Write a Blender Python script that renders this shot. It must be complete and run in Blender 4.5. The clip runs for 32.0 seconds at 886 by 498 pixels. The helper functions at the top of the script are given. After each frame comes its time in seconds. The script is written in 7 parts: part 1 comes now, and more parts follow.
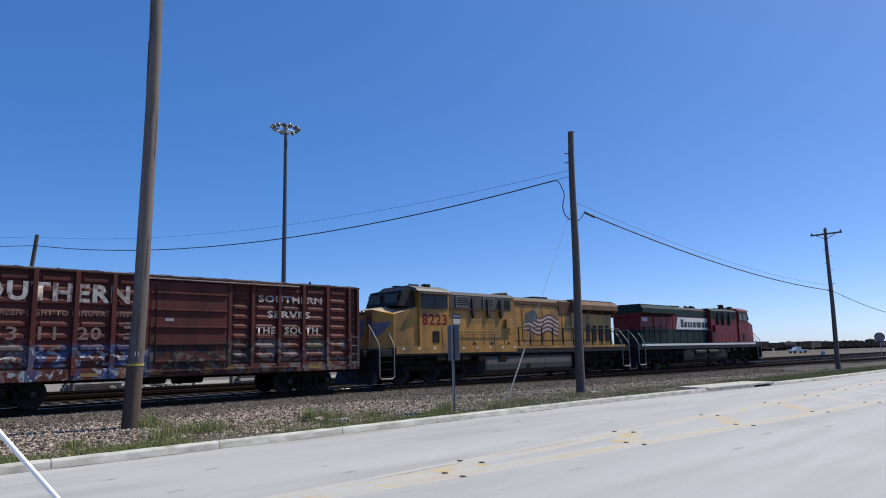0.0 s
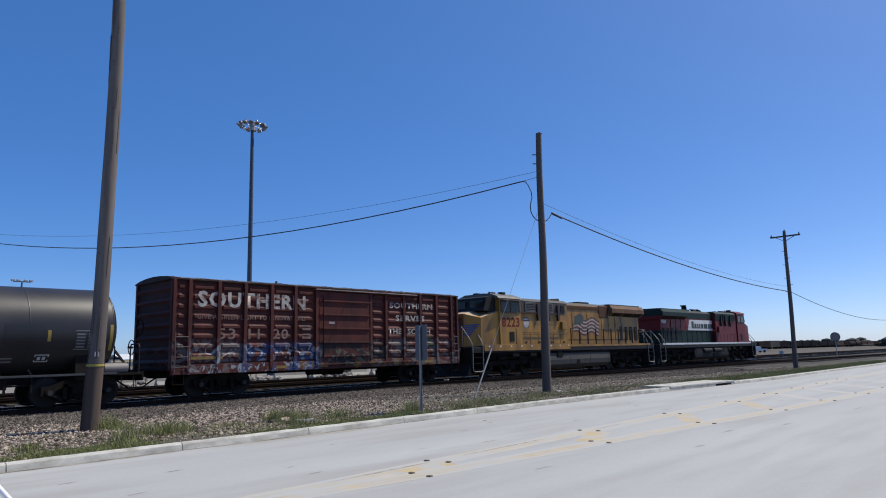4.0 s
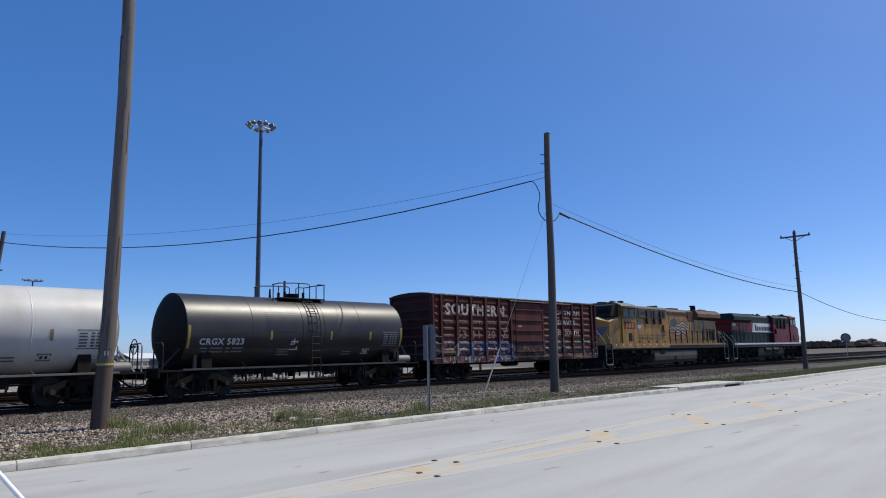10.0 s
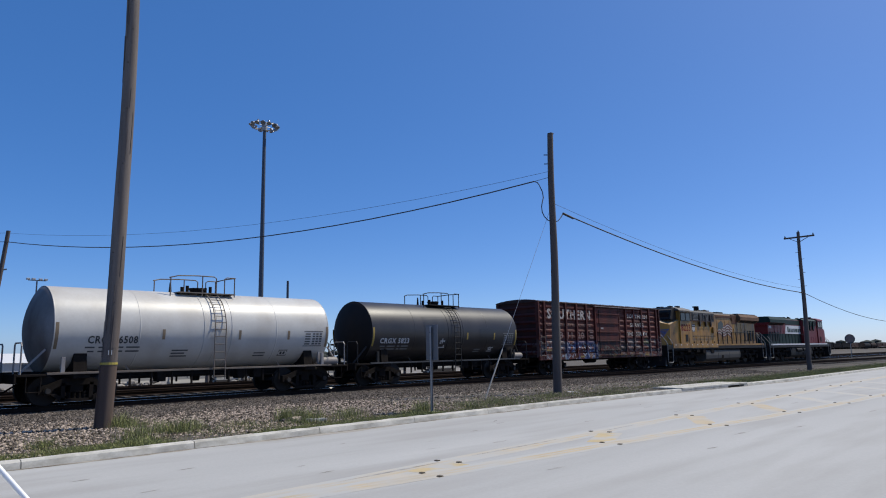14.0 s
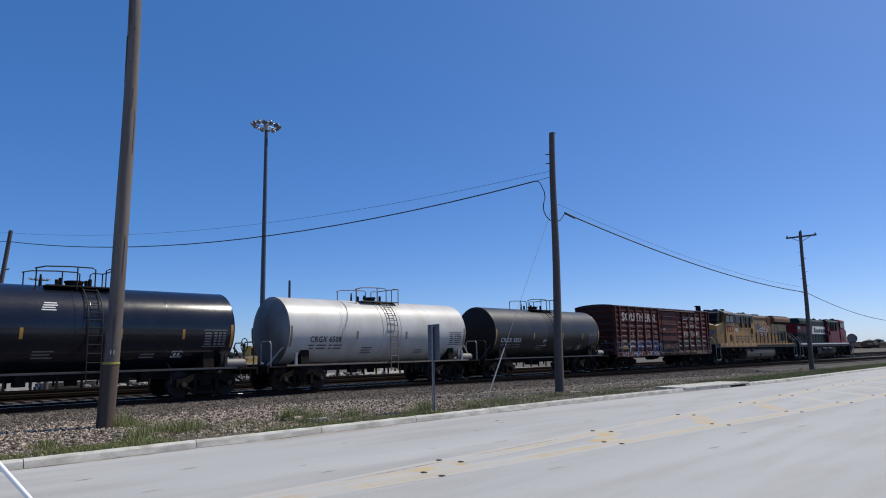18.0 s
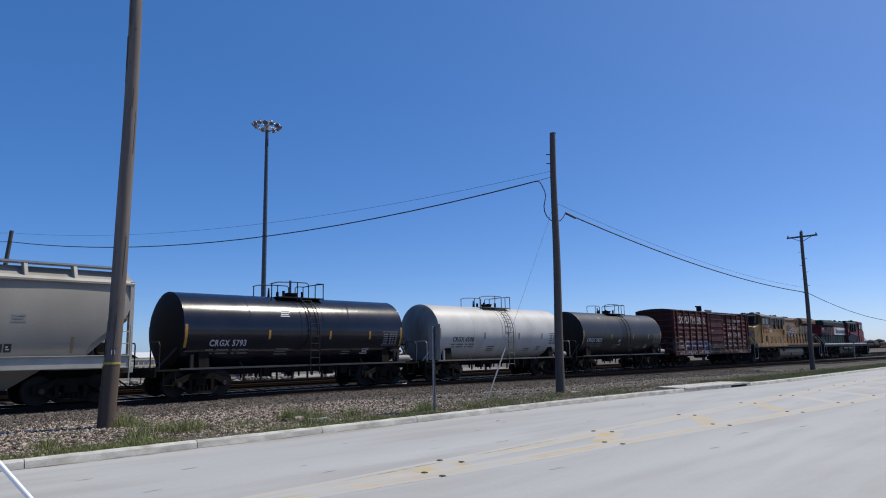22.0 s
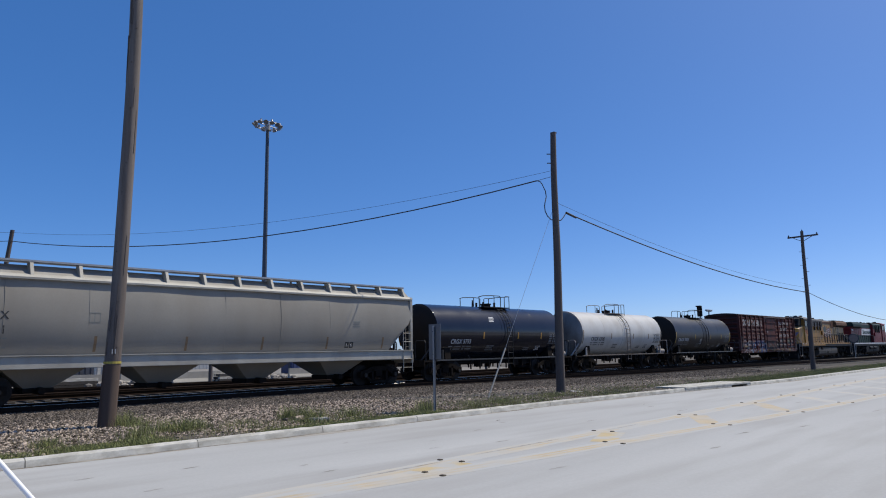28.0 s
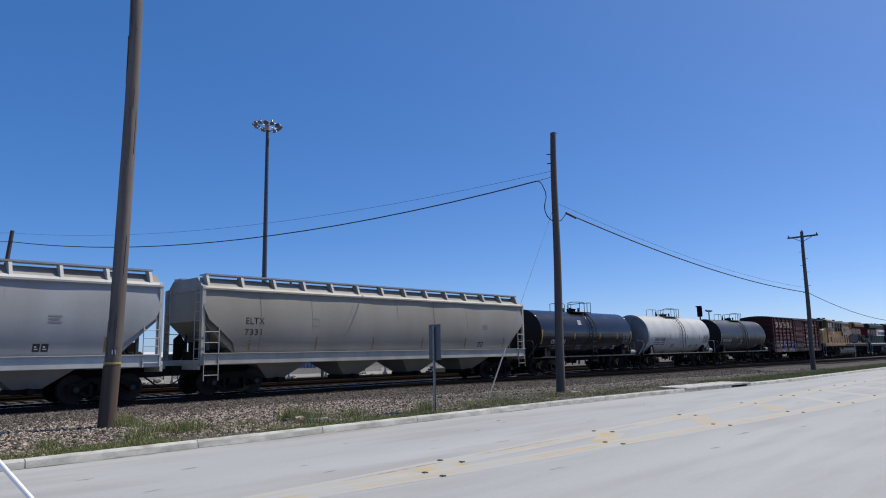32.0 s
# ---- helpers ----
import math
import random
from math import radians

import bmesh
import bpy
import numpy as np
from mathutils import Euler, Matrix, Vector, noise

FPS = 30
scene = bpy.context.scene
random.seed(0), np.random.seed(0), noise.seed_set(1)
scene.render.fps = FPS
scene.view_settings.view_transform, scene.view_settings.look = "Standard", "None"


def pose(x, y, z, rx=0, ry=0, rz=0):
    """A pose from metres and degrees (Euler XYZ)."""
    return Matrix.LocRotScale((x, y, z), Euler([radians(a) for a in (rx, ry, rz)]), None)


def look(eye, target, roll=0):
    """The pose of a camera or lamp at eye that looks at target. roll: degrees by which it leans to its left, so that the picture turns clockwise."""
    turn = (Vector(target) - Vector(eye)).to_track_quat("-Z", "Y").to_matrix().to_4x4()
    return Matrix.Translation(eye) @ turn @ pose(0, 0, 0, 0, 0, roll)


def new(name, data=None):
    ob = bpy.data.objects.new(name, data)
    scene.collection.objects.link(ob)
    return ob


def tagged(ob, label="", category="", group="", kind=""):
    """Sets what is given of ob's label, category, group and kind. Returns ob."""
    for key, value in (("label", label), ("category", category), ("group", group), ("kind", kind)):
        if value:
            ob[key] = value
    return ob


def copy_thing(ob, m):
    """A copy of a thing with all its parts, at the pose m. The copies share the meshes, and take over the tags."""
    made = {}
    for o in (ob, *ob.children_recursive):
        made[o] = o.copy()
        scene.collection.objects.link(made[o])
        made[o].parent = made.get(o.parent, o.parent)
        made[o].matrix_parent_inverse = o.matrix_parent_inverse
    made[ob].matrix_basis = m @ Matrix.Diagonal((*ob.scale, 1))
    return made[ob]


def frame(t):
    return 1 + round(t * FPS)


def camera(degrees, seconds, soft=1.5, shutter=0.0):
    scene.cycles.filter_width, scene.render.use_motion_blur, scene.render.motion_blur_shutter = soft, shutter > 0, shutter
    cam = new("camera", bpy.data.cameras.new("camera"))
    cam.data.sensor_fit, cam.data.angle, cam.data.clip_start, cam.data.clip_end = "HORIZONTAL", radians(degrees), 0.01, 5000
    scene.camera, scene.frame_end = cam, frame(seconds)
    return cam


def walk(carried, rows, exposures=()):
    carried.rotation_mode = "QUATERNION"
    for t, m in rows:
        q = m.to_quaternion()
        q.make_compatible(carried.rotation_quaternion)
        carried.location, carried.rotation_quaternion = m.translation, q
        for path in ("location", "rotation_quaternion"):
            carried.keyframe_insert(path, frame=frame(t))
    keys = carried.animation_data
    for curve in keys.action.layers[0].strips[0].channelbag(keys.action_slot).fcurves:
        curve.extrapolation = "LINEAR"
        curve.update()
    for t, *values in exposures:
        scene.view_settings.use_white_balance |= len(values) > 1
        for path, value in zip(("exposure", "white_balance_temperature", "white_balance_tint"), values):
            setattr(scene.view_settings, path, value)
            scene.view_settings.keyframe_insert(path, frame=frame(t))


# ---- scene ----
EYE = (0.0, 0.0, 1.26)
cam = camera(66.31, 32.0, soft=1.05)
walk(cam, [
    (0.0, pose(*EYE, 98.886, 1.265, -44.705)),
    (0.5, pose(*EYE, 98.839, 1.154, -45.213)),
    (1.0, pose(*EYE, 98.827, 1.213, -45.700)),
    (1.5, pose(*EYE, 98.823, 1.213, -46.112)),
    (2.0, pose(*EYE, 98.809, 1.162, -46.485)),
    (2.5, pose(*EYE, 98.816, 1.194, -46.964)),
    (3.0, pose(*EYE, 98.811, 1.235, -47.296)),
    (3.5, pose(*EYE, 98.811, 1.355, -47.433)),
    (5.5, pose(*EYE, 98.800, 1.272, -47.305)),
    (6.5, pose(*EYE, 98.810, 1.234, -47.185)),
    (7.5, pose(*EYE, 98.816, 1.219, -47.054)),
    (9.0, pose(*EYE, 98.823, 1.218, -46.874)),
    (10.5, pose(*EYE, 98.823, 1.180, -46.730)),
    (12.0, pose(*EYE, 98.829, 1.134, -46.619)),
    (14.0, pose(*EYE, 98.836, 1.061, -46.526)),
    (16.5, pose(*EYE, 98.795, 1.041, -46.441)),
    (18.0, pose(*EYE, 98.805, 1.062, -46.380)),
    (20.0, pose(*EYE, 98.815, 1.055, -46.343)),
    (23.0, pose(*EYE, 98.816, 1.057, -46.322)),
    (25.5, pose(*EYE, 98.809, 1.053, -46.319)),
    (28.0, pose(*EYE, 98.779, 1.024, -46.286)),
    (30.0, pose(*EYE, 98.805, 1.011, -46.279)),
    (32.0, pose(*EYE, 98.813, 1.046, -46.285)),], exposures=[(0.0, 0.06, 6560, 10), (3.0, -0.02, 6560, 10), (6.0, -0.05, 6560, 10), (9.0, -0.05, 6560, 10), (13.0, -0.09, 6560, 10), (17.0, -0.14, 6560, 10), (32.0, -0.12, 6560, 10)])

# ---- light ----
SUN_AZ = math.atan2(-0.38, 0.925)      # where the sun stands, seen from above
SUN_EL = radians(56)
world = bpy.data.worlds.new("sky")
scene.world = world
world.use_nodes = True
wn, wl = world.node_tree.nodes, world.node_tree.links
sky = wn.new("ShaderNodeTexSky")
sky.sky_type = "NISHITA"
sky.sun_disc = False
sky.sun_elevation = SUN_EL
sky.sun_rotation = math.pi / 2 - SUN_AZ
sky.altitude = 900
sky.air_density, sky.dust_density, sky.ozone_density = 0.6, 1.5, 2.0
deep = wn.new("ShaderNodeHueSaturation")      # the deep blue of clear dry air
deep.inputs["Hue"].default_value, deep.inputs["Saturation"].default_value = 0.505, 1.30
wl.new(sky.outputs[0], deep.inputs["Color"])
veil = wn.new("ShaderNodeMix")                # the even blue that evens out the bright horizon
veil.data_type = "RGBA"
veil.inputs[0].default_value = 0.24
veil.inputs[7].default_value = (0.62, 2.3, 6.5, 1)
wl.new(deep.outputs[0], veil.inputs[6])
wl.new(veil.outputs[2], wn["Background"].inputs[0])
wn["Background"].inputs[1].default_value = 0.150
sun = new("sun", bpy.data.lights.new("sun", "SUN"))
sun.data.energy, sun.data.angle, sun.data.color = 4.7, radians(0.55), (0.975, 0.925, 0.80)
sun.matrix_world = look((0, 0, 60), (-60 * math.cos(SUN_EL) * math.cos(SUN_AZ) / math.sin(SUN_EL),
                                     -60 * math.cos(SUN_EL) * math.sin(SUN_AZ) / math.sin(SUN_EL), 0))


# ---- materials ----
def mat(name, color, rough=0.6, metal=0.0, var=0.25, scale=3.0, fine=40.0, bump=0.15, dirt=None, dirt_amount=0.0,
        dirt_scale=1.2, streak=1.0, island=0.0, spec=0.5, along=1.0, dirt_from=0.4, dirt_to=0.68):
    """A painted, stained or raw surface: base colour, variation at two scales, dirt and fine relief."""
    m = bpy.data.materials.new(name)
    m.use_nodes = True
    n, l = m.node_tree.nodes, m.node_tree.links
    b = n["Principled BSDF"]
    tc = n.new("ShaderNodeTexCoord")
    mp = n.new("ShaderNodeMapping")
    mp.inputs["Scale"].default_value = (along, 1, streak)
    l.new(tc.outputs["Object"], mp.inputs[0])
    a = n.new("ShaderNodeTexNoise")
    a.inputs["Scale"].default_value, a.inputs["Detail"].default_value = scale, 6
    f = n.new("ShaderNodeTexNoise")
    f.inputs["Scale"].default_value, f.inputs["Detail"].default_value = fine, 4
    l.new(mp.outputs[0], a.inputs["Vector"])
    l.new(tc.outputs["Object"], f.inputs["Vector"])
    mix = n.new("ShaderNodeMix")
    mix.data_type = "FLOAT"
    mix.inputs[0].default_value = 0.4
    l.new(a.outputs[0], mix.inputs[2])
    l.new(f.outputs[0], mix.inputs[3])
    src = mix.outputs[0]
    if island:
        g = n.new("ShaderNodeNewGeometry")
        oi = n.new("ShaderNodeObjectInfo")
        ad = n.new("ShaderNodeMath")
        ad.operation = "ADD"
        l.new(g.outputs["Random Per Island"], ad.inputs[0])
        l.new(oi.outputs["Random"], ad.inputs[1])
        fr = n.new("ShaderNodeMath")
        fr.operation = "FRACT"
        l.new(ad.outputs[0], fr.inputs[0])
        mi = n.new("ShaderNodeMix")
        mi.data_type = "FLOAT"
        mi.inputs[0].default_value = island
        l.new(src, mi.inputs[2])
        l.new(fr.outputs[0], mi.inputs[3])
        src = mi.outputs[0]
    r = n.new("ShaderNodeValToRGB")
    r.color_ramp.elements[0].position, r.color_ramp.elements[1].position = 0.28, 0.72
    r.color_ramp.elements[0].color = (*[c * (1 - var) for c in color], 1)
    r.color_ramp.elements[1].color = (*[min(1, c * (1 + var)) for c in color], 1)
    l.new(src, r.inputs[0])
    out = r.outputs[0]
    if dirt:
        d = n.new("ShaderNodeTexNoise")
        d.inputs["Scale"].default_value, d.inputs["Detail"].default_value = dirt_scale, 8
        l.new(mp.outputs[0], d.inputs["Vector"])
        dr = n.new("ShaderNodeValToRGB")
        dr.color_ramp.elements[0].position, dr.color_ramp.elements[1].position = dirt_from, dirt_to
        dr.color_ramp.elements[1].color = (dirt_amount,) * 3 + (1,)
        l.new(d.outputs[0], dr.inputs[0])
        dm = n.new("ShaderNodeMix")
        dm.data_type = "RGBA"
        l.new(dr.outputs[0], dm.inputs[0])
        l.new(out, dm.inputs[6])
        dm.inputs[7].default_value = (*dirt, 1)
        out = dm.outputs[2]
    l.new(out, b.inputs["Base Color"])
    rr = n.new("ShaderNodeMapRange")
    rr.inputs[3].default_value, rr.inputs[4].default_value = max(0.03, rough - 0.1), min(1, rough + 0.1)
    l.new(mix.outputs[0], rr.inputs[0])
    l.new(rr.outputs[0], b.inputs["Roughness"])
    b.inputs["Metallic"].default_value = metal
    b.inputs["Specular IOR Level"].default_value = spec
    if bump:
        bp = n.new("ShaderNodeBump")
        bp.inputs["Strength"].default_value, bp.inputs["Distance"].default_value = bump, 0.02
        l.new(mix.outputs[0], bp.inputs["Height"])
        l.new(bp.outputs[0], b.inputs["Normal"])
    return m


M_CONC = mat("road_concrete", (0.372, 0.369, 0.357), 0.85, var=0.12, scale=0.6, fine=25, bump=0.05, dirt=(0.29, 0.28, 0.262), dirt_amount=0.7, dirt_scale=1.3, along=0.16, dirt_from=0.46, dirt_to=0.74)
M_CURB = mat("curb_concrete", (0.50, 0.48, 0.43), 0.88, var=0.2, scale=2, fine=30, bump=0.3, dirt=(0.24, 0.22, 0.18), dirt_amount=0.7, dirt_scale=2.6, streak=2.2)
M_GRAVEL = mat("gravel_ground", (0.118, 0.104, 0.09), 0.95, var=0.45, scale=1.2, fine=22, bump=0.9, dirt=(0.0957, 0.087, 0.074), dirt_amount=0.7, dirt_scale=0.5, spec=0.1)
M_STONE = mat("gravel_stone", (0.262, 0.212, 0.172), 0.9, var=0.75, scale=6, fine=60, bump=0.3, island=0.85, spec=0.1)
M_BALLAST = mat("ballast_stone", (0.122, 0.102, 0.086), 0.9, var=0.5, scale=6, fine=60, bump=0.3, island=0.85, spec=0.1)
M_GRASS = mat("grass_blades", (0.205, 0.218, 0.075), 0.8, var=0.6, scale=3, bump=0, island=0.7)
M_DRY = mat("dry_grass", (0.24, 0.20, 0.10), 0.85, var=0.4, scale=3, bump=0, island=0.7)
M_FAINT = mat("road_yellow_worn", (0.442, 0.399, 0.327), 0.85, var=0.1, scale=2, fine=30, bump=0, dirt=(0.40, 0.398, 0.382), dirt_amount=1.0, dirt_scale=1.4, dirt_from=0.34, dirt_to=0.56)
M_YELLOW = mat("road_yellow", (0.44, 0.36, 0.245), 0.85, var=0.15, scale=2, fine=30, bump=0.05, dirt=(0.40, 0.392, 0.368), dirt_amount=1.0, dirt_scale=1.1, dirt_from=0.40, dirt_to=0.66)
M_HATCH = mat("hatch_yellow", (0.45, 0.355, 0.20), 0.85, var=0.12, scale=3, fine=30, bump=0.05, dirt=(0.40, 0.388, 0.358), dirt_amount=1.0, dirt_scale=1.7, dirt_from=0.42, dirt_to=0.58)
M_MARK = mat("marker_dirty", (0.085, 0.0638, 0.034), 0.6, var=0.3)
M_WOOD = mat("pole_wood", (0.166, 0.145, 0.132), 0.85, var=0.5, scale=7, fine=45, bump=0.5, streak=0.05, dirt=(0.10, 0.080, 0.071), dirt_amount=0.85, dirt_scale=3.0, spec=0.2)
M_WOODD = mat("pole_wood_dark", (0.085, 0.07, 0.064), 0.85, var=0.35, scale=5, fine=30, bump=0.5, streak=0.06)
M_TIE = mat("tie_wood", (0.050, 0.044, 0.040), 0.9, var=0.4, scale=4, fine=30, bump=0.4, island=0.5)
M_RAIL = mat("rail_rust", (0.026, 0.018, 0.0145), 0.9, var=0.35, scale=5, bump=0.1, spec=0.05)
M_RAILTOP = mat("rail_polish", (0.62, 0.60, 0.57), 0.24, metal=1.0, var=0.1, bump=0.0)
M_STEEL = mat("galvanized", (0.357, 0.365, 0.374), 0.5, metal=0.6, var=0.15, scale=8)
M_DSTEEL = mat("dark_steel", (0.0595, 0.068, 0.085), 0.5, metal=0.3, var=0.2)
M_IRON = mat("black_iron", (0.024, 0.023, 0.023), 0.65, var=0.3, spec=0.25)
M_CABLE = mat("cable_black", (0.02, 0.02, 0.022), 0.6, var=0.1, bump=0)
M_WHITE = mat("white_paint", (0.629, 0.629, 0.629), 0.5, var=0.06, scale=5, dirt=(0.435, 0.418, 0.383), dirt_amount=0.35)
M_PLASTIC = mat("white_plastic", (0.78, 0.78, 0.80), 0.4, var=0.03, bump=0.02)
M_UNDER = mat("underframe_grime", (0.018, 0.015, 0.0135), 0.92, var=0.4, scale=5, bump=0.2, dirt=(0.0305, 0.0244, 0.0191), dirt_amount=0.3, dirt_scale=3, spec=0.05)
M_WHEEL = mat("wheel_steel", (0.028, 0.024, 0.022), 0.65, spec=0.15, metal=0.2, var=0.3)
M_BLACK = mat("black_paint", (0.011, 0.010, 0.010), 0.6, var=0.3, scale=2, spec=0.2)
M_WORN = mat("worn_steel_edge", (0.075, 0.072, 0.07), 0.35, metal=0.5, var=0.35, scale=3)
M_GLASS = mat("cab_glass", (0.012, 0.013, 0.014), 0.12, var=0.1, bump=0, spec=0.25)


# ---- mesh helpers ----
def bm_new():
    return bmesh.new()


def box(bm, x0, x1, y0, y1, z0, z1, bevel=0.0):
    r = bmesh.ops.create_cube(bm, size=1, matrix=Matrix.LocRotScale(((x0 + x1) / 2, (y0 + y1) / 2, (z0 + z1) / 2), None, (x1 - x0, y1 - y0, z1 - z0)))
    if bevel:
        es = list({e for v in r["verts"] for e in v.link_edges})
        bmesh.ops.bevel(bm, geom=es, offset=bevel, segments=2, affect="EDGES", profile=0.6)
    return bm


def beam(bm, a, b, w, h=None):
    """A square bar from a to b."""
    a, b = Vector(a), Vector(b)
    d = b - a
    q = d.to_track_quat("X", "Z")
    bmesh.ops.create_cube(bm, size=1, matrix=Matrix.LocRotScale((a + b) / 2, q, (d.length, w, h or w)))
    return bm


def rod(bm, a, b, r0, r1=None, seg=10):
    a, b = Vector(a), Vector(b)
    d = b - a
    q = d.to_track_quat("Z", "Y")
    bmesh.ops.create_cone(bm, cap_ends=True, segments=seg, radius1=r0, radius2=r0 if r1 is None else r1, depth=d.length,
                          matrix=Matrix.LocRotScale((a + b) / 2, q, None))
    return bm


def pipe(bm, pts, r, seg=8):
    """A bent pipe through the points."""
    pts = [Vector(p) for p in pts]
    rings = []
    side = None
    for i, p in enumerate(pts):
        d = (pts[min(i + 1, len(pts) - 1)] - pts[max(i - 1, 0)]).normalized()
        if side is None:
            side = d.orthogonal().normalized()
        side = (side - d * side.dot(d)).normalized()
        up = d.cross(side)
        rings.append([bm.verts.new(p + r * (math.cos(2 * math.pi * k / seg) * side + math.sin(2 * math.pi * k / seg) * up)) for k in range(seg)])
    for a, b in zip(rings, rings[1:]):
        for k in range(seg):
            bm.faces.new((a[k], a[(k + 1) % seg], b[(k + 1) % seg], b[k]))
    bm.faces.new(rings[0][::-1])
    bm.faces.new(rings[-1])
    return bm


def prism(bm, poly, axis, a, b):
    """Extrudes a flat outline along an axis; the outline's two numbers are the other two axes in order."""
    def at(u, v, w):
        return {"x": (w, u, v), "y": (u, w, v), "z": (u, v, w)}[axis]
    lo = [bm.verts.new(at(u, v, a)) for u, v in poly]
    hi = [bm.verts.new(at(u, v, b)) for u, v in poly]
    n = len(poly)
    bm.faces.new(lo)
    bm.faces.new(hi[::-1])
    for i in range(n):
        bm.faces.new((lo[i], hi[i], hi[(i + 1) % n], lo[(i + 1) % n]))
    return bm


def lathe(bm, prof, seg, zc=0.0, yc=0.0):
    """Turns a profile of (x, radius) about a line along x at height zc."""
    rings = []
    for x, r in prof:
        if r < 1e-4:
            rings.append([bm.verts.new((x, yc, zc))])
        else:
            rings.append([bm.verts.new((x, yc + r * math.sin(2 * math.pi * k / seg), zc + r * math.cos(2 * math.pi * k / seg))) for k in range(seg)])
    for a, b in zip(rings, rings[1:]):
        for k in range(seg):
            k2 = (k + 1) % seg
            if len(a) == 1:
                bm.faces.new((a[0], b[k2], b[k]))
            elif len(b) == 1:
                bm.faces.new((a[k], a[k2], b[0]))
            else:
                bm.faces.new((a[k], a[k2], b[k2], b[k]))
    return bm


def mesh_of(name, bm, material, smooth=False):
    bmesh.ops.recalc_face_normals(bm, faces=bm.faces)
    me = bpy.data.meshes.new(name)
    bm.to_mesh(me)
    bm.free()
    me.materials.append(material)
    if smooth:
        me.shade_smooth()
        me.set_sharp_from_angle(angle=radians(38))
    return me


def part(name, bm, material, parent, label="", smooth=False, at=None):
    """One mesh object under a thing or a part."""
    ob = new(name, mesh_of(name, bm, material, smooth))
    ob.parent = parent
    if at is not None:
        ob.matrix_basis = at
    if label:
        tagged(ob, label)
    return ob


def share(name, me, parent, m):
    ob = new(name, me)
    ob.parent = parent
    ob.matrix_basis = m
    return ob


def thing(name, m, label, category, group="", kind=""):
    ob = new(name)
    ob.matrix_basis = m
    ob.empty_display_size = 0.3
    return tagged(ob, label, category, group, kind)


def solid(name, bm, material, label, category="", group="", kind="", m=None, smooth=False):
    ob = new(name, mesh_of(name, bm, material, smooth))
    if m is not None:
        ob.matrix_basis = m
    return tagged(ob, label, category, group, kind)


def letters(text, size, x, z, side, y, material, parent, width=None, name="lettering", curve=None, bold=0.014):
    """Raised flat writing on a side wall: side -1 faces -y, +1 faces +y; x is its middle, z its foot.
    curve: (radius, centre height) of a barrel on which it lies."""
    cu = bpy.data.curves.new("letters", "FONT")
    cu.body, cu.size, cu.align_x = text, size, "CENTER"
    cu.resolution_u = 2
    cu.offset = size * bold
    cu.space_character = 1.12
    ob = bpy.data.objects.new("letters", cu)
    scene.collection.objects.link(ob)
    dg = bpy.context.evaluated_depsgraph_get()
    me = bpy.data.meshes.new_from_object(ob.evaluated_get(dg))
    bpy.data.objects.remove(ob)
    bpy.data.curves.remove(cu)
    xs = [v.co.x for v in me.vertices]
    k = width / (max(xs) - min(xs)) if width else 1.0
    for v in me.vertices:
        px, pz = v.co.x * k, v.co.y
        zz = z + pz
        yy = y
        if curve:
            yy = side * (math.sqrt(max(0.01, curve[0] ** 2 - (zz - curve[1]) ** 2)) + 0.008)
        v.co = (x + px * (1 if side < 0 else -1), yy, zz)
    me.materials.clear()
    me.materials.append(material)
    o = new(name, me)
    o.parent = parent
    return o


def bars(rows, x, z, side, y, material, parent, name="stencil", curve=None):
    """Small unreadable writing as plain bars: rows of (dx, dz, length, height)."""
    bm = bm_new()
    for dx, dz, ln, h in rows:
        zz = z + dz

        def yy(q):
            return side * (math.sqrt(max(0.01, curve[0] ** 2 - (q - curve[1]) ** 2)) + 0.007) if curve else y
        s = 1 if side < 0 else -1
        vs = [bm.verts.new(p) for p in ((x + s * dx, yy(zz), zz), (x + s * (dx + ln), yy(zz), zz), (x + s * (dx + ln), yy(zz + h), zz + h), (x + s * dx, yy(zz + h), zz + h))]
        bm.faces.new(vs)
    bmesh.ops.remove_doubles(bm, verts=bm.verts, dist=0.002)
    return part(name, bm, material, parent)


# ---- ground, road, tracks ----
TRACK_Y = 24.85
TRACK_TURN = -0.344        # degrees by which the tracks turn towards the road


def track_y(x):
    return TRACK_Y - 0.006 * (x - 10)


def track_z(x):
    """The main track dips a little towards the near end."""
    return min(0.02, max(-0.13, -0.10 + 0.003 * (x - 10)))


def curb_y(x):
    t = min(1, max(0, (x - 19) / 22))
    return 13.3 - 1.25 * t * t * (3 - 2 * t)


def ground_z(x, y):
    c = curb_y(x)
    if y < c + 0.1:
        return -0.75
    t = min(1, max(0, (y - c - 0.15) / (18.8 - c)))
    z = -0.40 + 0.06 * t
    t = min(1, max(0, (y - 20.2) / 1.6))
    z += 0.02 * t * t * (3 - 2 * t)
    if y > 40:
        z -= 0.2 * min(1, (y - 40) / 8)
    return z + 0.03 * noise.noise((x * 0.35, y * 0.35, 0)) * (1 if y < 45 else 0)


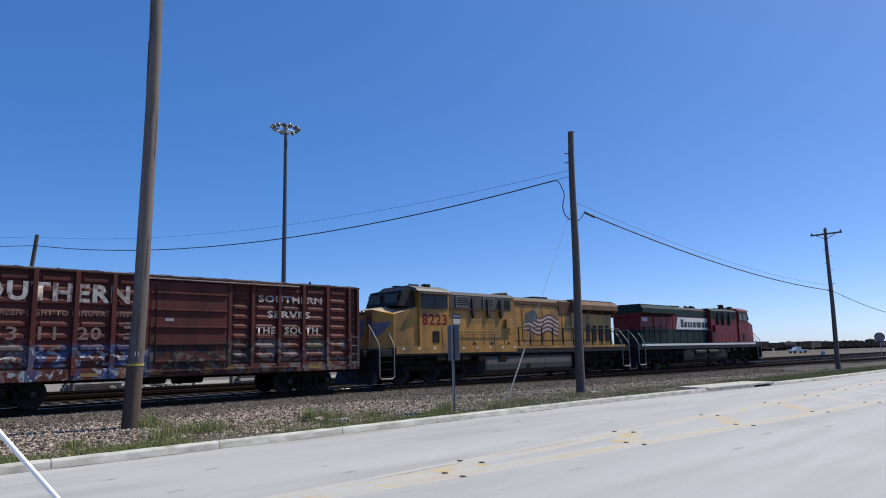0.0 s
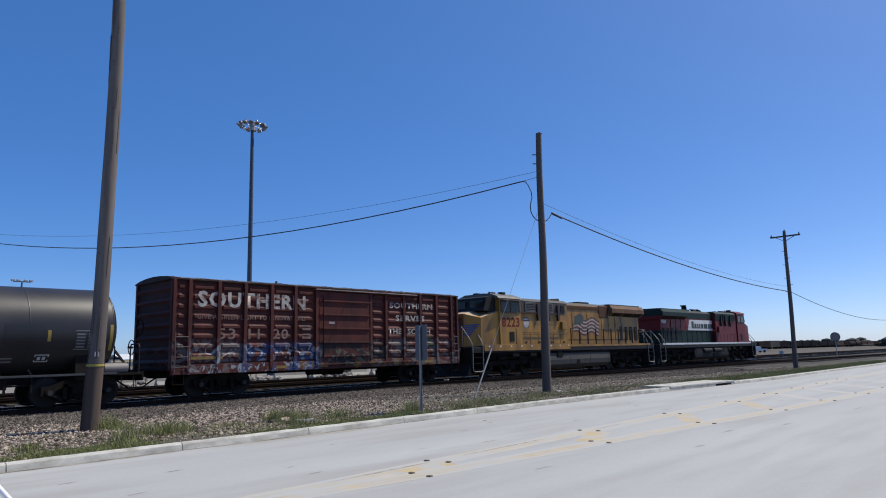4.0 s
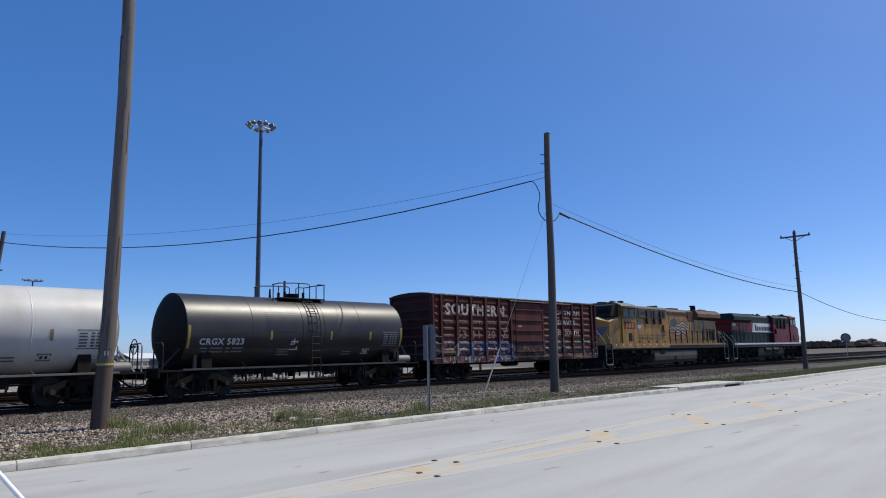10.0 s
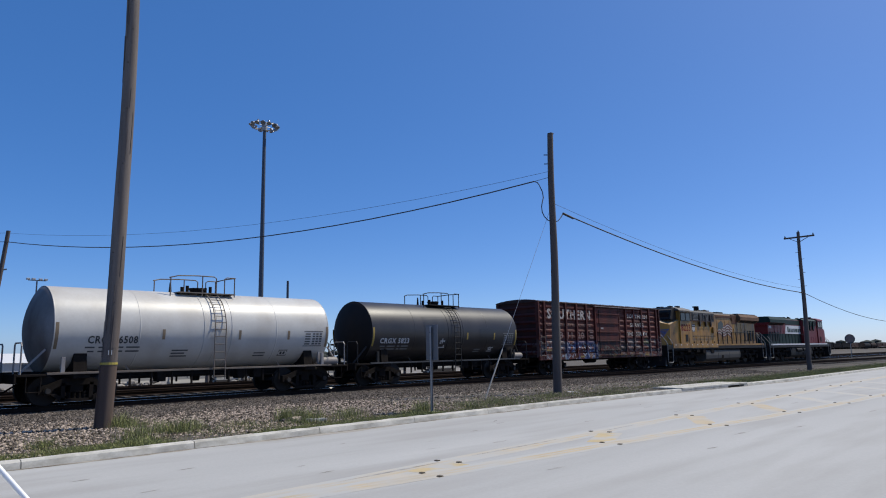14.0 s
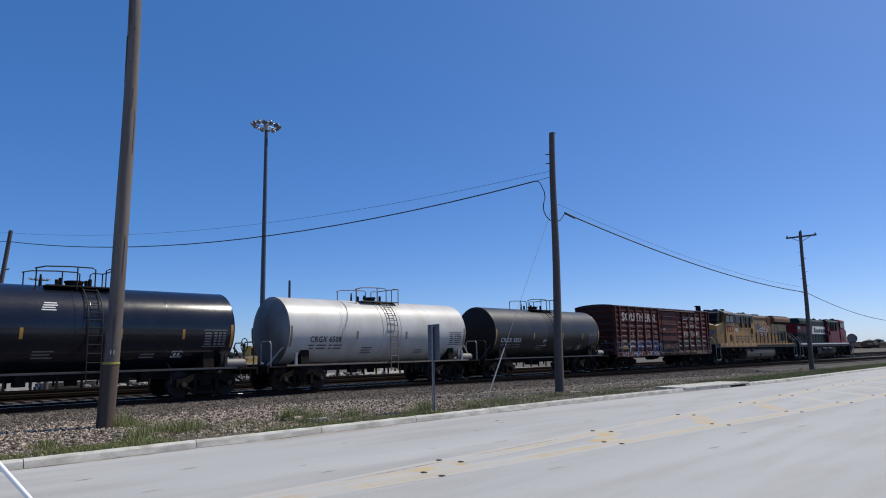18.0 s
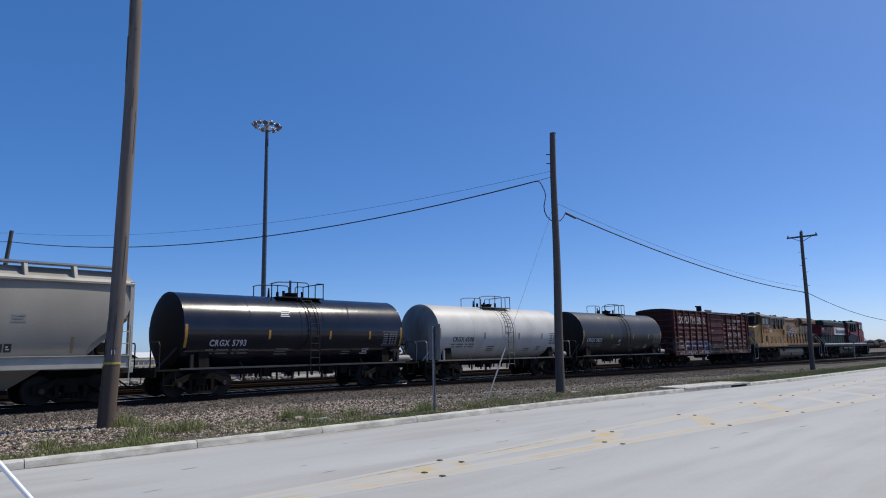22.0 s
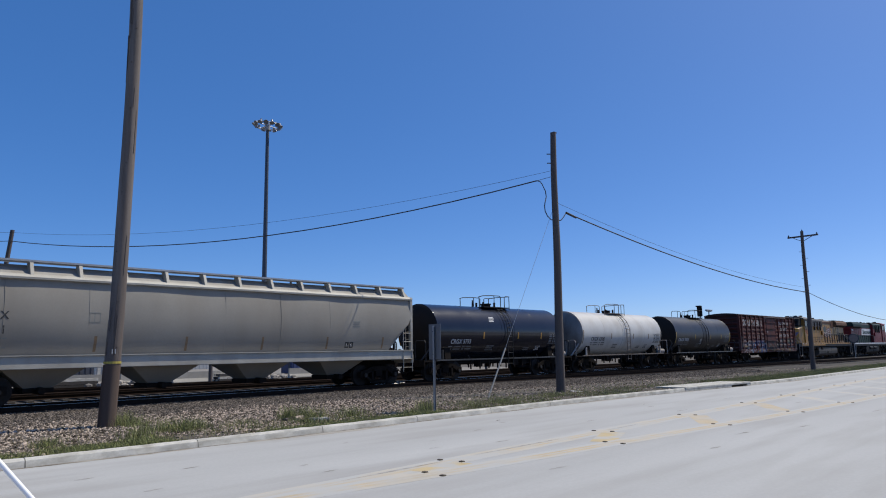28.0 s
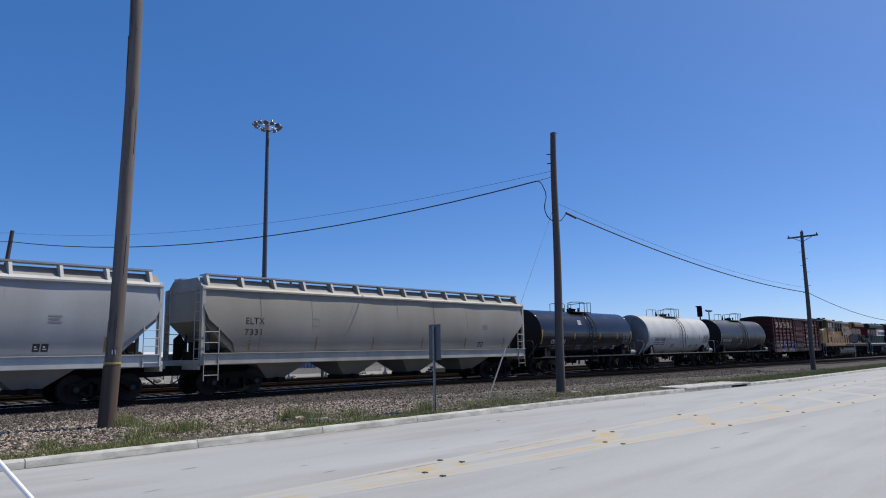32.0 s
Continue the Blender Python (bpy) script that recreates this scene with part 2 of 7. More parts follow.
def build_ground():
    xs = [-3000, -1200, -500, -220, -110, -60] + [-40 + 0.8 * i for i in range(176)] + [104, 115, 140, 200, 330, 600, 1300, 3000]
    ys = [-3000, -900, -300, -80, -30, -13, 0, 8, 11.4] + [11.8 + 0.25 * i for i in range(48)] + [24 + 1.0 * i for i in range(30)] + [56, 64, 80, 110, 160, 260, 500, 1100, 3000]
    vs = [(x, y, ground_z(x, y) if -60 < x < 120 else (ground_z(0, y) if y > 13.6 else -0.75)) for y in ys for x in xs]
    nx = len(xs)
    fs = [(j * nx + i, j * nx + i + 1, (j + 1) * nx + i + 1, (j + 1) * nx + i) for j in range(len(ys) - 1) for i in range(nx - 1)]
    me = bpy.data.meshes.new("ground")
    me.from_pydata(vs, [], fs)
    me.materials.append(M_GRAVEL)
    me.shade_smooth()
    return tagged(new("ground", me), "grey-brown gravel railway ground with dusty patches", kind="structure")


def build_road():
    bm = bm_new()
    xs = [-400, -60, -30] + [-10 + 2 * i for i in range(40)] + [90, 130, 400]
    lo, hi = [], []
    for x in xs:
        hi.append(bm.verts.new((x, curb_y(x) - 0.09, -0.5)))
        lo.append(bm.verts.new((x, -12.0, -0.5)))
    for i in range(len(xs) - 1):
        bm.faces.new((lo[i], lo[i + 1], hi[i + 1], hi[i]))
    r = bmesh.ops.extrude_face_region(bm, geom=list(bm.faces))
    for e in r["geom"]:
        if isinstance(e, bmesh.types.BMVert):
            e.co.z -= 0.2
    return solid("road", bm, M_CONC, "pale worn concrete road with faded yellow markings", kind="structure")


def stripe(bm, pts, w, z=-0.496):
    """A painted line of width w along points in plan."""
    L, R = [], []
    for i, p in enumerate(pts):
        a, b = Vector(pts[max(0, i - 1)]), Vector(pts[min(len(pts) - 1, i + 1)])
        d = (b - a).normalized()
        q = Vector((-d.y, d.x))
        L.append(bm.verts.new((p[0] + q.x * w / 2, p[1] + q.y * w / 2, z)))
        R.append(bm.verts.new((p[0] - q.x * w / 2, p[1] - q.y * w / 2, z)))
    for i in range(len(pts) - 1):
        bm.faces.new((L[i], R[i], R[i + 1], L[i + 1]))


def line_up(x):
    return 7.97 + 0.031 * (min(x, 40) - 8.5)


def line_lo(x):
    return float(np.interp(x, (-40, 2, 5.2, 7.45, 12.15, 16.4, 20.7, 25, 32, 40), (7.6, 7.85, 7.62, 7.32, 6.95, 6.58, 6.24, 5.96, 5.66, 5.5)))


def build_markings(road):
    for line, z in ((line_up, -0.4989), (line_lo, -0.4980)):
        for dy, w, m in ((-0.2, 0.14, M_FAINT), (-0.075, 0.11, M_YELLOW), (0.0, 0.04, M_FAINT), (0.075, 0.11, M_YELLOW), (0.2, 0.14, M_FAINT)):
            bm = bm_new()
            stripe(bm, [(x, line(x) + dy) for x in range(-40, 120, 2)], w, z)
            part("yellow_line", bm, m, road)
    # dark scuffs and rubber marks
    rnd = random.Random(21)
    bm = bm_new()
    for x, y, ln, a in ((5.4, 10.9, 0.55, 0.12), (8.9, 11.3, 0.3, 0.2), (4.2, 9.5, 0.5, 0.15), (12.2, 10.6, 0.6, 0.08), (6.7, 9.6, 0.4, 0.2), (3.9, 11.2, 0.5, 0.1), (13.9, 11.2, 0.7, 0.05), (9.5, 9.3, 0.6, -0.1), (20.3, 10.4, 1.2, 0.0), (11.0, 8.9, 0.8, 0.02), (25.0, 9.8, 1.5, -0.03), (17.0, 5.0, 1.2, -0.1), (12.5, 5.2, 0.7, -0.08), (7.3, 8.02, 3.6, 0.03), (10.6, 8.14, 4.6, 0.03), (14.6, 8.2, 2.4, 0.03), (6.6, 8.8, 0.7, 0.1), (10.2, 10.1, 0.5, 0.1), (15.5, 9.6, 1.0, 0.03), (19.5, 9.0, 1.4, 0.0), (9.0, 6.2, 0.8, -0.06), (15.0, 5.6, 1.5, -0.06), (22.0, 4.6, 1.8, -0.04), (6.2, 5.9, 0.5, 0.0), (28.0, 8.9, 2.4, 0.0), (24.0, 7.2, 1.6, 0.02)):
        n = 9
        lo, hi = [], []
        for i in range(n):
            u = i / (n - 1)
            w = 0.035 * math.sin(math.pi * u) * rnd.uniform(0.5, 1.3) + 0.002
            px, py = x + 0.6 * ln * (u - 0.5), y + 0.6 * a * ln * (u - 0.5)
            lo.append(bm.verts.new((px, py - w, -0.4976)))
            hi.append(bm.verts.new((px, py + w, -0.4976)))
        for i in range(n - 1):
            bm.faces.new((lo[i], lo[i + 1], hi[i + 1], hi[i]))
    tagged(part("scuff_marks", bm, mat("road_scuff", (0.235, 0.222, 0.20), 0.9, var=0.25, scale=4, bump=0, dirt=(0.38, 0.378, 0.362), dirt_amount=1.0, dirt_scale=5), road), kind="stuff")
    for xu, xl in ((8.48, 7.44), (13.58, 12.03), (18.2, 16.32), (23.15, 20.6), (27.43, 24.7), (31.28, 28.68), (35.6, 32.6), (40.0, 36.6)):
        bm = bm_new()
        stripe(bm, [(xu, line_up(xu) - 0.27), (xl, line_lo(xl) + 0.27)], 0.5, -0.4985)
        part("hatch_bar", bm, M_HATCH if xu < 15 else M_YELLOW if xu < 25 else M_FAINT, road)
        for cx, cy in ((xu - 0.04, line_up(xu) + 0.21), (xu + 0.05, line_up(xu) - 0.2), (xl, line_lo(xl) + 0.21), (xl - 0.04, line_lo(xl) - 0.2)):
            bm = bm_new()
            prism(bm, [(cx - 0.042, -0.498), (cx + 0.042, -0.498), (cx + 0.028, -0.482), (cx - 0.028, -0.482)], "y", cy - 0.036, cy + 0.036)
            part("road_marker", bm, M_MARK, road)


def build_curb():
    curb = thing("curb", pose(0, 0, 0), "pale concrete kerb with tooled joints", "curb", kind="structure")
    x = -36.0
    while x < 96:
        x1 = x + 3.05
        if not (26.6 < (x + x1) / 2 < 34.2):
            bm = bm_new()
            n = 12
            ring = []
            for i in range(n + 1):
                xx = x + 0.008 + (3.05 - 0.016) * i / n
                c = curb_y(xx)
                ring.append([bm.verts.new((xx, c + a + 0.016 * noise.noise((xx * 2.3, k * 0.7, 3)), b + (0.012 * noise.noise((xx * 3.1, k, 9)) if b > -0.6 else 0))) for k, (a, b) in enumerate(((-0.10, -0.72), (-0.10, -0.50), (-0.075, -0.39), (-0.045, -0.355), (0.06, -0.35), (0.085, -0.37), (0.09, -0.72)))])
            for a, b in zip(ring, ring[1:]):
                for k in range(6):
                    bm.faces.new((a[k], b[k], b[k + 1], a[k + 1]))
            bm.faces.new(ring[0])
            bm.faces.new(ring[-1][::-1])
            part("curb_stone", bm, M_CURB, curb)
        x = x1
    # storm drain inlet: a thick slab over a dark slot
    inlet = thing("drain_inlet", pose(30.2, curb_y(30.2) - 0.03, -0.5, 0, 0, -4.7), "pale concrete storm drain inlet slab in the kerb", "drain inlet")
    part("slab", box(bm_new(), -2.14, 3.94, -0.06, 1.35, 0.09, 0.18, 0.02), M_CURB, inlet)
    part("throat", box(bm_new(), -2.14, 2.0, -0.05, 0.25, -0.15, 0.088), M_CURB, inlet)
    part("throat", box(bm_new(), 3.6, 3.94, -0.05, 0.25, -0.15, 0.088), M_CURB, inlet)
    # slot faces are near-black: the shade of the depth is in their colour
    part("slot_back", box(bm_new(), 2.0, 3.6, 0.7, 0.8, -0.25, 0.088), M_UNDER, inlet)
    part("slot_floor", box(bm_new(), 2.0, 3.6, 0.03, 0.75, -0.3, -0.19), M_UNDER, inlet)


def build_gutter(road):
    """Thin fans of washed-out dust in the gutter along the kerb."""
    bm = bm_new()
    rnd = random.Random(8)
    for x0, ln, w in ((4.6, 2.2, 0.25), (7.2, 5.4, 0.5), (14.5, 3.0, 0.22), (19.0, 6.5, 0.3), (35.0, 7.0, 0.4)):
        top, low = [], []
        for i in range(15):
            u = i / 14
            x = x0 + ln * u
            d = w * math.sin(math.pi * u) ** 0.7 * (0.7 + 0.5 * noise.noise((x * 2.1, 7, 0)))
            top.append(bm.verts.new((x, curb_y(x) - 0.105, -0.4985)))
            low.append(bm.verts.new((x, curb_y(x) - 0.11 - max(0.004, d), -0.4988)))
        for i in range(14):
            bm.faces.new((low[i], low[i + 1], top[i + 1], top[i]))
    stain = bm_new()
    top, low = [], []
    for i in range(400):
        x = -6 + 0.125 * i
        d = 0.03 + 0.11 * max(0.0, 0.35 + noise.noise((x * 0.55, 2, 5)) + 0.5 * noise.noise((x * 2.7, 8, 1)))
        top.append(stain.verts.new((x, curb_y(x) - 0.085, -0.4972)))
        low.append(stain.verts.new((x, curb_y(x) - 0.11 - d, -0.4974)))
    for i in range(399):
        stain.faces.new((low[i], low[i + 1], top[i + 1], top[i]))
    part("gutter_stain", stain, mat("gutter_silt", (0.12, 0.098, 0.07), 0.95, var=0.3, scale=2.5, fine=30, bump=0.15, dirt=(0.33, 0.31, 0.27), dirt_amount=0.9, dirt_scale=1.3), road)
    part("gutter_dust", bm, mat("gutter_dust", (0.29, 0.262, 0.222), 0.9, var=0.1, scale=0.8, fine=25, bump=0.08, dirt=(0.418, 0.409, 0.383), dirt_amount=0.8, dirt_scale=0.45, along=0.6), road)


def bank_foot(x):
    return 19.7 + 0.7 * noise.noise((x * 0.23, 1.5, 0)) + 0.35 * noise.noise((x * 0.9, 4, 0)) - (min(1, max(0, (x - 22) / 22)) * 2.3 + max(0, x - 46) * 0.055)


def bank_z(x, y):
    e = bank_foot(x)
    return float(np.interp(y, (e, e + 0.5, e + 1.1, e + 1.9, 23.6, 30.0, 36.5, 38.0), (-0.46, ground_z(x, e + 0.5) + 0.03, -0.27 + 0.5 * track_z(x), -0.205 + track_z(x), -0.20 + track_z(x), -0.21, -0.22, -0.45)))


def build_ballast():
    """A bank of dark crushed stone under the tracks, with an uneven foot."""
    xs = [-160, -100, -60, -30] + [-16 + 0.7 * i for i in range(150)] + [92, 100, 120, 160, 220, 320]
    vs, fs = [], []
    for x in xs:
        e = bank_foot(x)
        row = [(x, e, -0.46), (x, e + 0.5, ground_z(x, e + 0.5) + 0.03), (x, e + 1.1, -0.27 + 0.5 * track_z(x)), (x, e + 1.9, -0.205 + track_z(x)), (x, 23.6, -0.20 + track_z(x)), (x, 30.0, -0.21), (x, 36.5, -0.22), (x, 38.0, -0.45)]
        vs += row
    n = 8
    for i in range(len(xs) - 1):
        for k in range(n - 1):
            fs.append((i * n + k, (i + 1) * n + k, (i + 1) * n + k + 1, i * n + k + 1))
    me = bpy.data.meshes.new("ballast")
    me.from_pydata(vs, [], fs)
    me.materials.append(mat("ballast_bed", (0.0782, 0.0706, 0.0638), 0.95, spec=0.1, var=0.5, scale=2.5, fine=26, bump=1.0, dirt=(0.0522, 0.0478, 0.0435), dirt_amount=0.6, dirt_scale=0.6))
    me.shade_smooth()
    tagged(new("ballast", me), "dark grey crushed stone bank under the tracks", kind="structure")


def rail_run(bm, pts, level):
    """The web, foot and head of a rail along points in plan; its head stands at z 0."""
    prof = [(-0.07, -0.17), (-0.07, -0.155), (-0.012, -0.13), (-0.012, -0.045), (-0.036, -0.035), (-0.036, -0.004), (0.036, -0.004), (0.036, -0.035), (0.012, -0.045), (0.012, -0.13), (0.07, -0.155), (0.07, -0.17)]
    rings = []
    for i, p in enumerate(pts):
        d = (Vector(pts[min(len(pts) - 1, i + 1)]) - Vector(pts[max(0, i - 1)])).normalized()
        q = Vector((-d.y, d.x))
        rings.append([bm.verts.new((p[0] + q.x * a, p[1] + q.y * a, b + level(p[0]))) for a, b in prof])
    n = len(prof)
    for a, b in zip(rings, rings[1:]):
        for k in range(n):
            bm.faces.new((a[k], a[(k + 1) % n], b[(k + 1) % n], b[k]))


def build_track(name, line, x0, x1, label, near=None, top=True, tie_step=0.52, level=lambda x: 0.0):
    tr = thing(name, pose(0, 0, 0), label, "railway track", kind="structure")
    step = 3.0
    xs = [x0 + step * i for i in range(int((x1 - x0) / step) + 1)]
    for s in (-0.7525, 0.7525):
        part("rail", rail_run_bm([(x, line(x) + s) for x in xs], level), M_RAIL, tr)
        if top:
            bm = bm_new()
            ring = [[bm.verts.new((x, line(x) + s + a, b + level(x))) for a, b in ((-0.037, -0.010), (-0.028, -0.001), (0.028, -0.001), (0.037, -0.010))] for x in xs]
            for p, q in zip(ring, ring[1:]):
                for k in range(3):
                    bm.faces.new((p[k], q[k], q[k + 1], p[k + 1]))
            part("rail_head", bm, M_RAILTOP, tr)
    tie = mesh_of("tie", box(bm_new(), -0.115, 0.115, -1.3, 1.3, -0.34, -0.172, 0.012), M_TIE)
    bm = bm_new()
    x = x0
    i = 0
    rnd = random.Random(name)
    while x < x1:
        if near and near[0] < x < near[1]:
            share("tie", tie, tr, pose(x, line(x) + rnd.uniform(-0.05, 0.05), level(x) + rnd.uniform(-0.012, 0.004), 0, 0, rnd.uniform(-1.5, 1.5)))
        elif not near or x < near[0] - 0.01 or x > near[1]:
            box(bm, x - 0.115, x + 0.115, line(x) - 1.3, line(x) + 1.3, -0.34 + level(x), -0.172 + level(x))
        x += tie_step
    if len(bm.verts):
        tagged(part("far_ties", bm, M_TIE, tr), kind="stuff")
    else:
        bm.free()
    return tr


def rail_run_bm(pts, level):
    bm = bm_new()
    rail_run(bm, pts, level)
    return bm


def branch_y(x):
    if x < 14:
        return track_y(x)
    t = min(1, (x - 14) / 32)
    return track_y(x) - 4.2 * t * t * (3 - 2 * t) - max(0, x - 46) * 0.055


build_ground()
road = build_road()
build_markings(road)
build_gutter(road)
build_curb()
build_ballast()
build_track("track_main", track_y, -120, 300, "main railway track with dark timber ties and polished rail heads", near=(-12, 70), level=track_z)
build_track("track_branch", branch_y, 14.8, 150, "branching railway track with rusty rails and dark ties", near=(24, 60), top=False, level=track_z)
build_track("track_second", lambda x: track_y(x) + 4.6, -120, 300, "second railway track with rusty rails in grey ballast", top=False, tie_step=0.6)
build_track("track_third", lambda x: track_y(x) + 9.6, -120, 300, "third railway track with rusty rails in grey ballast", top=False, tie_step=0.6)

FAR_POLE, FAR_TOP = (11.8, 53.0), 10.07
TOWER, TOWER_H = (44.17, 71.92), 30.2
GUARD_A, GUARD_B = (0.28, 6.06, 2.07), (2.13, 4.83, -0.52)
MASTS = [(37.3, 133.7, 15.9, 1.4), (32.5, 96.4, 8.9, 0.7), (39.6, 59.4, 9.45, 0.0), (149.4, 61.3, 9.9, 1.2), (29.5, 97.5, 6.2, 0.3)]
SIGNAL, SIGNAL_H = (78.87, 33.42), 6.5
SHEDS = [(28.6, 123.4, 11, 8, 2.1, 0, 0, "tan metal shed with a white gable roof across the yard"),
         (36.0, 117.5, 15, 5, 1.7, 0, 1, "long low grey metal shed with a white roof"),
         (47.5, 104.5, 11, 6, 2.1, 0, 1, "pale ribbed metal shed with a white roof across the yard")]
CLUTTER = [(41.1, 59.9, (0.035, 0.055, 0.14), "blue steel skip bin on the gravel lot"), (47.5, 62.0, (0.30, 0.30, 0.29), "grey steel skip bin on the gravel lot"),
           (20.0, 62.0, (0.04, 0.045, 0.06), "dark blue steel skip bin on the gravel lot"), (24.5, 66.0, (0.42, 0.41, 0.38), "pale steel skip bin on the gravel lot")]


# ---- poles and wires ----
def wire_pts(a, b, sag, n=18):
    a, b = Vector(a), Vector(b)
    return [a.lerp(b, i / n) - Vector((0, 0, 4 * sag * (i / n) * (1 - i / n))) for i in range(n + 1)]


def pole_mesh(h, r0, r1, lean, seg=14, seed=0, bow=(0, 0)):
    """A slightly crooked tapered wooden pole, foot at the origin."""
    bm = bm_new()
    rings = []
    n = 12
    for i in range(n + 1):
        t = i / n
        c = Vector((lean[0] * t, lean[1] * t, -0.6 + (h + 0.6) * t))
        c += Vector((bow[0], bow[1], 0)) * 4 * t * (1 - t)
        c.x += 0.03 * noise.noise((t * 3, seed, 0))
        c.y += 0.03 * noise.noise((t * 3, seed, 5))
        r = r0 + (r1 - r0) * t
        rings.append([bm.verts.new(c + Vector((math.cos(2 * math.pi * k / seg), math.sin(2 * math.pi * k / seg), 0)) * r * (1 + 0.04 * noise.noise((k * 0.9, t * 4, seed)))) for k in range(seg)])
    for a, b in zip(rings, rings[1:]):
        for k in range(seg):
            bm.faces.new((a[k], a[(k + 1) % seg], b[(k + 1) % seg], b[k]))
    bm.faces.new(rings[-1])
    return bm


def build_poles():
    p = thing("utility_pole", pose(6.51, 17.56, -0.36), "tall weathered wooden utility pole with a yellow band beside the kerb", "utility pole")
    part("shaft", pole_mesh(12.4, 0.187, 0.152, (0.12, -0.13), seed=1, bow=(0.075, -0.08)), M_WOOD, p, smooth=True)
    bm = bm_new()
    bmesh.ops.create_cone(bm, segments=18, radius1=0.204, radius2=0.203, depth=0.055, matrix=Matrix.Translation((0.065, -0.068, 1.55)))
    part("band", bm, mat("band_yellow", (0.34, 0.272, 0.051), 0.6, var=0.4), p, "yellow band")
    bm = bm_new()
    rings = []
    for i in range(6):
        z = -0.5 + 2.0 * i / 5
        t = (z + 0.6) / 13.0
        c = Vector((0.12 * t + 0.075 * 4 * t * (1 - t), -0.13 * t - 0.08 * 4 * t * (1 - t), z))
        rings.append([bm.verts.new(c + Vector((math.cos(2 * math.pi * k / 14), math.sin(2 * math.pi * k / 14), 0)) * (0.203 - 0.035 * t + 0.003 * noise.noise((k, i, 2)))) for k in range(14)])
    for a, b in zip(rings, rings[1:]):
        for k in range(14):
            bm.faces.new((a[k], a[(k + 1) % 14], b[(k + 1) % 14], b[k]))
    part("butt", bm, mat("butt_treated", (0.080, 0.052, 0.041), 0.85, var=0.5, scale=7, fine=45, bump=0.5, streak=0.05, dirt=(0.12, 0.095, 0.08), dirt_amount=0.6, dirt_scale=2.0, spec=0.2), p, "dark creosoted foot", smooth=True)
    rnd = random.Random(31)
    for k in range(26):
        z0 = rnd.uniform(0.3, 10.4)
        ln, a = rnd.uniform(0.25, 1.3), radians(rnd.uniform(150, 300))
        pts = []
        for i in range(6):
            z = z0 + ln * i / 5
            t = (z + 0.6) / 13.0
            r = 0.187 + (0.152 - 0.187) * t - 0.003
            c = Vector((0.12 * t + 0.075 * 4 * t * (1 - t), -0.13 * t - 0.08 * 4 * t * (1 - t), z))
            pts.append(c + r * Vector((math.cos(a + 0.02 * i), math.sin(a + 0.02 * i), 0)))
        part("split", pipe(bm_new(), pts, rnd.uniform(0.004, 0.009), 5), M_WOODD, p)
    for k in range(9):
        z, a = 1.0 + 1.15 * k + rnd.uniform(-0.3, 0.3), radians(rnd.uniform(190, 290))
        t = (z + 0.6) / 13.0
        c = Vector((0.12 * t + 0.075 * 4 * t * (1 - t), -0.13 * t - 0.08 * 4 * t * (1 - t), z))
        d = Vector((math.cos(a), math.sin(a), 0))
        part("knot", rod(bm_new(), c + d * 0.12, c + d * (0.19 - 0.03 * t), 0.035, 0.022, 8), M_WOODD, p)
    for dx in (-0.035, 0.035):
        part("tag", box(bm_new(), 0.10 + dx - 0.1, 0.12 + dx - 0.1, -0.262, -0.235, 1.76, 1.87), M_STEEL, p)
    c = thing("utility_pole", pose(23.63, 16.0, -0.36), "dark wooden utility pole carrying cables beside the road", "utility pole")
    part("shaft", pole_mesh(10.94, 0.19, 0.12, (0.10, -0.11), seed=2), M_WOODD, c, smooth=True)
    part("cap", box(bm_new(), 0.02, 0.22, -0.22, -0.02, 10.92, 10.97, 0.01), M_DSTEEL, c)
    part("perch_bracket", box(bm_new(), 0.16, 0.40, -0.06, 0.06, 10.70, 10.74), M_DSTEEL, c)
    for z in (10.0, 9.6):
        part("bolt", rod(bm_new(), (-0.12, 0.12, z), (0.1, -0.1, z), 0.022), M_DSTEEL, c)
    part("guy_stub", rod(bm_new(), (0.32, -0.26, 0.02), (0.95, -0.5, -0.05), 0.03), M_STEEL, c)
    r = thing("utility_pole", pose(54.38, 15.03, -0.36), "leaning dark wooden utility pole with a crossarm", "utility pole")
    part("shaft", pole_mesh(10.15, 0.175, 0.105, (0.10, -0.1), seed=3), M_WOODD, r, smooth=True)
    part("crossarm", box(bm_new(), 0.1, 0.22, -1.16, 0.93, 9.72, 9.83, 0.01), M_WOODD, r)
    for y, z in ((-1.08, 9.83), (0.85, 9.83), (-0.1, 10.14)):
        part("insulator", lathe_z(0.16, y, z), M_DSTEEL, r)
    for y in (-0.75, 0.55):
        part("brace", beam(bm_new(), (0.16, y, 9.72), (0.12, -0.09, 9.38), 0.04), M_DSTEEL, r)
    for k in range(7):
        q = 1 if k % 2 else -1
        part("step_bolt", rod(bm_new(), (0.07, -0.07, 5.6 + 0.5 * k), (0.07 + 0.1 * q, -0.07 - 0.26 * q, 5.62 + 0.5 * k), 0.016, seg=6), M_DSTEEL, r)
    f = thing("utility_pole", pose(*FAR_POLE, -0.3), "dark wooden utility pole standing beyond the railway tracks", "utility pole")
    part("shaft", pole_mesh(FAR_TOP + 0.3, 0.17, 0.13, (0.85, -0.7), seed=4), M_WOODD, f, smooth=True)
    part("insulator", rod(bm_new(), (0.55, -0.6, FAR_TOP - 2.4), (0.95, -0.6, FAR_TOP - 2.3), 0.05), M_DSTEEL, f)
    # cables
    ft = Vector((FAR_POLE[0] + 0.8, FAR_POLE[1] - 0.65, 0))
    top = Vector((23.72, 15.9, 0))
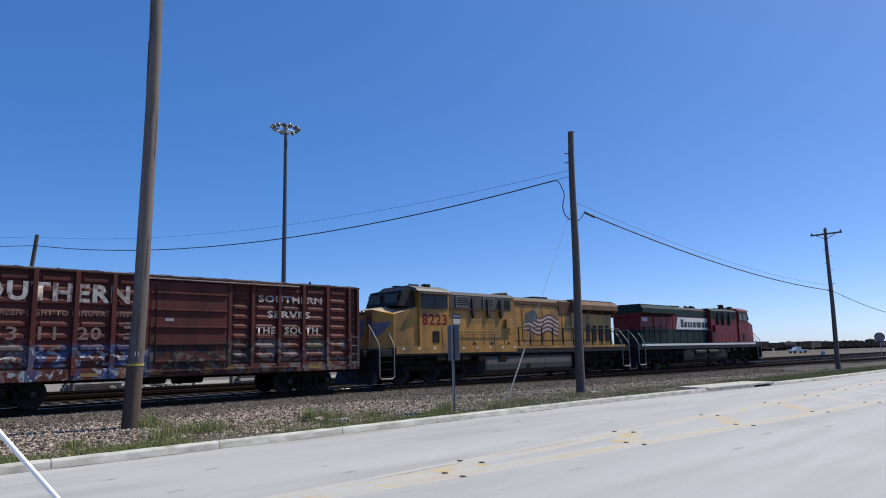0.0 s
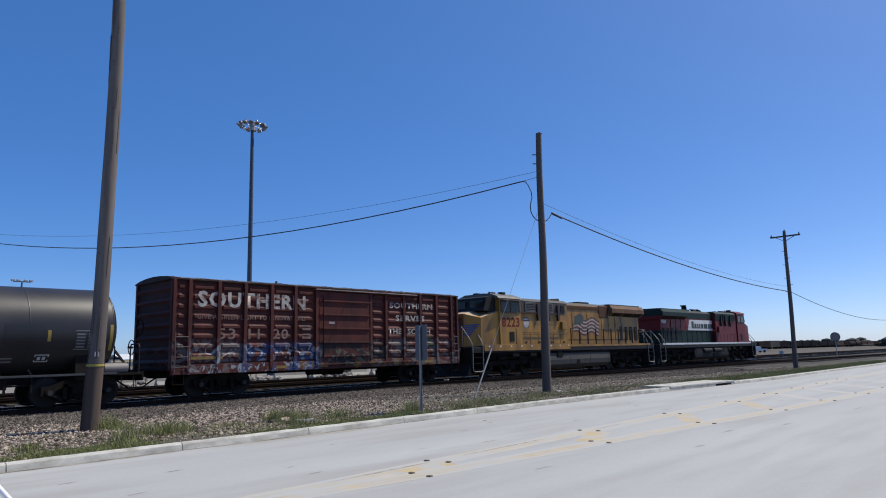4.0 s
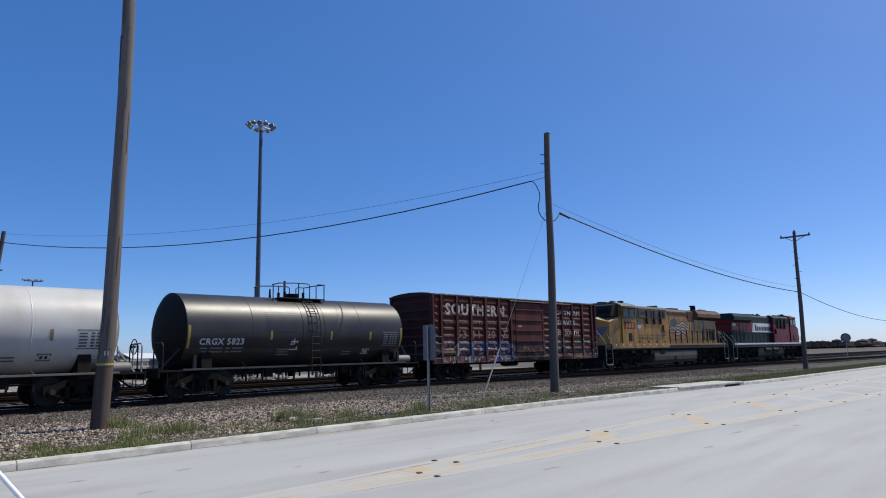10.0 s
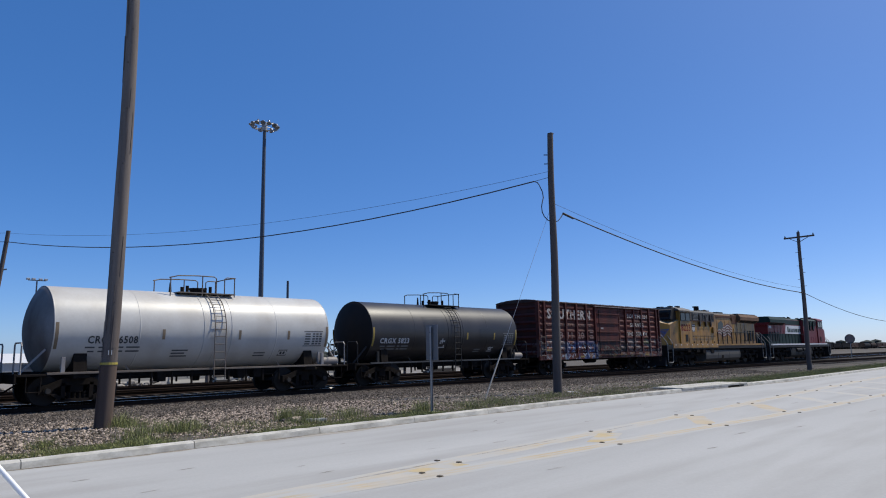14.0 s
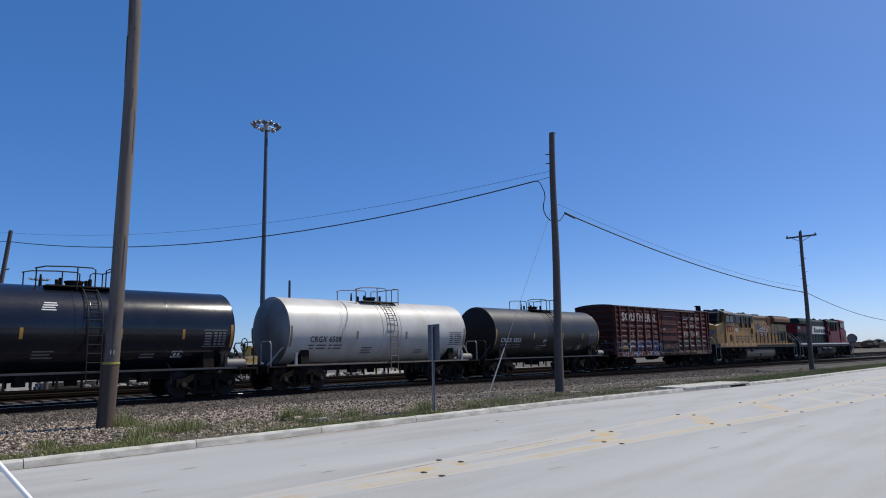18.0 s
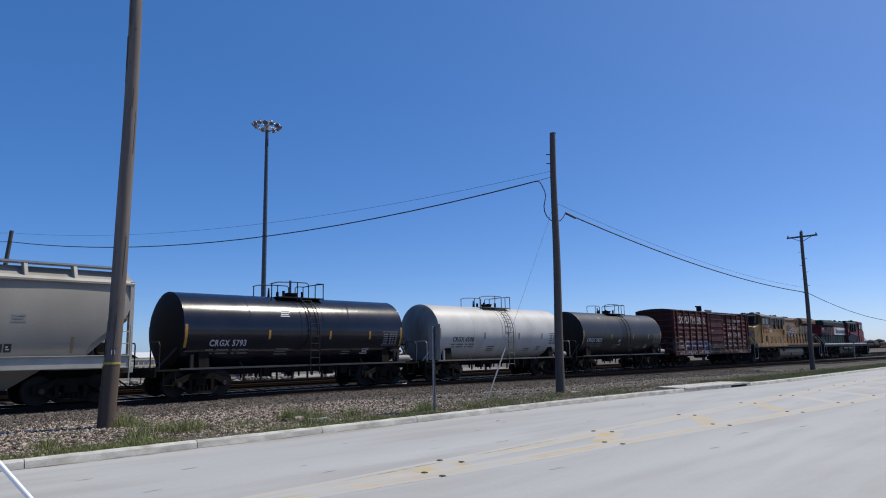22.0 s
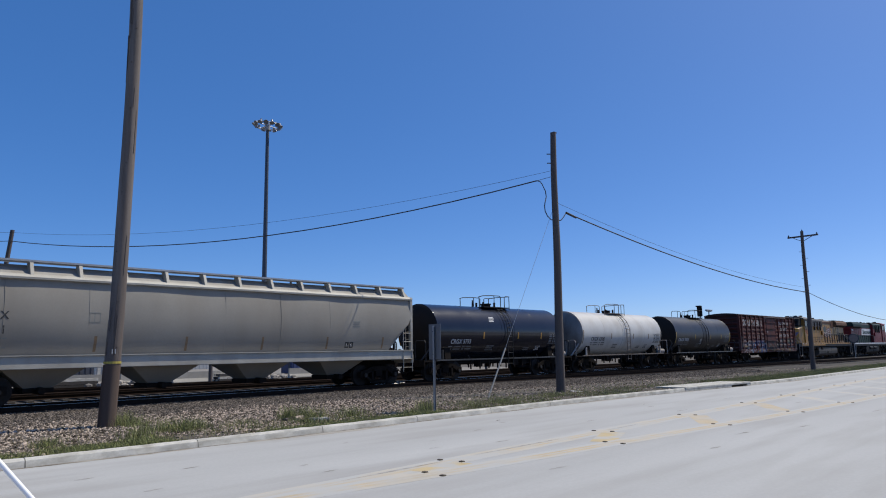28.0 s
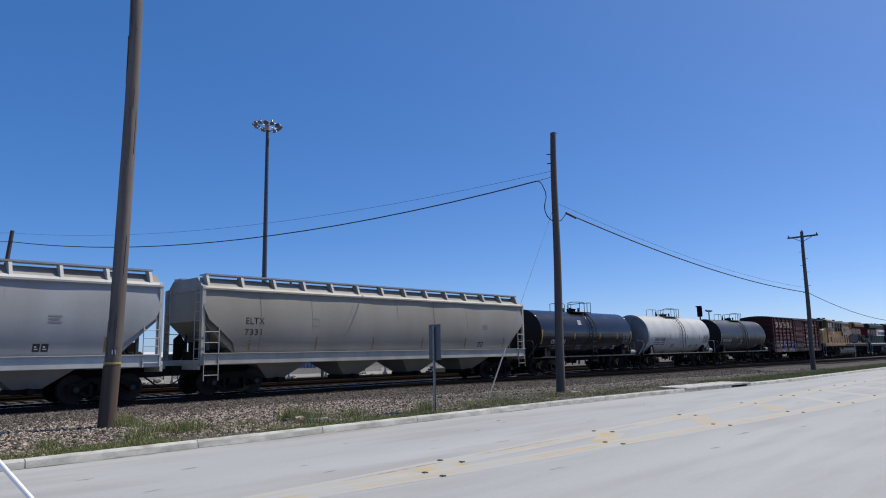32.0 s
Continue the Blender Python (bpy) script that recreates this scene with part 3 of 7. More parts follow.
    def cable(pts, rad, label, cat="cable"):
        return solid("overhead_cable", pipe(bm_new(), pts, rad, 6), M_CABLE, label, cat, "overhead cables")
    dead = Vector((23.49, 16.67, 8.57))
    cable(wire_pts((ft.x, ft.y, FAR_TOP - 0.75), dead, 1.35), 0.026, "thick black cable strung from pole to pole over the tracks")
    cable(wire_pts((ft.x, ft.y, FAR_TOP - 0.15), (top.x, top.y, 8.93), 1.1), 0.007, "thin black cable strung from pole to pole over the tracks")
    cable([dead + (Vector((top.x, top.y, 8.68)) - dead) * i / 3 for i in range(4)], 0.01, "short thin tie wire between cable and pole")
    loop = [dead, (23.49, 16.5, 8.50), (23.49, 16.4, 8.36), (23.57, 16.3, 8.05), (23.54, 16.25, 7.79), (23.40, 16.22, 7.55), (23.31, 16.2, 7.36), (23.30, 16.17, 7.12), (23.40, 16.14, 6.93), (23.55, 16.07, 6.78), (23.72, 15.9, 6.70), (23.86, 15.77, 6.75), (24.05, 15.75, 6.92), (24.24, 15.75, 7.12)]
    cable(loop, 0.021, "black cable loop hanging beside the pole")
    ra = Vector((24.24, 15.75, 7.12))
    rp = Vector((54.5, 14.95, 0))
    cable([ra, ra.lerp(Vector((rp.x, rp.y, 5.4)), 0.024) - Vector((0, 0, 0.075))], 0.05, "black cable splice sleeve on the cable")
    cable(wire_pts(ra, (rp.x, rp.y, 5.25), 0.5), 0.028, "thick black cable strung along the roadside poles")
    cable(wire_pts((top.x, top.y, 7.52), (rp.x, rp.y, 5.6), 0.55), 0.007, "thin black cable strung along the roadside poles")
    cable(wire_pts((rp.x, rp.y, 5.25), (86, 14.4, 3.75), 0.55), 0.022, "thick black cable strung along the roadside poles")
    cable(wire_pts((ft.x, ft.y, FAR_TOP - 0.75), (ft.x - 32, ft.y + 6, FAR_TOP - 1.2), 0.8), 0.02, "thick black cable leaving the far pole")
    cable(wire_pts((ft.x, ft.y, FAR_TOP - 0.15), (ft.x - 32, ft.y + 6, FAR_TOP - 0.6), 0.8), 0.009, "thin black cable leaving the far pole")
    # guy wire with its guard
    g = thing("guy_wire", pose(18.86, 15.92, -0.37), "steel guy wire with a pale plastic guard at its foot", "guy wire")
    a, b = Vector((0, 0, -0.1)), Vector((23.55 - 18.86, 16.0 - 15.92, 7.1 + 0.37))
    part("wire", pipe(bm_new(), [a, a.lerp(b, 0.5), b], 0.007, 5), M_STEEL, g)
    part("guard", rod(bm_new(), a.lerp(b, 0.02), a.lerp(b, 0.25), 0.027), mat("guard_plastic", (0.40, 0.36, 0.30), 0.5, var=0.1), g, smooth=True)


def lathe_z(x, y, z):
    bm = bm_new()
    bmesh.ops.create_cone(bm, cap_ends=True, segments=8, radius1=0.04, radius2=0.06, depth=0.08, matrix=Matrix.Translation((x, y, z + 0.04)))
    bmesh.ops.create_cone(bm, cap_ends=True, segments=8, radius1=0.03, radius2=0.025, depth=0.07, matrix=Matrix.Translation((x, y, z + 0.115)))
    return bm


def build_signs():
    s = thing("road_sign", pose(14.19, 13.93, -0.4), "grey back of a tall rectangular road sign on a steel post", "road sign")
    part("post", box(bm_new(), -0.03, 0.03, -0.025, 0.025, -0.3, 2.47, 0.006), M_STEEL, s)
    part("channel", box(bm_new(), -0.012, 0.012, -0.045, -0.025, 0.05, 2.45), M_DSTEEL, s)
    part("panel", box(bm_new(), -0.004, 0.004, -0.30, 0.30, 1.50, 2.52, 0.0), mat("sign_back", (0.17, 0.175, 0.185), 0.55, metal=0.3, var=0.15, scale=4), s, "bare aluminium sign back", at=Matrix.Translation((0.045, 0, 0)) @ pose(0, 0, 0, 0, 0, -11))
    for z in (1.65, 2.3):
        part("bolt", rod(bm_new(), (-0.05, 0, z), (0.06, 0, z), 0.012), M_DSTEEL, s)
    d = thing("disc_sign", pose(92, 20.75, -0.3), "round grey disc sign on a thin steel post beside the track", "disc sign")
    part("post", rod(bm_new(), (0, 0, -0.2), (0, 0, 2.7), 0.04), M_STEEL, d)
    part("disc", rod(bm_new(), (-0.06, 0, 2.5), (-0.03, 0, 2.5), 0.5, seg=28), mat("disc_tan", (0.27, 0.215, 0.185), 0.7), d)
    bm = bm_new()
    pipe(bm, [(-0.045, 0.5 * math.cos(math.pi * i / 12), 2.5 + 0.5 * math.sin(math.pi * i / 12)) for i in range(25)], 0.05, 6)
    part("rim", bm, M_DSTEEL, d)
    # white guard of a near guy wire, beside the camera's stand
    g = thing("guy_guard", pose(0, 0, 0), "white plastic tube guard of a guy wire near the road edge", "guy guard")
    A, B = Vector(GUARD_A), Vector(GUARD_B)
    part("tube", rod(bm_new(), A, B, 0.017, seg=16), M_PLASTIC, g, smooth=True)
    part("wire", rod(bm_new(), A + (A - B) * 0.05, B + (B - A) * 0.05, 0.006, seg=6), M_STEEL, g)


def build_masts():
    t = thing("light_mast", pose(*TOWER, -0.3), "tall steel yard light mast with a ring of floodlights", "light mast")
    part("shaft", rod(bm_new(), (0, 0, -0.5), (0, 0, TOWER_H), 0.34, 0.2, 16), mat("mast_steel", (0.06, 0.075, 0.10), 0.55, metal=0.2), t, smooth=True)
    RING = 1.55
    tilt = Matrix.Translation((0, 0, TOWER_H)) @ pose(0, 0, 0, 2.5, 4, 0) @ Matrix.Translation((0, 0, -TOWER_H))
    part("hub", rod(bm_new(), (0, 0, TOWER_H - 0.6), (0, 0, TOWER_H + 0.3), 0.32, seg=12), M_STEEL, t)
    bm = bm_new()
    n = 28
    pipe(bm, [(RING * math.cos(2 * math.pi * i / n), RING * math.sin(2 * math.pi * i / n), TOWER_H) for i in range(n + 1)], 0.07, 6)
    for i in range(4):
        a = math.pi * i / 2
        rod(bm, (0, 0, TOWER_H), (RING * math.cos(a), RING * math.sin(a), TOWER_H), 0.05)
    part("ring", bm, M_STEEL, t, at=tilt)
    bowl = mat("lamp_housing", (0.30, 0.30, 0.31), 0.4, metal=0.5, var=0.2)
    lens = mat("lamp_lens", (0.10, 0.11, 0.12), 0.15, var=0.2, bump=0)
    for i in range(14):
        a = 2 * math.pi * i / 14
        m = tilt @ pose(RING * math.cos(a), RING * math.sin(a), TOWER_H - 0.02, 0, 0, math.degrees(a)) @ pose(0.12, 0, -0.12, 0, -48 if i % 2 else -25, 0)
        lamp = part("floodlight", rod(rod(bm_new(), (0, 0, 0.02), (0, 0, 0.30), 0.31, 0.13, 12), (0, 0, 0.28), (0, 0, 0.5), 0.13, seg=10), bowl, t, smooth=True, at=m)
        part("lens", rod(bm_new(), (0, 0, -0.02), (0, 0, 0.025), 0.30, seg=12), lens, lamp)
    def small_mast(name, x, y, h, label, arm):
        s = thing(name, pose(x, y, -0.4), label, "light mast", "small yard masts")
        part("shaft", rod(bm_new(), (0, 0, -0.2), (0, 0, h), 0.16, 0.12), M_DSTEEL, s)
        if arm:
            part("arm", box(bm_new(), -arm, arm, -0.08, 0.08, h - 0.1, h + 0.05), M_DSTEEL, s)
            for q in (-arm, -arm * 0.4, arm * 0.4, arm):
                part("lamp", box(bm_new(), q - 0.28, q + 0.28, -0.25, 0.25, h + 0.02, h + 0.35, 0.05), M_STEEL, s)
    for x, y, h, arm in MASTS:
        small_mast("yard_mast", x, y, h, "thin dark steel mast in the rail yard" if not arm else "thin dark yard mast with a lamp crossbar", arm)
    s = thing("rail_signal", pose(*SIGNAL, -0.3), "black railway signal head on a dark mast", "railway signal")
    part("mast", rod(bm_new(), (0, 0, -0.2), (0, 0, SIGNAL_H - 0.2), 0.09), M_DSTEEL, s)
    part("ladder", box(bm_new(), 0.2, 0.24, -0.2, 0.2, 0.2, SIGNAL_H - 1.5), M_DSTEEL, s)
    part("backplate", box(bm_new(), -0.1, 0.0, -0.3, 0.3, SIGNAL_H - 1.15, SIGNAL_H, 0.1), M_BLACK, s)
    part("cap", box(bm_new(), -0.3, 0.2, -0.2, 0.35, SIGNAL_H - 0.02, SIGNAL_H + 0.12), M_BLACK, s)
    for k in range(3):
        part("hood", rod(bm_new(), (-0.42, 0, SIGNAL_H - 0.24 - 0.33 * k), (-0.1, 0, SIGNAL_H - 0.24 - 0.33 * k), 0.12), M_BLACK, s)


# ---- the train ----
def run(t):
    """How far the train has rolled by t seconds: it gains speed a little."""
    return 2.1144 * t + 0.0006 * t * t


ROLLING = []          # (wheelset, x in its truck, radius, sense)
CARS = []             # (car, start x, heading)


def wheelset_bm(r, half=0.75):
    bm = bm_new()
    for s in (-1, 1):
        y = s * half
        prof = [(y - 0.075, r * 0.25), (y - 0.07, r * 0.93), (y - 0.065, r), (y + 0.045, r * 0.985), (y + 0.06, r + 0.025 if s < 0 else r * 0.98), (y + 0.075, r * 0.92), (y + 0.03, r * 0.85), (y + 0.02, r * 0.4), (y + 0.085, r * 0.28), (y + 0.085, 0)]
        if s > 0:
            prof = [(2 * y - a, b) for a, b in prof]
        ring = []
        seg = 28
        for a, b in prof:
            ring.append([bm.verts.new((b * math.sin(2 * math.pi * k / seg), a, b * math.cos(2 * math.pi * k / seg))) for k in range(seg)] if b > 0 else [bm.verts.new((0, a, 0))])
        for p, q in zip(ring, ring[1:]):
            for k in range(seg):
                if len(q) == 1:
                    bm.faces.new((p[k], p[(k + 1) % seg], q[0]))
                else:
                    bm.faces.new((p[k], p[(k + 1) % seg], q[(k + 1) % seg], q[k]))
        # cast spokes of light on the plate: three lightening bosses
        for k in range(3):
            a = 2 * math.pi * k / 3
            rod(bm, (0.6 * r * math.cos(a), y - 0.05, 0.6 * r * math.sin(a)), (0.6 * r * math.cos(a), y + 0.05, 0.6 * r * math.sin(a)), 0.05, seg=8)
    rod(bm, (0, -1.05, 0), (0, 1.05, 0), 0.075, seg=10)
    return bm


WHEEL_R, LOCO_R = 0.457, 0.53
ME_WHEEL = mesh_of("wheelset", wheelset_bm(WHEEL_R), M_WHEEL, True)
ME_LOCOWHEEL = mesh_of("wheelset", wheelset_bm(LOCO_R), M_WHEEL, True)


def side_frame_bm(s):
    """The cast side frame of a two-axle freight truck on side s."""
    bm = bm_new()
    y0, y1 = s * 0.93, s * 1.10
    lo, hi = min(y0, y1), max(y0, y1)
    prism(bm, [(-1.12, 0.36), (-1.12, 0.62), (-0.85, 0.66), (-0.42, 0.84), (0.42, 0.84), (0.85, 0.66), (1.12, 0.62), (1.12, 0.36), (0.8, 0.36), (0.68, 0.52), (0.5, 0.6), (0.34, 0.62), (-0.34, 0.62), (-0.5, 0.6), (-0.68, 0.52), (-0.8, 0.36)], "y", lo, hi)
    prism(bm, [(-0.8, 0.36), (-0.62, 0.36), (-0.36, 0.19), (0.36, 0.19), (0.62, 0.36), (0.8, 0.36), (0.45, 0.10), (-0.45, 0.10)], "y", lo, hi)
    for x in (-0.42, 0.42):
        box(bm, x - 0.06, x + 0.06, lo, hi, 0.15, 0.7)
    for x in (-0.88, 0.88):
        rod(bm, (x, s * 0.95, 0.457), (x, s * 1.16, 0.457), 0.13, seg=12)
    return bm


ME_FRAME = {s: mesh_of("side_frame", side_frame_bm(s), M_UNDER) for s in (-1, 1)}
ME_BOLSTER = mesh_of("bolster", box(box(bm_new(), -0.2, 0.2, -1.05, 1.05, 0.38, 0.66, 0.03), -0.16, 0.16, -0.2, 0.2, 0.6, 0.78), M_UNDER)


def spring_bm():
    bm = bm_new()
    for s in (-1,):
        for x in (-0.22, -0.07, 0.08, 0.23):
            for k in range(5):
                rod(bm, (x, s * 1.0, 0.2 + 0.045 * k), (x, s * 1.0, 0.225 + 0.045 * k), 0.065, seg=8)
    return bm


ME_SPRING = mesh_of("springs", spring_bm(), M_UNDER)
ME_CAP = mesh_of("bearing_cap", rod(bm_new(), (0, -0.02, 0), (0, 0.02, 0), 0.085, seg=12), mat("cap_steel", (0.0298, 0.0255, 0.0229), 0.6, metal=0.2, var=0.3))
ME_BRAKE = mesh_of("brake_beam", box(box(bm_new(), -0.5, -0.42, -0.85, 0.85, 0.3, 0.4), 0.42, 0.5, -0.85, 0.85, 0.3, 0.4), M_UNDER)


def freight_truck(car, x):
    t = new("truck")
    t.parent = car
    t.matrix_basis = pose(x, 0, 0)
    for s in (-1, 1):
        share("side_frame", ME_FRAME[s], t, pose(0, 0, 0))
        for dx in (-0.88, 0.88):
            share("bearing_cap", ME_CAP, t, pose(dx, s * 1.175, 0.457))
    share("bolster", ME_BOLSTER, t, pose(0, 0, 0))
    share("springs", ME_SPRING, t, pose(0, 0, 0))
    share("springs", ME_SPRING, t, pose(0, 0, 0, 0, 0, 180))
    share("brake_beam", ME_BRAKE, t, pose(0, 0, 0))
    for dx in (-0.88, 0.88):
        w = share("wheelset", ME_WHEEL, t, pose(dx, 0, WHEEL_R))
        ROLLING.append((w, dx, WHEEL_R, 1))


def coupler(car, x, s):
    """A knuckle coupler with its hose at the end x, pointing to s."""
    bm = bm_new()
    box(bm, min(x, x - s * 0.75), max(x, x - s * 0.75), -0.08, 0.08, 0.78, 0.95, 0.02)
    box(bm, min(x - s * 0.22, x + s * 0.02), max(x - s * 0.22, x + s * 0.02), -0.16, 0.16, 0.74, 1.0, 0.04)
    part("coupler", bm, M_UNDER, car)
    part("hose", pipe(bm_new(), [(x - s * 0.7, -0.35, 0.75), (x - s * 0.5, -0.33, 0.62), (x - s * 0.25, -0.3, 0.45), (x - s * 0.02, -0.28, 0.36), (x + s * 0.02, -0.28, 0.38)], 0.03), M_UNDER, car)


def ladder(bm, x0, x1, y, z0, z1, n, r=0.014, dx=0.0):
    for x in (x0, x1):
        rod(bm, (x, y, z0), (x, y, z1), r + 0.004, seg=6)
    for i in range(n):
        z = z0 + (z1 - z0) * (i + 0.5) / n
        rod(bm, (x0, y, z), (x1, y, z), r, seg=6)
    return bm


def dataplate(car, x, z, side, curve, material):
    rows = [(0.0, 0.0, 0.03, 0.62), (0.03, 0.59, 0.9, 0.03), (0.03, 0.0, 0.9, 0.03), (0.36, 0.0, 0.02, 0.6)]
    for k in range(5):
        rows.append((0.06, 0.07 + 0.1 * k, 0.26, 0.05))
        for c in range(3):
            rows.append((0.42 + 0.17 * c, 0.07 + 0.1 * k, 0.12, 0.06))
    return bars(rows, x, z, side, 0, material, car, "data_panel", curve)


# -- boxcar

def boxcar_paint():
    m = mat("boxcar_red", (0.090, 0.0195, 0.0145), 0.7, var=0.4, spec=0.3, scale=1.3, fine=30, bump=0.12, dirt=(0.036, 0.0115, 0.0095), dirt_amount=0.75, dirt_scale=1.6, streak=0.35)
    n, l = m.node_tree.nodes, m.node_tree.links
    b = n["Principled BSDF"]
    base = b.inputs["Base Color"].links[0].from_socket
    tc = n.new("ShaderNodeTexCoord")
    sp = n.new("ShaderNodeSeparateXYZ")
    l.new(tc.outputs["Object"], sp.inputs[0])
    # sprayed tags along the foot of the sides: colour, offset, threshold, size, foot, top, start, end, cover
    tags = (((0.16, 0.155, 0.15), 3.0, 0.48, 1.9, 0.9, 2.05, -7.6, -4.6, 0.6), ((0.17, 0.165, 0.16), 9.0, 0.49, 2.1, 0.9, 2.1, 1.7, 7.6, 0.6),
            ((0.012, 0.011, 0.012), 41.0, 0.42, 1.1, 1.0, 1.95, -1.6, 2.6, 0.85), ((0.13, 0.125, 0.10), 17.0, 0.55, 2.4, 1.0, 1.7, -1.3, 1.7, 0.6),
            ((0.03, 0.075, 0.185), 11.0, 0.45, 0.7, 0.8, 1.9, -4.7, -1.3, 0.75), ((0.33, 0.36, 0.40), 31.0, 0.56, 2.6, 0.8, 1.85, -7.0, -1.3, 0.75),
            ((0.035, 0.10, 0.03), 51.0, 0.56, 2.2, 1.7, 2.2, 5.0, 6.3, 0.6), ((0.20, 0.10, 0.03), 21.0, 0.58, 1.2, 0.8, 1.2, -5.5, 7.6, 0.6))
    for colour, off, lo, scl, foot, top, xa, xb, cover in tags:
        mp = n.new("ShaderNodeMapping")
        mp.inputs["Location"].default_value = (off, off * 0.3, off * 0.7)
        l.new(tc.outputs["Object"], mp.inputs[0])
        t = n.new("ShaderNodeTexNoise")
        t.inputs["Scale"].default_value, t.inputs["Detail"].default_value, t.inputs["Distortion"].default_value = scl, 2, 1.8
        l.new(mp.outputs[0], t.inputs["Vector"])
        th = n.new("ShaderNodeMapRange")
        th.inputs[1].default_value, th.inputs[2].default_value = lo, lo + 0.04
        l.new(t.outputs[0], th.inputs[0])
        mask = th.outputs[0]
        for axis, a0, a1 in ((2, top + 0.12, top - 0.12), (2, foot - 0.1, foot + 0.05), (0, xa - 0.3, xa + 0.3), (0, xb + 0.3, xb - 0.3)):
            edge = n.new("ShaderNodeMapRange")
            edge.inputs[1].default_value, edge.inputs[2].default_value = a0, a1
            l.new(sp.outputs[axis], edge.inputs[0])
            mu = n.new("ShaderNodeMath")
            mu.operation = "MULTIPLY"
            l.new(mask, mu.inputs[0])
            l.new(edge.outputs[0], mu.inputs[1])
            mask = mu.outputs[0]
        mu = n.new("ShaderNodeMath")
        mu.operation = "MULTIPLY"
        mu.inputs[1].default_value = cover
        l.new(mask, mu.inputs[0])
        mx = n.new("ShaderNodeMix")
        mx.data_type = "RGBA"
        l.new(mu.outputs[0], mx.inputs[0])
        l.new(base, mx.inputs[6])
        mx.inputs[7].default_value = (*colour, 1)
        base = mx.outputs[2]
    l.new(base, b.inputs["Base Color"])
    return m


def corrugated_bm(x0, x1, z0, z1, y, side, n, depth=0.05):
    """A panel of n pressed horizontal ridges between two posts."""
    bm = bm_new()
    pts = []
    dz = (z1 - z0) / n
    for k in range(n):
        a = z0 + k * dz
        pts += [(0, a), (0, a + dz * 0.30), (depth, a + dz * 0.48), (depth, a + dz * 0.72), (0, a + dz * 0.90)]
    pts.append((0, z1))
    e = 0.09
    cols = []
    for x, k in ((x0, 0.0), (x0 + e, 0.0), (x0 + e + 0.05, 1.0), (x1 - e - 0.05, 1.0), (x1 - e, 0.0), (x1, 0.0)):
        cols.append([bm.verts.new((x, y + side * d * k, z)) for d, z in pts])
    for a, b in zip(cols, cols[1:]):
        for i in range(len(pts) - 1):
            bm.faces.new((a[i], b[i], b[i + 1], a[i + 1]))
    return bm


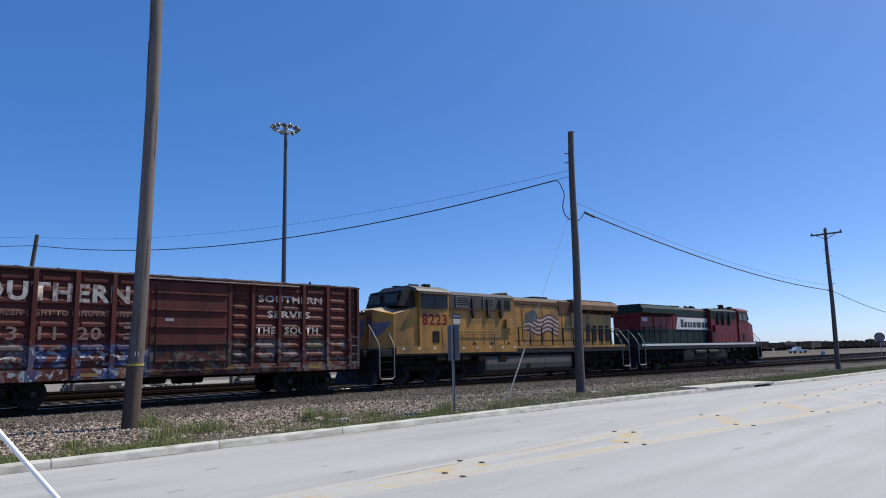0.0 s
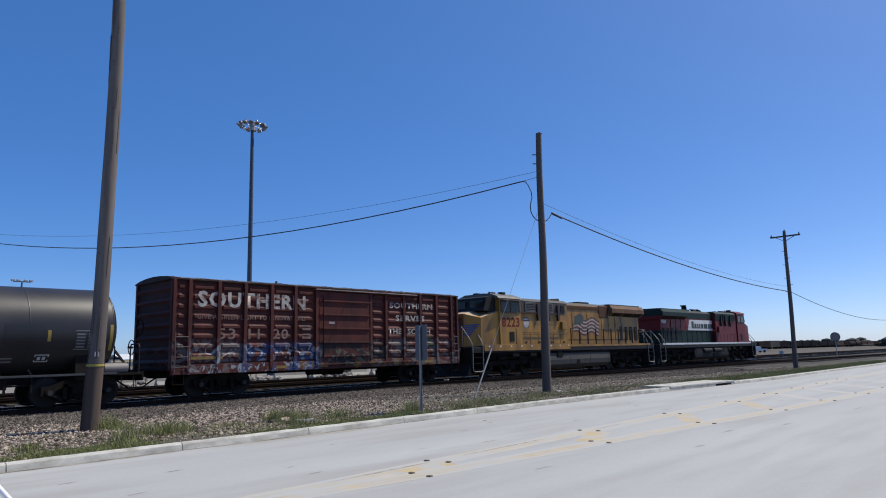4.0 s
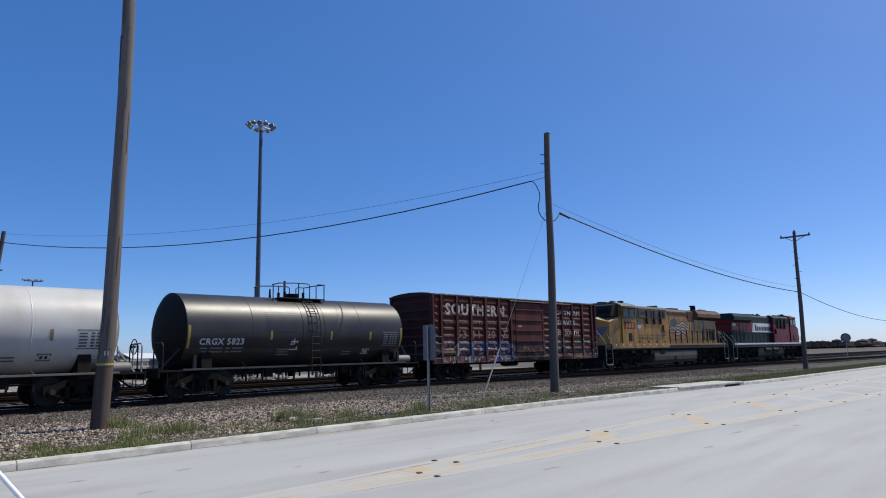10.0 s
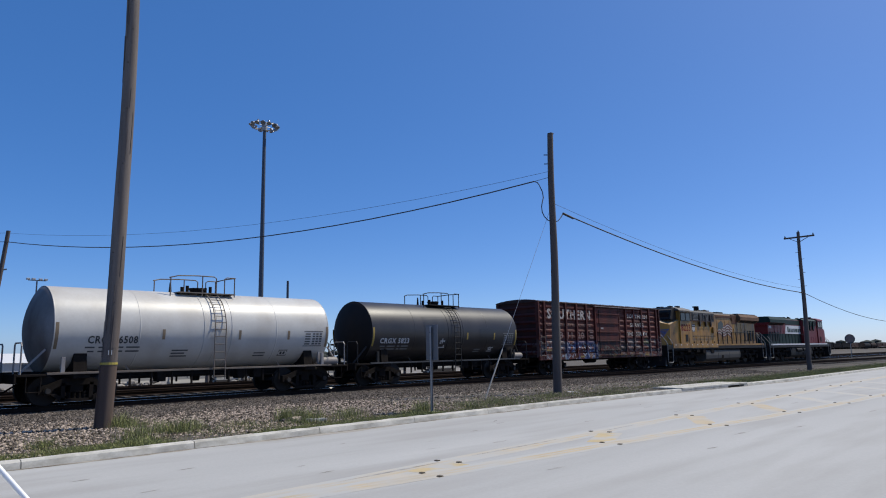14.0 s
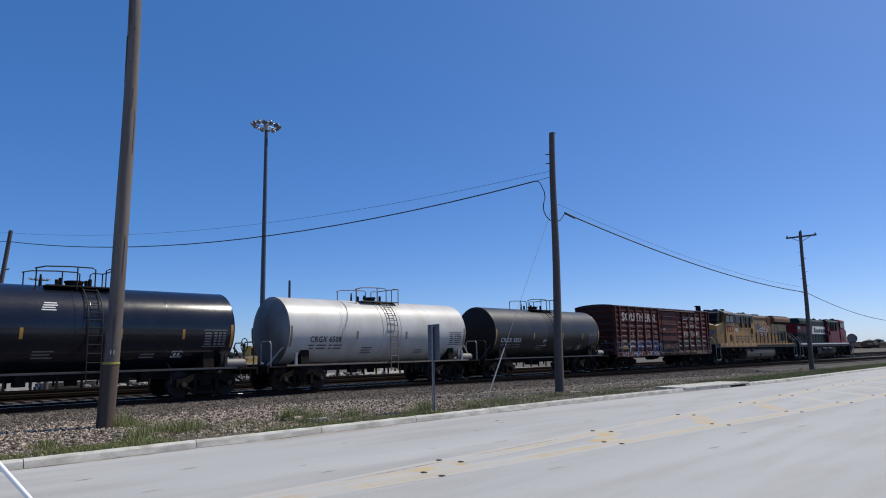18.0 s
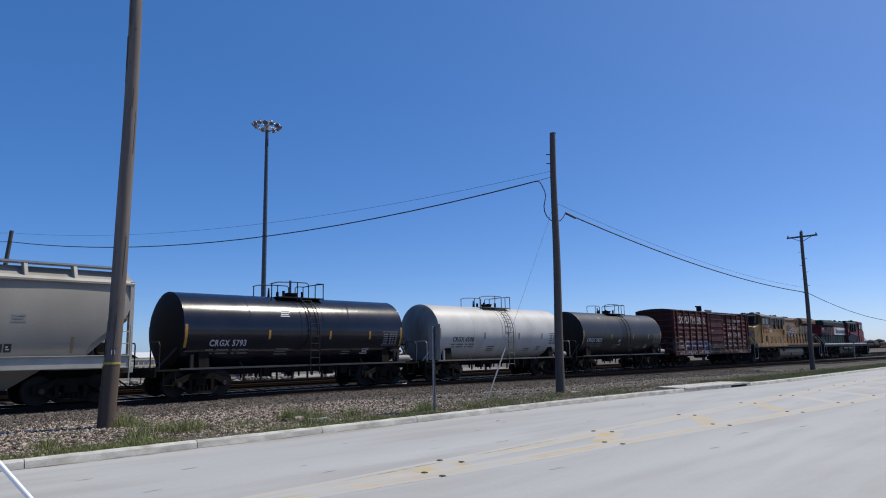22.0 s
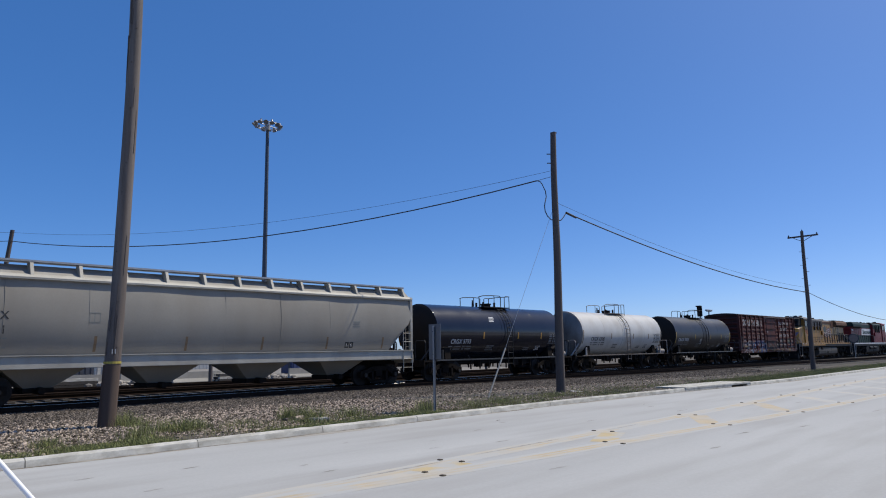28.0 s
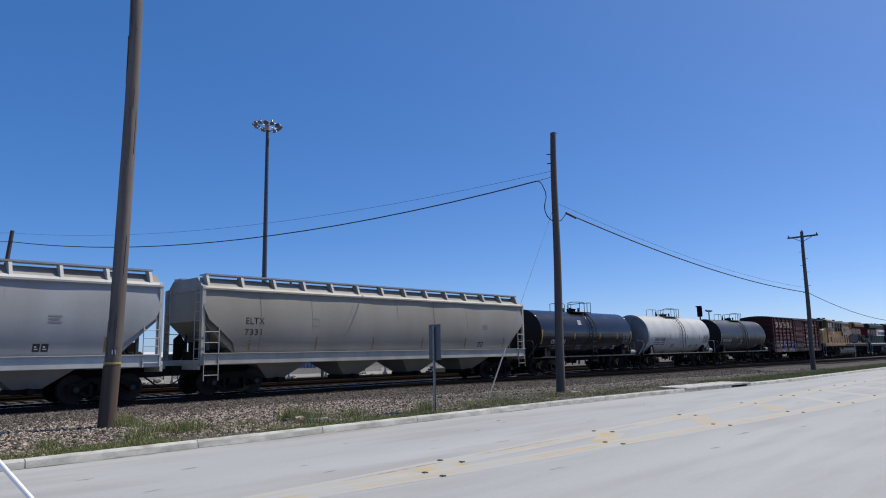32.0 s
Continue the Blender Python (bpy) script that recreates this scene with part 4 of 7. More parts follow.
def build_boxcar():
    red = boxcar_paint()
    car = thing("boxcar", pose(0, TRACK_Y, 0), "rusty red-brown ribbed boxcar with white lettering and graffiti", "boxcar")
    L, W, Z0, Z1 = 7.6, 1.5, 0.98, 4.25
    # core and ends in a darker red: shade put into the paint
    part("body", box(bm_new(), -L + 0.05, L - 0.05, -W + 0.04, W - 0.04, Z0, Z1), mat("boxcar_end_shaded", (0.058, 0.0145, 0.011), 0.75, var=0.35, scale=1.3, fine=30, bump=0.12, dirt=(0.0218, 0.0122, 0.0104), dirt_amount=0.8, dirt_scale=1.2, streak=0.35, spec=0.25), car)
    part("floor_sill", box(bm_new(), -L, L, -0.35, 0.35, 0.72, Z0 - 0.003, 0.03), M_UNDER, car)
    posts = [-7.54, -6.95, -5.8, -4.7, -3.52, -2.4]
    door0, door1 = -1.33, 1.67
    posts_r = [2.6, 3.75, 4.85, 6.0, 7.1, 7.54]
    for side in (-1, 1):
        y = side * W
        allp = posts + [door0] + [door1] + posts_r
        for x in allp:
            w = 0.07 if abs(x) < 7.4 else 0.06
            part("post", box(bm_new(), x - w, x + w, min(y - side * 0.05, y + side * 0.075), max(y - side * 0.05, y + side * 0.075), Z0 - 0.02, Z1, 0.012), red, car)
        for a, b in list(zip(posts, posts[1:] + [door0])) + list(zip([door1] + posts_r, posts_r)):
            part("side_panel", corrugated_bm(a + 0.06, b - 0.06, Z0 + 0.28, Z1 - 0.12, y - side * 0.035, side, 8), red, car)
        part("side_sill", box(bm_new(), -L, L, min(y - side * 0.04, y + side * 0.045), max(y - side * 0.04, y + side * 0.045), Z0 - 0.14, Z0 + 0.2, 0.01), red, car)
        d = part("door", box(bm_new(), door0 + 0.08, door1 - 0.08, min(y, y + side * 0.05), max(y, y + side * 0.05), Z0 + 0.1, Z1 - 0.16, 0.01), red, car)
        for k in range(5):
            z = Z0 + 0.34 + 0.585 * k
            part("door_rib", box(bm_new(), door0 + 0.1, door1 - 0.1, min(y + side * 0.05, y + side * 0.11), max(y + side * 0.05, y + side * 0.11), z, z + 0.07, 0.012), red, d)
        part("door_latch", rod(bm_new(), (door0 + 0.28, y + side * 0.13, Z0 + 0.3), (door0 + 0.28, y + side * 0.13, Z1 - 0.3), 0.022), M_UNDER, d)
        part("door_card", box(bm_new(), door0 + 0.62, door0 + 0.92, min(y + side * 0.05, y + side * 0.058), max(y + side * 0.05, y + side * 0.058), 2.72, 2.82), mat("card_grey", (0.30, 0.27, 0.26), 0.7, var=0.2), d)
        part("door_track", box(bm_new(), door0 - 0.1, door1 + 2.9, min(y, y + side * 0.16), max(y, y + side * 0.16), Z1 - 0.105, Z1 - 0.06, 0.01), mat("track_pale", (0.32, 0.25, 0.22), 0.55, var=0.3, dirt=(0.07, 0.03, 0.025), dirt_amount=0.6, dirt_scale=2), car)
        part("door_track", box(bm_new(), door0 - 0.1, door1 + 2.9, min(y, y + side * 0.14), max(y, y + side * 0.14), Z0 + 0.02, Z0 + 0.09, 0.01), red, car)
        for x0, x1 in ((-7.5, -6.98), (7.14, 7.5)):
            part("ladder", ladder(bm_new(), x0, x1, y + side * 0.13, Z0 - 0.05, 2.35, 4), mat("rung_grey", (0.12, 0.10, 0.095), 0.65), car)
        for x in (-7.3, 7.3):
            part("sill_step", pipe(bm_new(), [(x - 0.2, y, Z0), (x - 0.2, y + side * 0.02, 0.5), (x + 0.2, y + side * 0.02, 0.5), (x + 0.2, y, Z0)], 0.02), M_UNDER, car)
    # roof with cross ribs and a little ridge
    prof = [(-W - 0.06, Z1 - 0.02), (-W - 0.06, Z1 + 0.025), (-1.15, Z1 + 0.11), (-0.6, Z1 + 0.165), (0, Z1 + 0.185), (0.6, Z1 + 0.165), (1.15, Z1 + 0.11), (W + 0.06, Z1 + 0.025), (W + 0.06, Z1 - 0.02)]
    part("roof", prism(bm_new(), prof, "x", -L - 0.05, L + 0.05), mat("roof_rust", (0.040, 0.018, 0.015), 0.75, var=0.35, spec=0.25, dirt=(0.10, 0.085, 0.08), dirt_amount=0.35), car)
    zinc = mat("roof_zinc", (0.46, 0.45, 0.44), 0.45, metal=0.4, var=0.3, scale=4, dirt=(0.12, 0.07, 0.05), dirt_amount=0.8, dirt_scale=2.5)
    for k in range(14):
        x = -L + 0.15 + (2 * L - 0.3) * k / 13
        part("roof_rib", prism(bm_new(), [(a, b + 0.014) for a, b in prof[1:8]] + [(a, b - 0.01) for a, b in prof[7:0:-1]], "x", x - 0.035, x + 0.035), red, car)
    for s in (-1, 1):
        for k in range(13):
            x = -L + 0.25 + (2 * L - 0.3) * k / 13
            if k % 4 != 3:
                part("roof_flange", box(bm_new(), x, x + 0.9, s * (W + 0.03) - 0.03, s * (W + 0.03) + 0.03, Z1 + 0.03, Z1 + 0.052, 0.004), zinc, car)
    for s in (-1, 1):
        for k in range(7):
            z = Z0 + 0.3 + 0.44 * k
            part("end_rib", prism(bm_new(), [(s * (L - 0.06), z - 0.12), (s * (L + 0.03), z), (s * (L - 0.06), z + 0.12)], "y", -W + 0.12, W - 0.12), red, car)
        part("end_post", box(bm_new(), min(s * (L - 0.06), s * (L + 0.02)), max(s * (L - 0.06), s * (L + 0.02)), -W - 0.02, -W + 0.12, Z0, Z1), red, car)
        part("end_post", box(bm_new(), min(s * (L - 0.06), s * (L + 0.02)), max(s * (L - 0.06), s * (L + 0.02)), W - 0.12, W + 0.02, Z0, Z1), red, car)
        freight_truck(car, s * 5.35)
        coupler(car, s * 8.25, s)
        part("crossover", box(bm_new(), min(s * L, s * (L + 0.3)), max(s * L, s * (L + 0.3)), -1.2, 1.2, Z0 + 0.02, Z0 + 0.07), M_UNDER, car)
    # brake wheel on the nose end of the car
    bm = bm_new()
    pipe(bm, [(-L - 0.22, 0.55 + 0.28 * math.cos(math.pi * i / 8), 2.6 + 0.28 * math.sin(math.pi * i / 8)) for i in range(17)], 0.018, 6)
    part("brake_wheel", bm, M_UNDER, car)
    part("brake_cylinder", rod(bm_new(), (-1.2, -0.7, 0.75), (-0.3, -0.7, 0.75), 0.16), M_UNDER, car)
    part("air_tank", rod(bm_new(), (0.5, 0.5, 0.72), (1.6, 0.5, 0.72), 0.2), M_UNDER, car)
    strip = mat("strip_yellow", (0.24, 0.16, 0.04), 0.6, var=0.35, dirt=(0.10, 0.05, 0.03), dirt_amount=0.6, dirt_scale=4)
    for x, ln, z in ((-6.85, 1.25, 1.36), (-3.3, 0.5, 0.93), (-1.2, 0.45, 0.93), (0.6, 0.5, 0.93), (3.0, 0.5, 0.93), (5.1, 0.55, 0.93)):
        part("reflector_strip", box(bm_new(), x, x + ln, -W - 0.055 if z < 1 else -W - 0.03, -W - 0.04 if z < 1 else -W + 0.01, z, z + 0.11), strip, car)
    for x in (-6.2, 6.2):
        part("uncoupling_lever", pipe(bm_new(), [(x * 1.22, -1.3, 0.9), (x * 1.22, -0.6, 0.92), (x * 1.24, -0.1, 0.86)], 0.015), M_UNDER, car)
    # worn white writing
    paint = mat("letter_white", (0.44, 0.41, 0.38), 0.7, var=0.3, scale=4, dirt=(0.122, 0.0522, 0.0435), dirt_amount=0.95, dirt_scale=5)
    y = -W - 0.022
    letters("SOUTHERN", 0.78, -4.26, 3.30, -1, y, paint, car, 4.75, bold=0.035)
    letters("SOUTHERN", 0.36, 4.29, 3.52, -1, y, paint, car, 2.87, bold=0.03)
    faint = mat("letter_faint", (0.187, 0.128, 0.111), 0.7, var=0.25, scale=4, dirt=(0.113, 0.0435, 0.0348), dirt_amount=0.95, dirt_scale=4)
    letters("GIVE A GREEN LIGHT TO INNOVATIONS", 0.26, -4.28, 2.83, -1, y, faint, car, 4.75)
    letters("SERVES", 0.36, 4.18, 2.93, -1, y, paint, car, 1.95, bold=0.03)
    letters("THE", 0.36, 3.17, 2.31, -1, y, paint, car, 0.84, bold=0.03)
    letters("SOUTH", 0.36, 4.77, 2.31, -1, y, paint, car, 1.54, bold=0.03)
    pale = mat("letter_pink", (0.212, 0.145, 0.128), 0.7, var=0.25, dirt=(0.113, 0.0435, 0.0348), dirt_amount=0.9, dirt_scale=4)
    for txt, cx, wd in (("53", -5.45, 0.72), ("11", -4.3, 0.5), ("20", -3.1, 0.72)):
        letters(txt, 0.56, cx, 2.1, -1, y, pale, car, wd)
    for z in (2.45, 2.1):
        bars([(0, 0, 0.42, 0.09), (0.05, 0.14, 0.3, 0.07)], -2.05, z, -1, y, pale, car)
    CARS.append((car, 10.41, 0))


# -- tank cars
DIM_INK = mat("stencil_dim", (0.187, 0.187, 0.187), 0.7, var=0.2)
DARK_INK = mat("stencil_dark", (0.0765, 0.0765, 0.0765), 0.7, var=0.2)


def build_tank(label, shell, number, numsize, ink, start, glossy_patch=None, head=None, strip=(0.50, 0.36, 0.04), rail_mat=None, marks=True, numx=-3.75, numw=1.8, numz=1.74):
    car = thing("tank_car", pose(0, TRACK_Y, 0), label, "tank car", "tank cars")
    R, ZC, H = 1.42, 2.42, 5.25
    cv = (R, ZC)
    part("shell", lathe(bm_new(), [(x, R) for x in (-H, -3, -1, 1, 3, H)], 72, ZC), shell, car, smooth=True)
    for e in (-1, 1):
        # dished head: a tight knuckle, then a shallow crown
        dish = [(e * (H + d), R * r) for d, r in ((0.0, 0.999), (0.025, 0.987), (0.06, 0.96), (0.11, 0.905), (0.19, 0.80), (0.29, 0.63), (0.37, 0.45), (0.42, 0.25), (0.44, 0.0))]
        part("head", lathe(bm_new(), dish, 72, ZC), head or shell, car, "dull tank head with brown stains" if head else "", smooth=True)
    for x in (-H, -2.6, 0.2, 2.75, H):
        bm = bm_new()
        lathe(bm, [(x - 0.02, R + 0.001), (x - 0.012, R + 0.006), (x + 0.012, R + 0.006), (x + 0.02, R + 0.001)], 64, ZC)
        part("weld_seam", bm, shell, car, smooth=True)
    part("centre_sill", box(bm_new(), -6.4, 6.4, -0.3, 0.3, 0.72, 1.06, 0.03), M_UNDER, car)
    rail_mat = rail_mat or M_UNDER
    dim = DIM_INK if ink.name.startswith("stencil_white") else DARK_INK
    for s in (-1, 1):
        part("side_rail", box(bm_new(), -5.4, 5.4, min(s * 1.38, s * 1.46), max(s * 1.38, s * 1.46), 0.96, 1.03, 0.01), M_WORN if rail_mat is M_UNDER else rail_mat, car)
        for x in [-4.3 + 0.72 * k for k in range(13)]:
            if abs(x) < 3.2:
                part("rail_hanger", box(bm_new(), x - 0.03, x + 0.03, min(s * 1.34, s * 1.40), max(s * 1.34, s * 1.40), 0.50, 0.96), M_UNDER, car)
        for x in (-2.9, 2.9):
            part("bracket", beam(bm_new(), (x, s * 1.40, 1.0), (x - 0.12, s * 1.36, 1.2), 0.04), M_IRON if rail_mat is M_UNDER else rail_mat, car)
    for s in (-1, 1):
        # bolster, saddle, end platform and its hoops
        part("saddle", prism(bm_new(), [(-1.25, 0.9), (1.25, 0.9), (1.15, 1.75), (0.7, 1.25), (0, 1.03), (-0.7, 1.25), (-1.15, 1.75)], "x", s * 4.38 - 0.2, s * 4.38 + 0.2), M_UNDER, car)
        part("bolster_beam", box(bm_new(), s * 4.38 - 0.25, s * 4.38 + 0.25, -1.4, 1.4, 0.82, 0.98, 0.02), M_UNDER, car)
        a, b = s * 5.2, s * 6.22
        part("end_platform", box(bm_new(), min(a, b), max(a, b), -1.45, 1.45, 0.92, 0.99, 0.01), M_UNDER, car)
        part("end_sill", box(bm_new(), min(b, b + s * 0.06), max(b, b + s * 0.06), -1.45, 1.45, 0.72, 1.02, 0.01), M_UNDER, car)
        hoop = mat("grab_iron", (0.255, 0.238, 0.23), 0.5) if rail_mat is not M_UNDER else M_IRON
        for sy in (-1, 1):
            part("hoop", pipe(bm_new(), [(s * 6.12, sy * 1.4, 0.98), (s * 6.12, sy * 1.4, 1.85), (s * 6.12, sy * 1.33, 1.95), (s * 6.12, sy * 0.75, 1.95), (s * 6.12, sy * 0.68, 1.88), (s * 6.12, sy * 0.68, 0.98)], 0.026), hoop, car)
            part("post", box(bm_new(), s * 4.95 - 0.06, s * 4.95 + 0.06, min(sy * 1.36, sy * 1.44), max(sy * 1.36, sy * 1.44), 1.0, 1.5, 0.01), hoop, car)
            part("step", pipe(bm_new(), [(s * 5.95, sy * 1.42, 0.95), (s * 5.95, sy * 1.44, 0.45), (s * 5.55, sy * 1.44, 0.45), (s * 5.55, sy * 1.42, 0.95)], 0.02), M_UNDER, car)
        part("head_brace", beam(bm_new(), (s * 6.05, -1.0, 1.0), (s * 5.4, -1.15, 1.75), 0.06), hoop, car)
        freight_truck(car, s * 4.38)
        coupler(car, s * 6.5, s)
    # brake gear at one end: cylinder, plate and hand wheel
    part("brake_cylinder", rod(bm_new(), (4.95, -1.2, 1.16), (5.8, -1.2, 1.16), 0.17, seg=14), mat("cylinder_grey", (0.212, 0.187, 0.17), 0.6), car, smooth=True)
    part("plate", prism(bm_new(), [(4.8, 1.05), (4.95, 1.05), (4.95, 1.55), (4.82, 1.55)], "y", -1.3, -1.22), hoop, car)
    bm = bm_new()
    pipe(bm, [(6.22, -0.5 + 0.26 * math.cos(math.pi * i / 8), 1.85 + 0.26 * math.sin(math.pi * i / 8)) for i in range(17)], 0.018, 6)
    rod(bm, (6.1, -0.5, 1.85), (6.26, -0.5, 1.85), 0.04)
    rod(bm, (6.22, -0.76, 1.85), (6.22, -0.24, 1.85), 0.014, seg=6)
    part("brake_wheel", bm, M_UNDER, car)
    part("outlet", rod(bm_new(), (0.1, 0, 0.55), (0.1, 0, 1.15), 0.16, 0.24), M_UNDER, car)
    part("pipe_run", pipe(bm_new(), [(-3.5, -0.6, 0.82), (0.8, -0.6, 0.82), (1.2, -0.7, 0.7), (3.4, -0.7, 0.7)], 0.03), M_UNDER, car)
    for x in (-1.6, 1.5, 2.2):
        part("valve_box", box(bm_new(), x - 0.16, x + 0.16, -0.95, -0.6, 0.6, 0.95, 0.02), M_UNDER, car)
    # manway, platform and rails on top
    rust = rail_mat if rail_mat is not M_UNDER else M_IRON
    top = ZC + R
    part("platform", box(bm_new(), -1.0, 1.25, -0.78, 0.78, top - 0.06, top - 0.02), rust, car)
    part("manway", rod(bm_new(), (0.05, 0, top - 0.1), (0.05, 0, top + 0.14), 0.27, seg=20), M_UNDER, car)
    part("manway_lid", rod(bm_new(), (0.05, 0, top + 0.14), (0.05, 0, top + 0.2), 0.31, seg=20), M_UNDER, car)
    for dx, dy in ((0.5, 0.2), (-0.45, -0.25), (0.45, -0.3), (-0.4, 0.3)):
        part("valve", rod(bm_new(), (dx, dy, top - 0.05), (dx, dy, top + 0.26), 0.06), M_UNDER, car)
    part("relief_valve", rod(bm_new(), (-0.95, 0.1, top - 0.05), (-0.95, 0.1, top + 0.38), 0.06, 0.03), M_UNDER, car)
    for sy in (-0.76, 0.76):
        zt = top + 0.6
        part("guard_rail", pipe(bm_new(), [(-1.35, sy * 0.9, zt - 0.12), (-1.05, sy, zt - 0.04), (-0.3, sy, zt), (0.36, sy, zt), (0.46, sy, zt - 0.06), (0.46, sy, top - 0.05)], 0.022), rust, car)
        part("guard_rail", pipe(bm_new(), [(0.8, sy, top - 0.05), (0.8, sy, zt - 0.06), (0.9, sy, zt), (1.25, sy, zt)], 0.022), rust, car)
        for x in (-1.3, -0.1, 1.22):
            part("rail_post", rod(bm_new(), (x, sy * (0.92 if x < -1 else 1), top - (0.32 if x < -1 else 0.15)), (x, sy * (0.92 if x < -1 else 1), zt - (0.1 if x < -1 else 0)), 0.022, seg=6), rust, car)
    part("end_rail", pipe(bm_new(), [(1.25, -0.76, top + 0.6), (1.25, 0, top + 0.62), (1.25, 0.76, top + 0.6)], 0.022), rust, car)
    # side ladders that follow the barrel
    for s in (-1, 1):
        bm = bm_new()
        for x in (0.08, 0.52):
            pts = [(x, s * (R + 0.09) * math.sin(a), ZC + (R + 0.09) * math.cos(a)) for a in [radians(28 + 7 * k) for k in range(11)]]
            pipe(bm, pts + [(x, s * 1.5, 1.9), (x, s * 1.5, 0.62)], 0.02, 6)
        side = part("ladder", bm, rust, car)
        for k in range(8):
            a = radians(33 + 9.5 * k)
            part("rung", rod(bm_new(), (0.08, s * (R + 0.09) * math.sin(a), ZC + (R + 0.09) * math.cos(a)), (0.52, s * (R + 0.09) * math.sin(a), ZC + (R + 0.09) * math.cos(a)), 0.014, seg=6), rust, side)
        for k in range(6):
            z = 0.72 + 0.29 * k
            part("rung", rod(bm_new(), (0.08, s * 1.5, z), (0.52, s * 1.5, z), 0.014, seg=6), rust, side)
    # bands beside the ladder, reflector strips, markings
    for x in (-0.25, 0.85):
        bm = bm_new()
        lathe(bm, [(x - 0.05, R + 0.001), (x - 0.045, R + 0.012), (x + 0.045, R + 0.012), (x + 0.05, R + 0.001)], 64, ZC)
        part("strap", bm, shell, car, smooth=True)
    ms = mat("reflector", strip, 0.5, var=0.25)
    for s in (-1, 1):
        for x, z, h in ((-H + 0.02, 1.75, 0.85), (-1.83, 2.05, 0.42), (1.10, 2.05, 0.42), (3.26, 2.05, 0.42), (H - 0.12, 1.75, 0.85)):
            bars([(0, 0.07 * k, 0.1, 0.07) for k in range(int(h / 0.07))], x, z, s, 0, ms, car, "reflector", cv)
    if number:
        letters(number, numsize, numx, numz, -1, 0, ink, car, numw, curve=cv, bold=0.028)
        bars([(0, 0, 0.3, 0.05), (0.42, 0, 0.5, 0.05), (1.05, 0, 0.16, 0.05), (1.3, 0, 0.45, 0.05), (0.1, -0.13, 0.2, 0.05), (0.42, -0.13, 0.5, 0.05), (1.05, -0.13, 0.16, 0.05), (1.3, -0.13, 0.45, 0.05)], numx - 0.85, numz - 0.16, -1, 0, dim, car, "stencil", cv)
    if marks:
        dataplate(car, 4.05, 1.78, -1, cv, dim)
        bars([(0, 0, 0.4, 0.03), (0, 0.2, 0.4, 0.03), (0, 0, 0.03, 0.23), (0.37, 0, 0.03, 0.23), (0.08, 0.06, 0.09, 0.1), (0.22, 0.06, 0.09, 0.1)], 3.0, 1.42, -1, 0, ink, car, "placard", cv)
        bars([(0, 0.1 * k, 0.6 - 0.1 * (k % 2), 0.045) for k in range(3)], -1.4, 1.45, -1, 0, dim, car, "stencil", cv)
        bars([(0, 0.1 * k, 0.5, 0.045) for k in range(2)], 1.9, 1.42, -1, 0, dim, car, "stencil", cv)
        if number.endswith("5793"):
            bars([(0.03 * k, 0.075 * k, 0.42 - 0.05 * (k % 2), 0.04) for k in range(4)], -1.25, 2.95, -1, 0, ink, car, "stencil", cv)
    if glossy_patch:
        for x, z, w, h in ((-2.0, 2.35, 1.45, 0.8), (2.1, 2.1, 1.1, 0.55)):
            bars([(0, 0.08 * k, w, 0.08) for k in range(int(h / 0.08))], x, z, -1, 0, glossy_patch, car, "paint_patch", cv)
        bars([(0, 0.0, 0.1, 0.05), (0.02, 0.1, 0.3, 0.05), (0.15, 0.0, 0.05, 0.25), (0.3, -0.15, 0.06, 0.3), (0.0, -0.2, 0.4, 0.04)], -0.85, 1.85, -1, 0, ink, car, "scrawl", cv)
    CARS.append((car, start, 0))


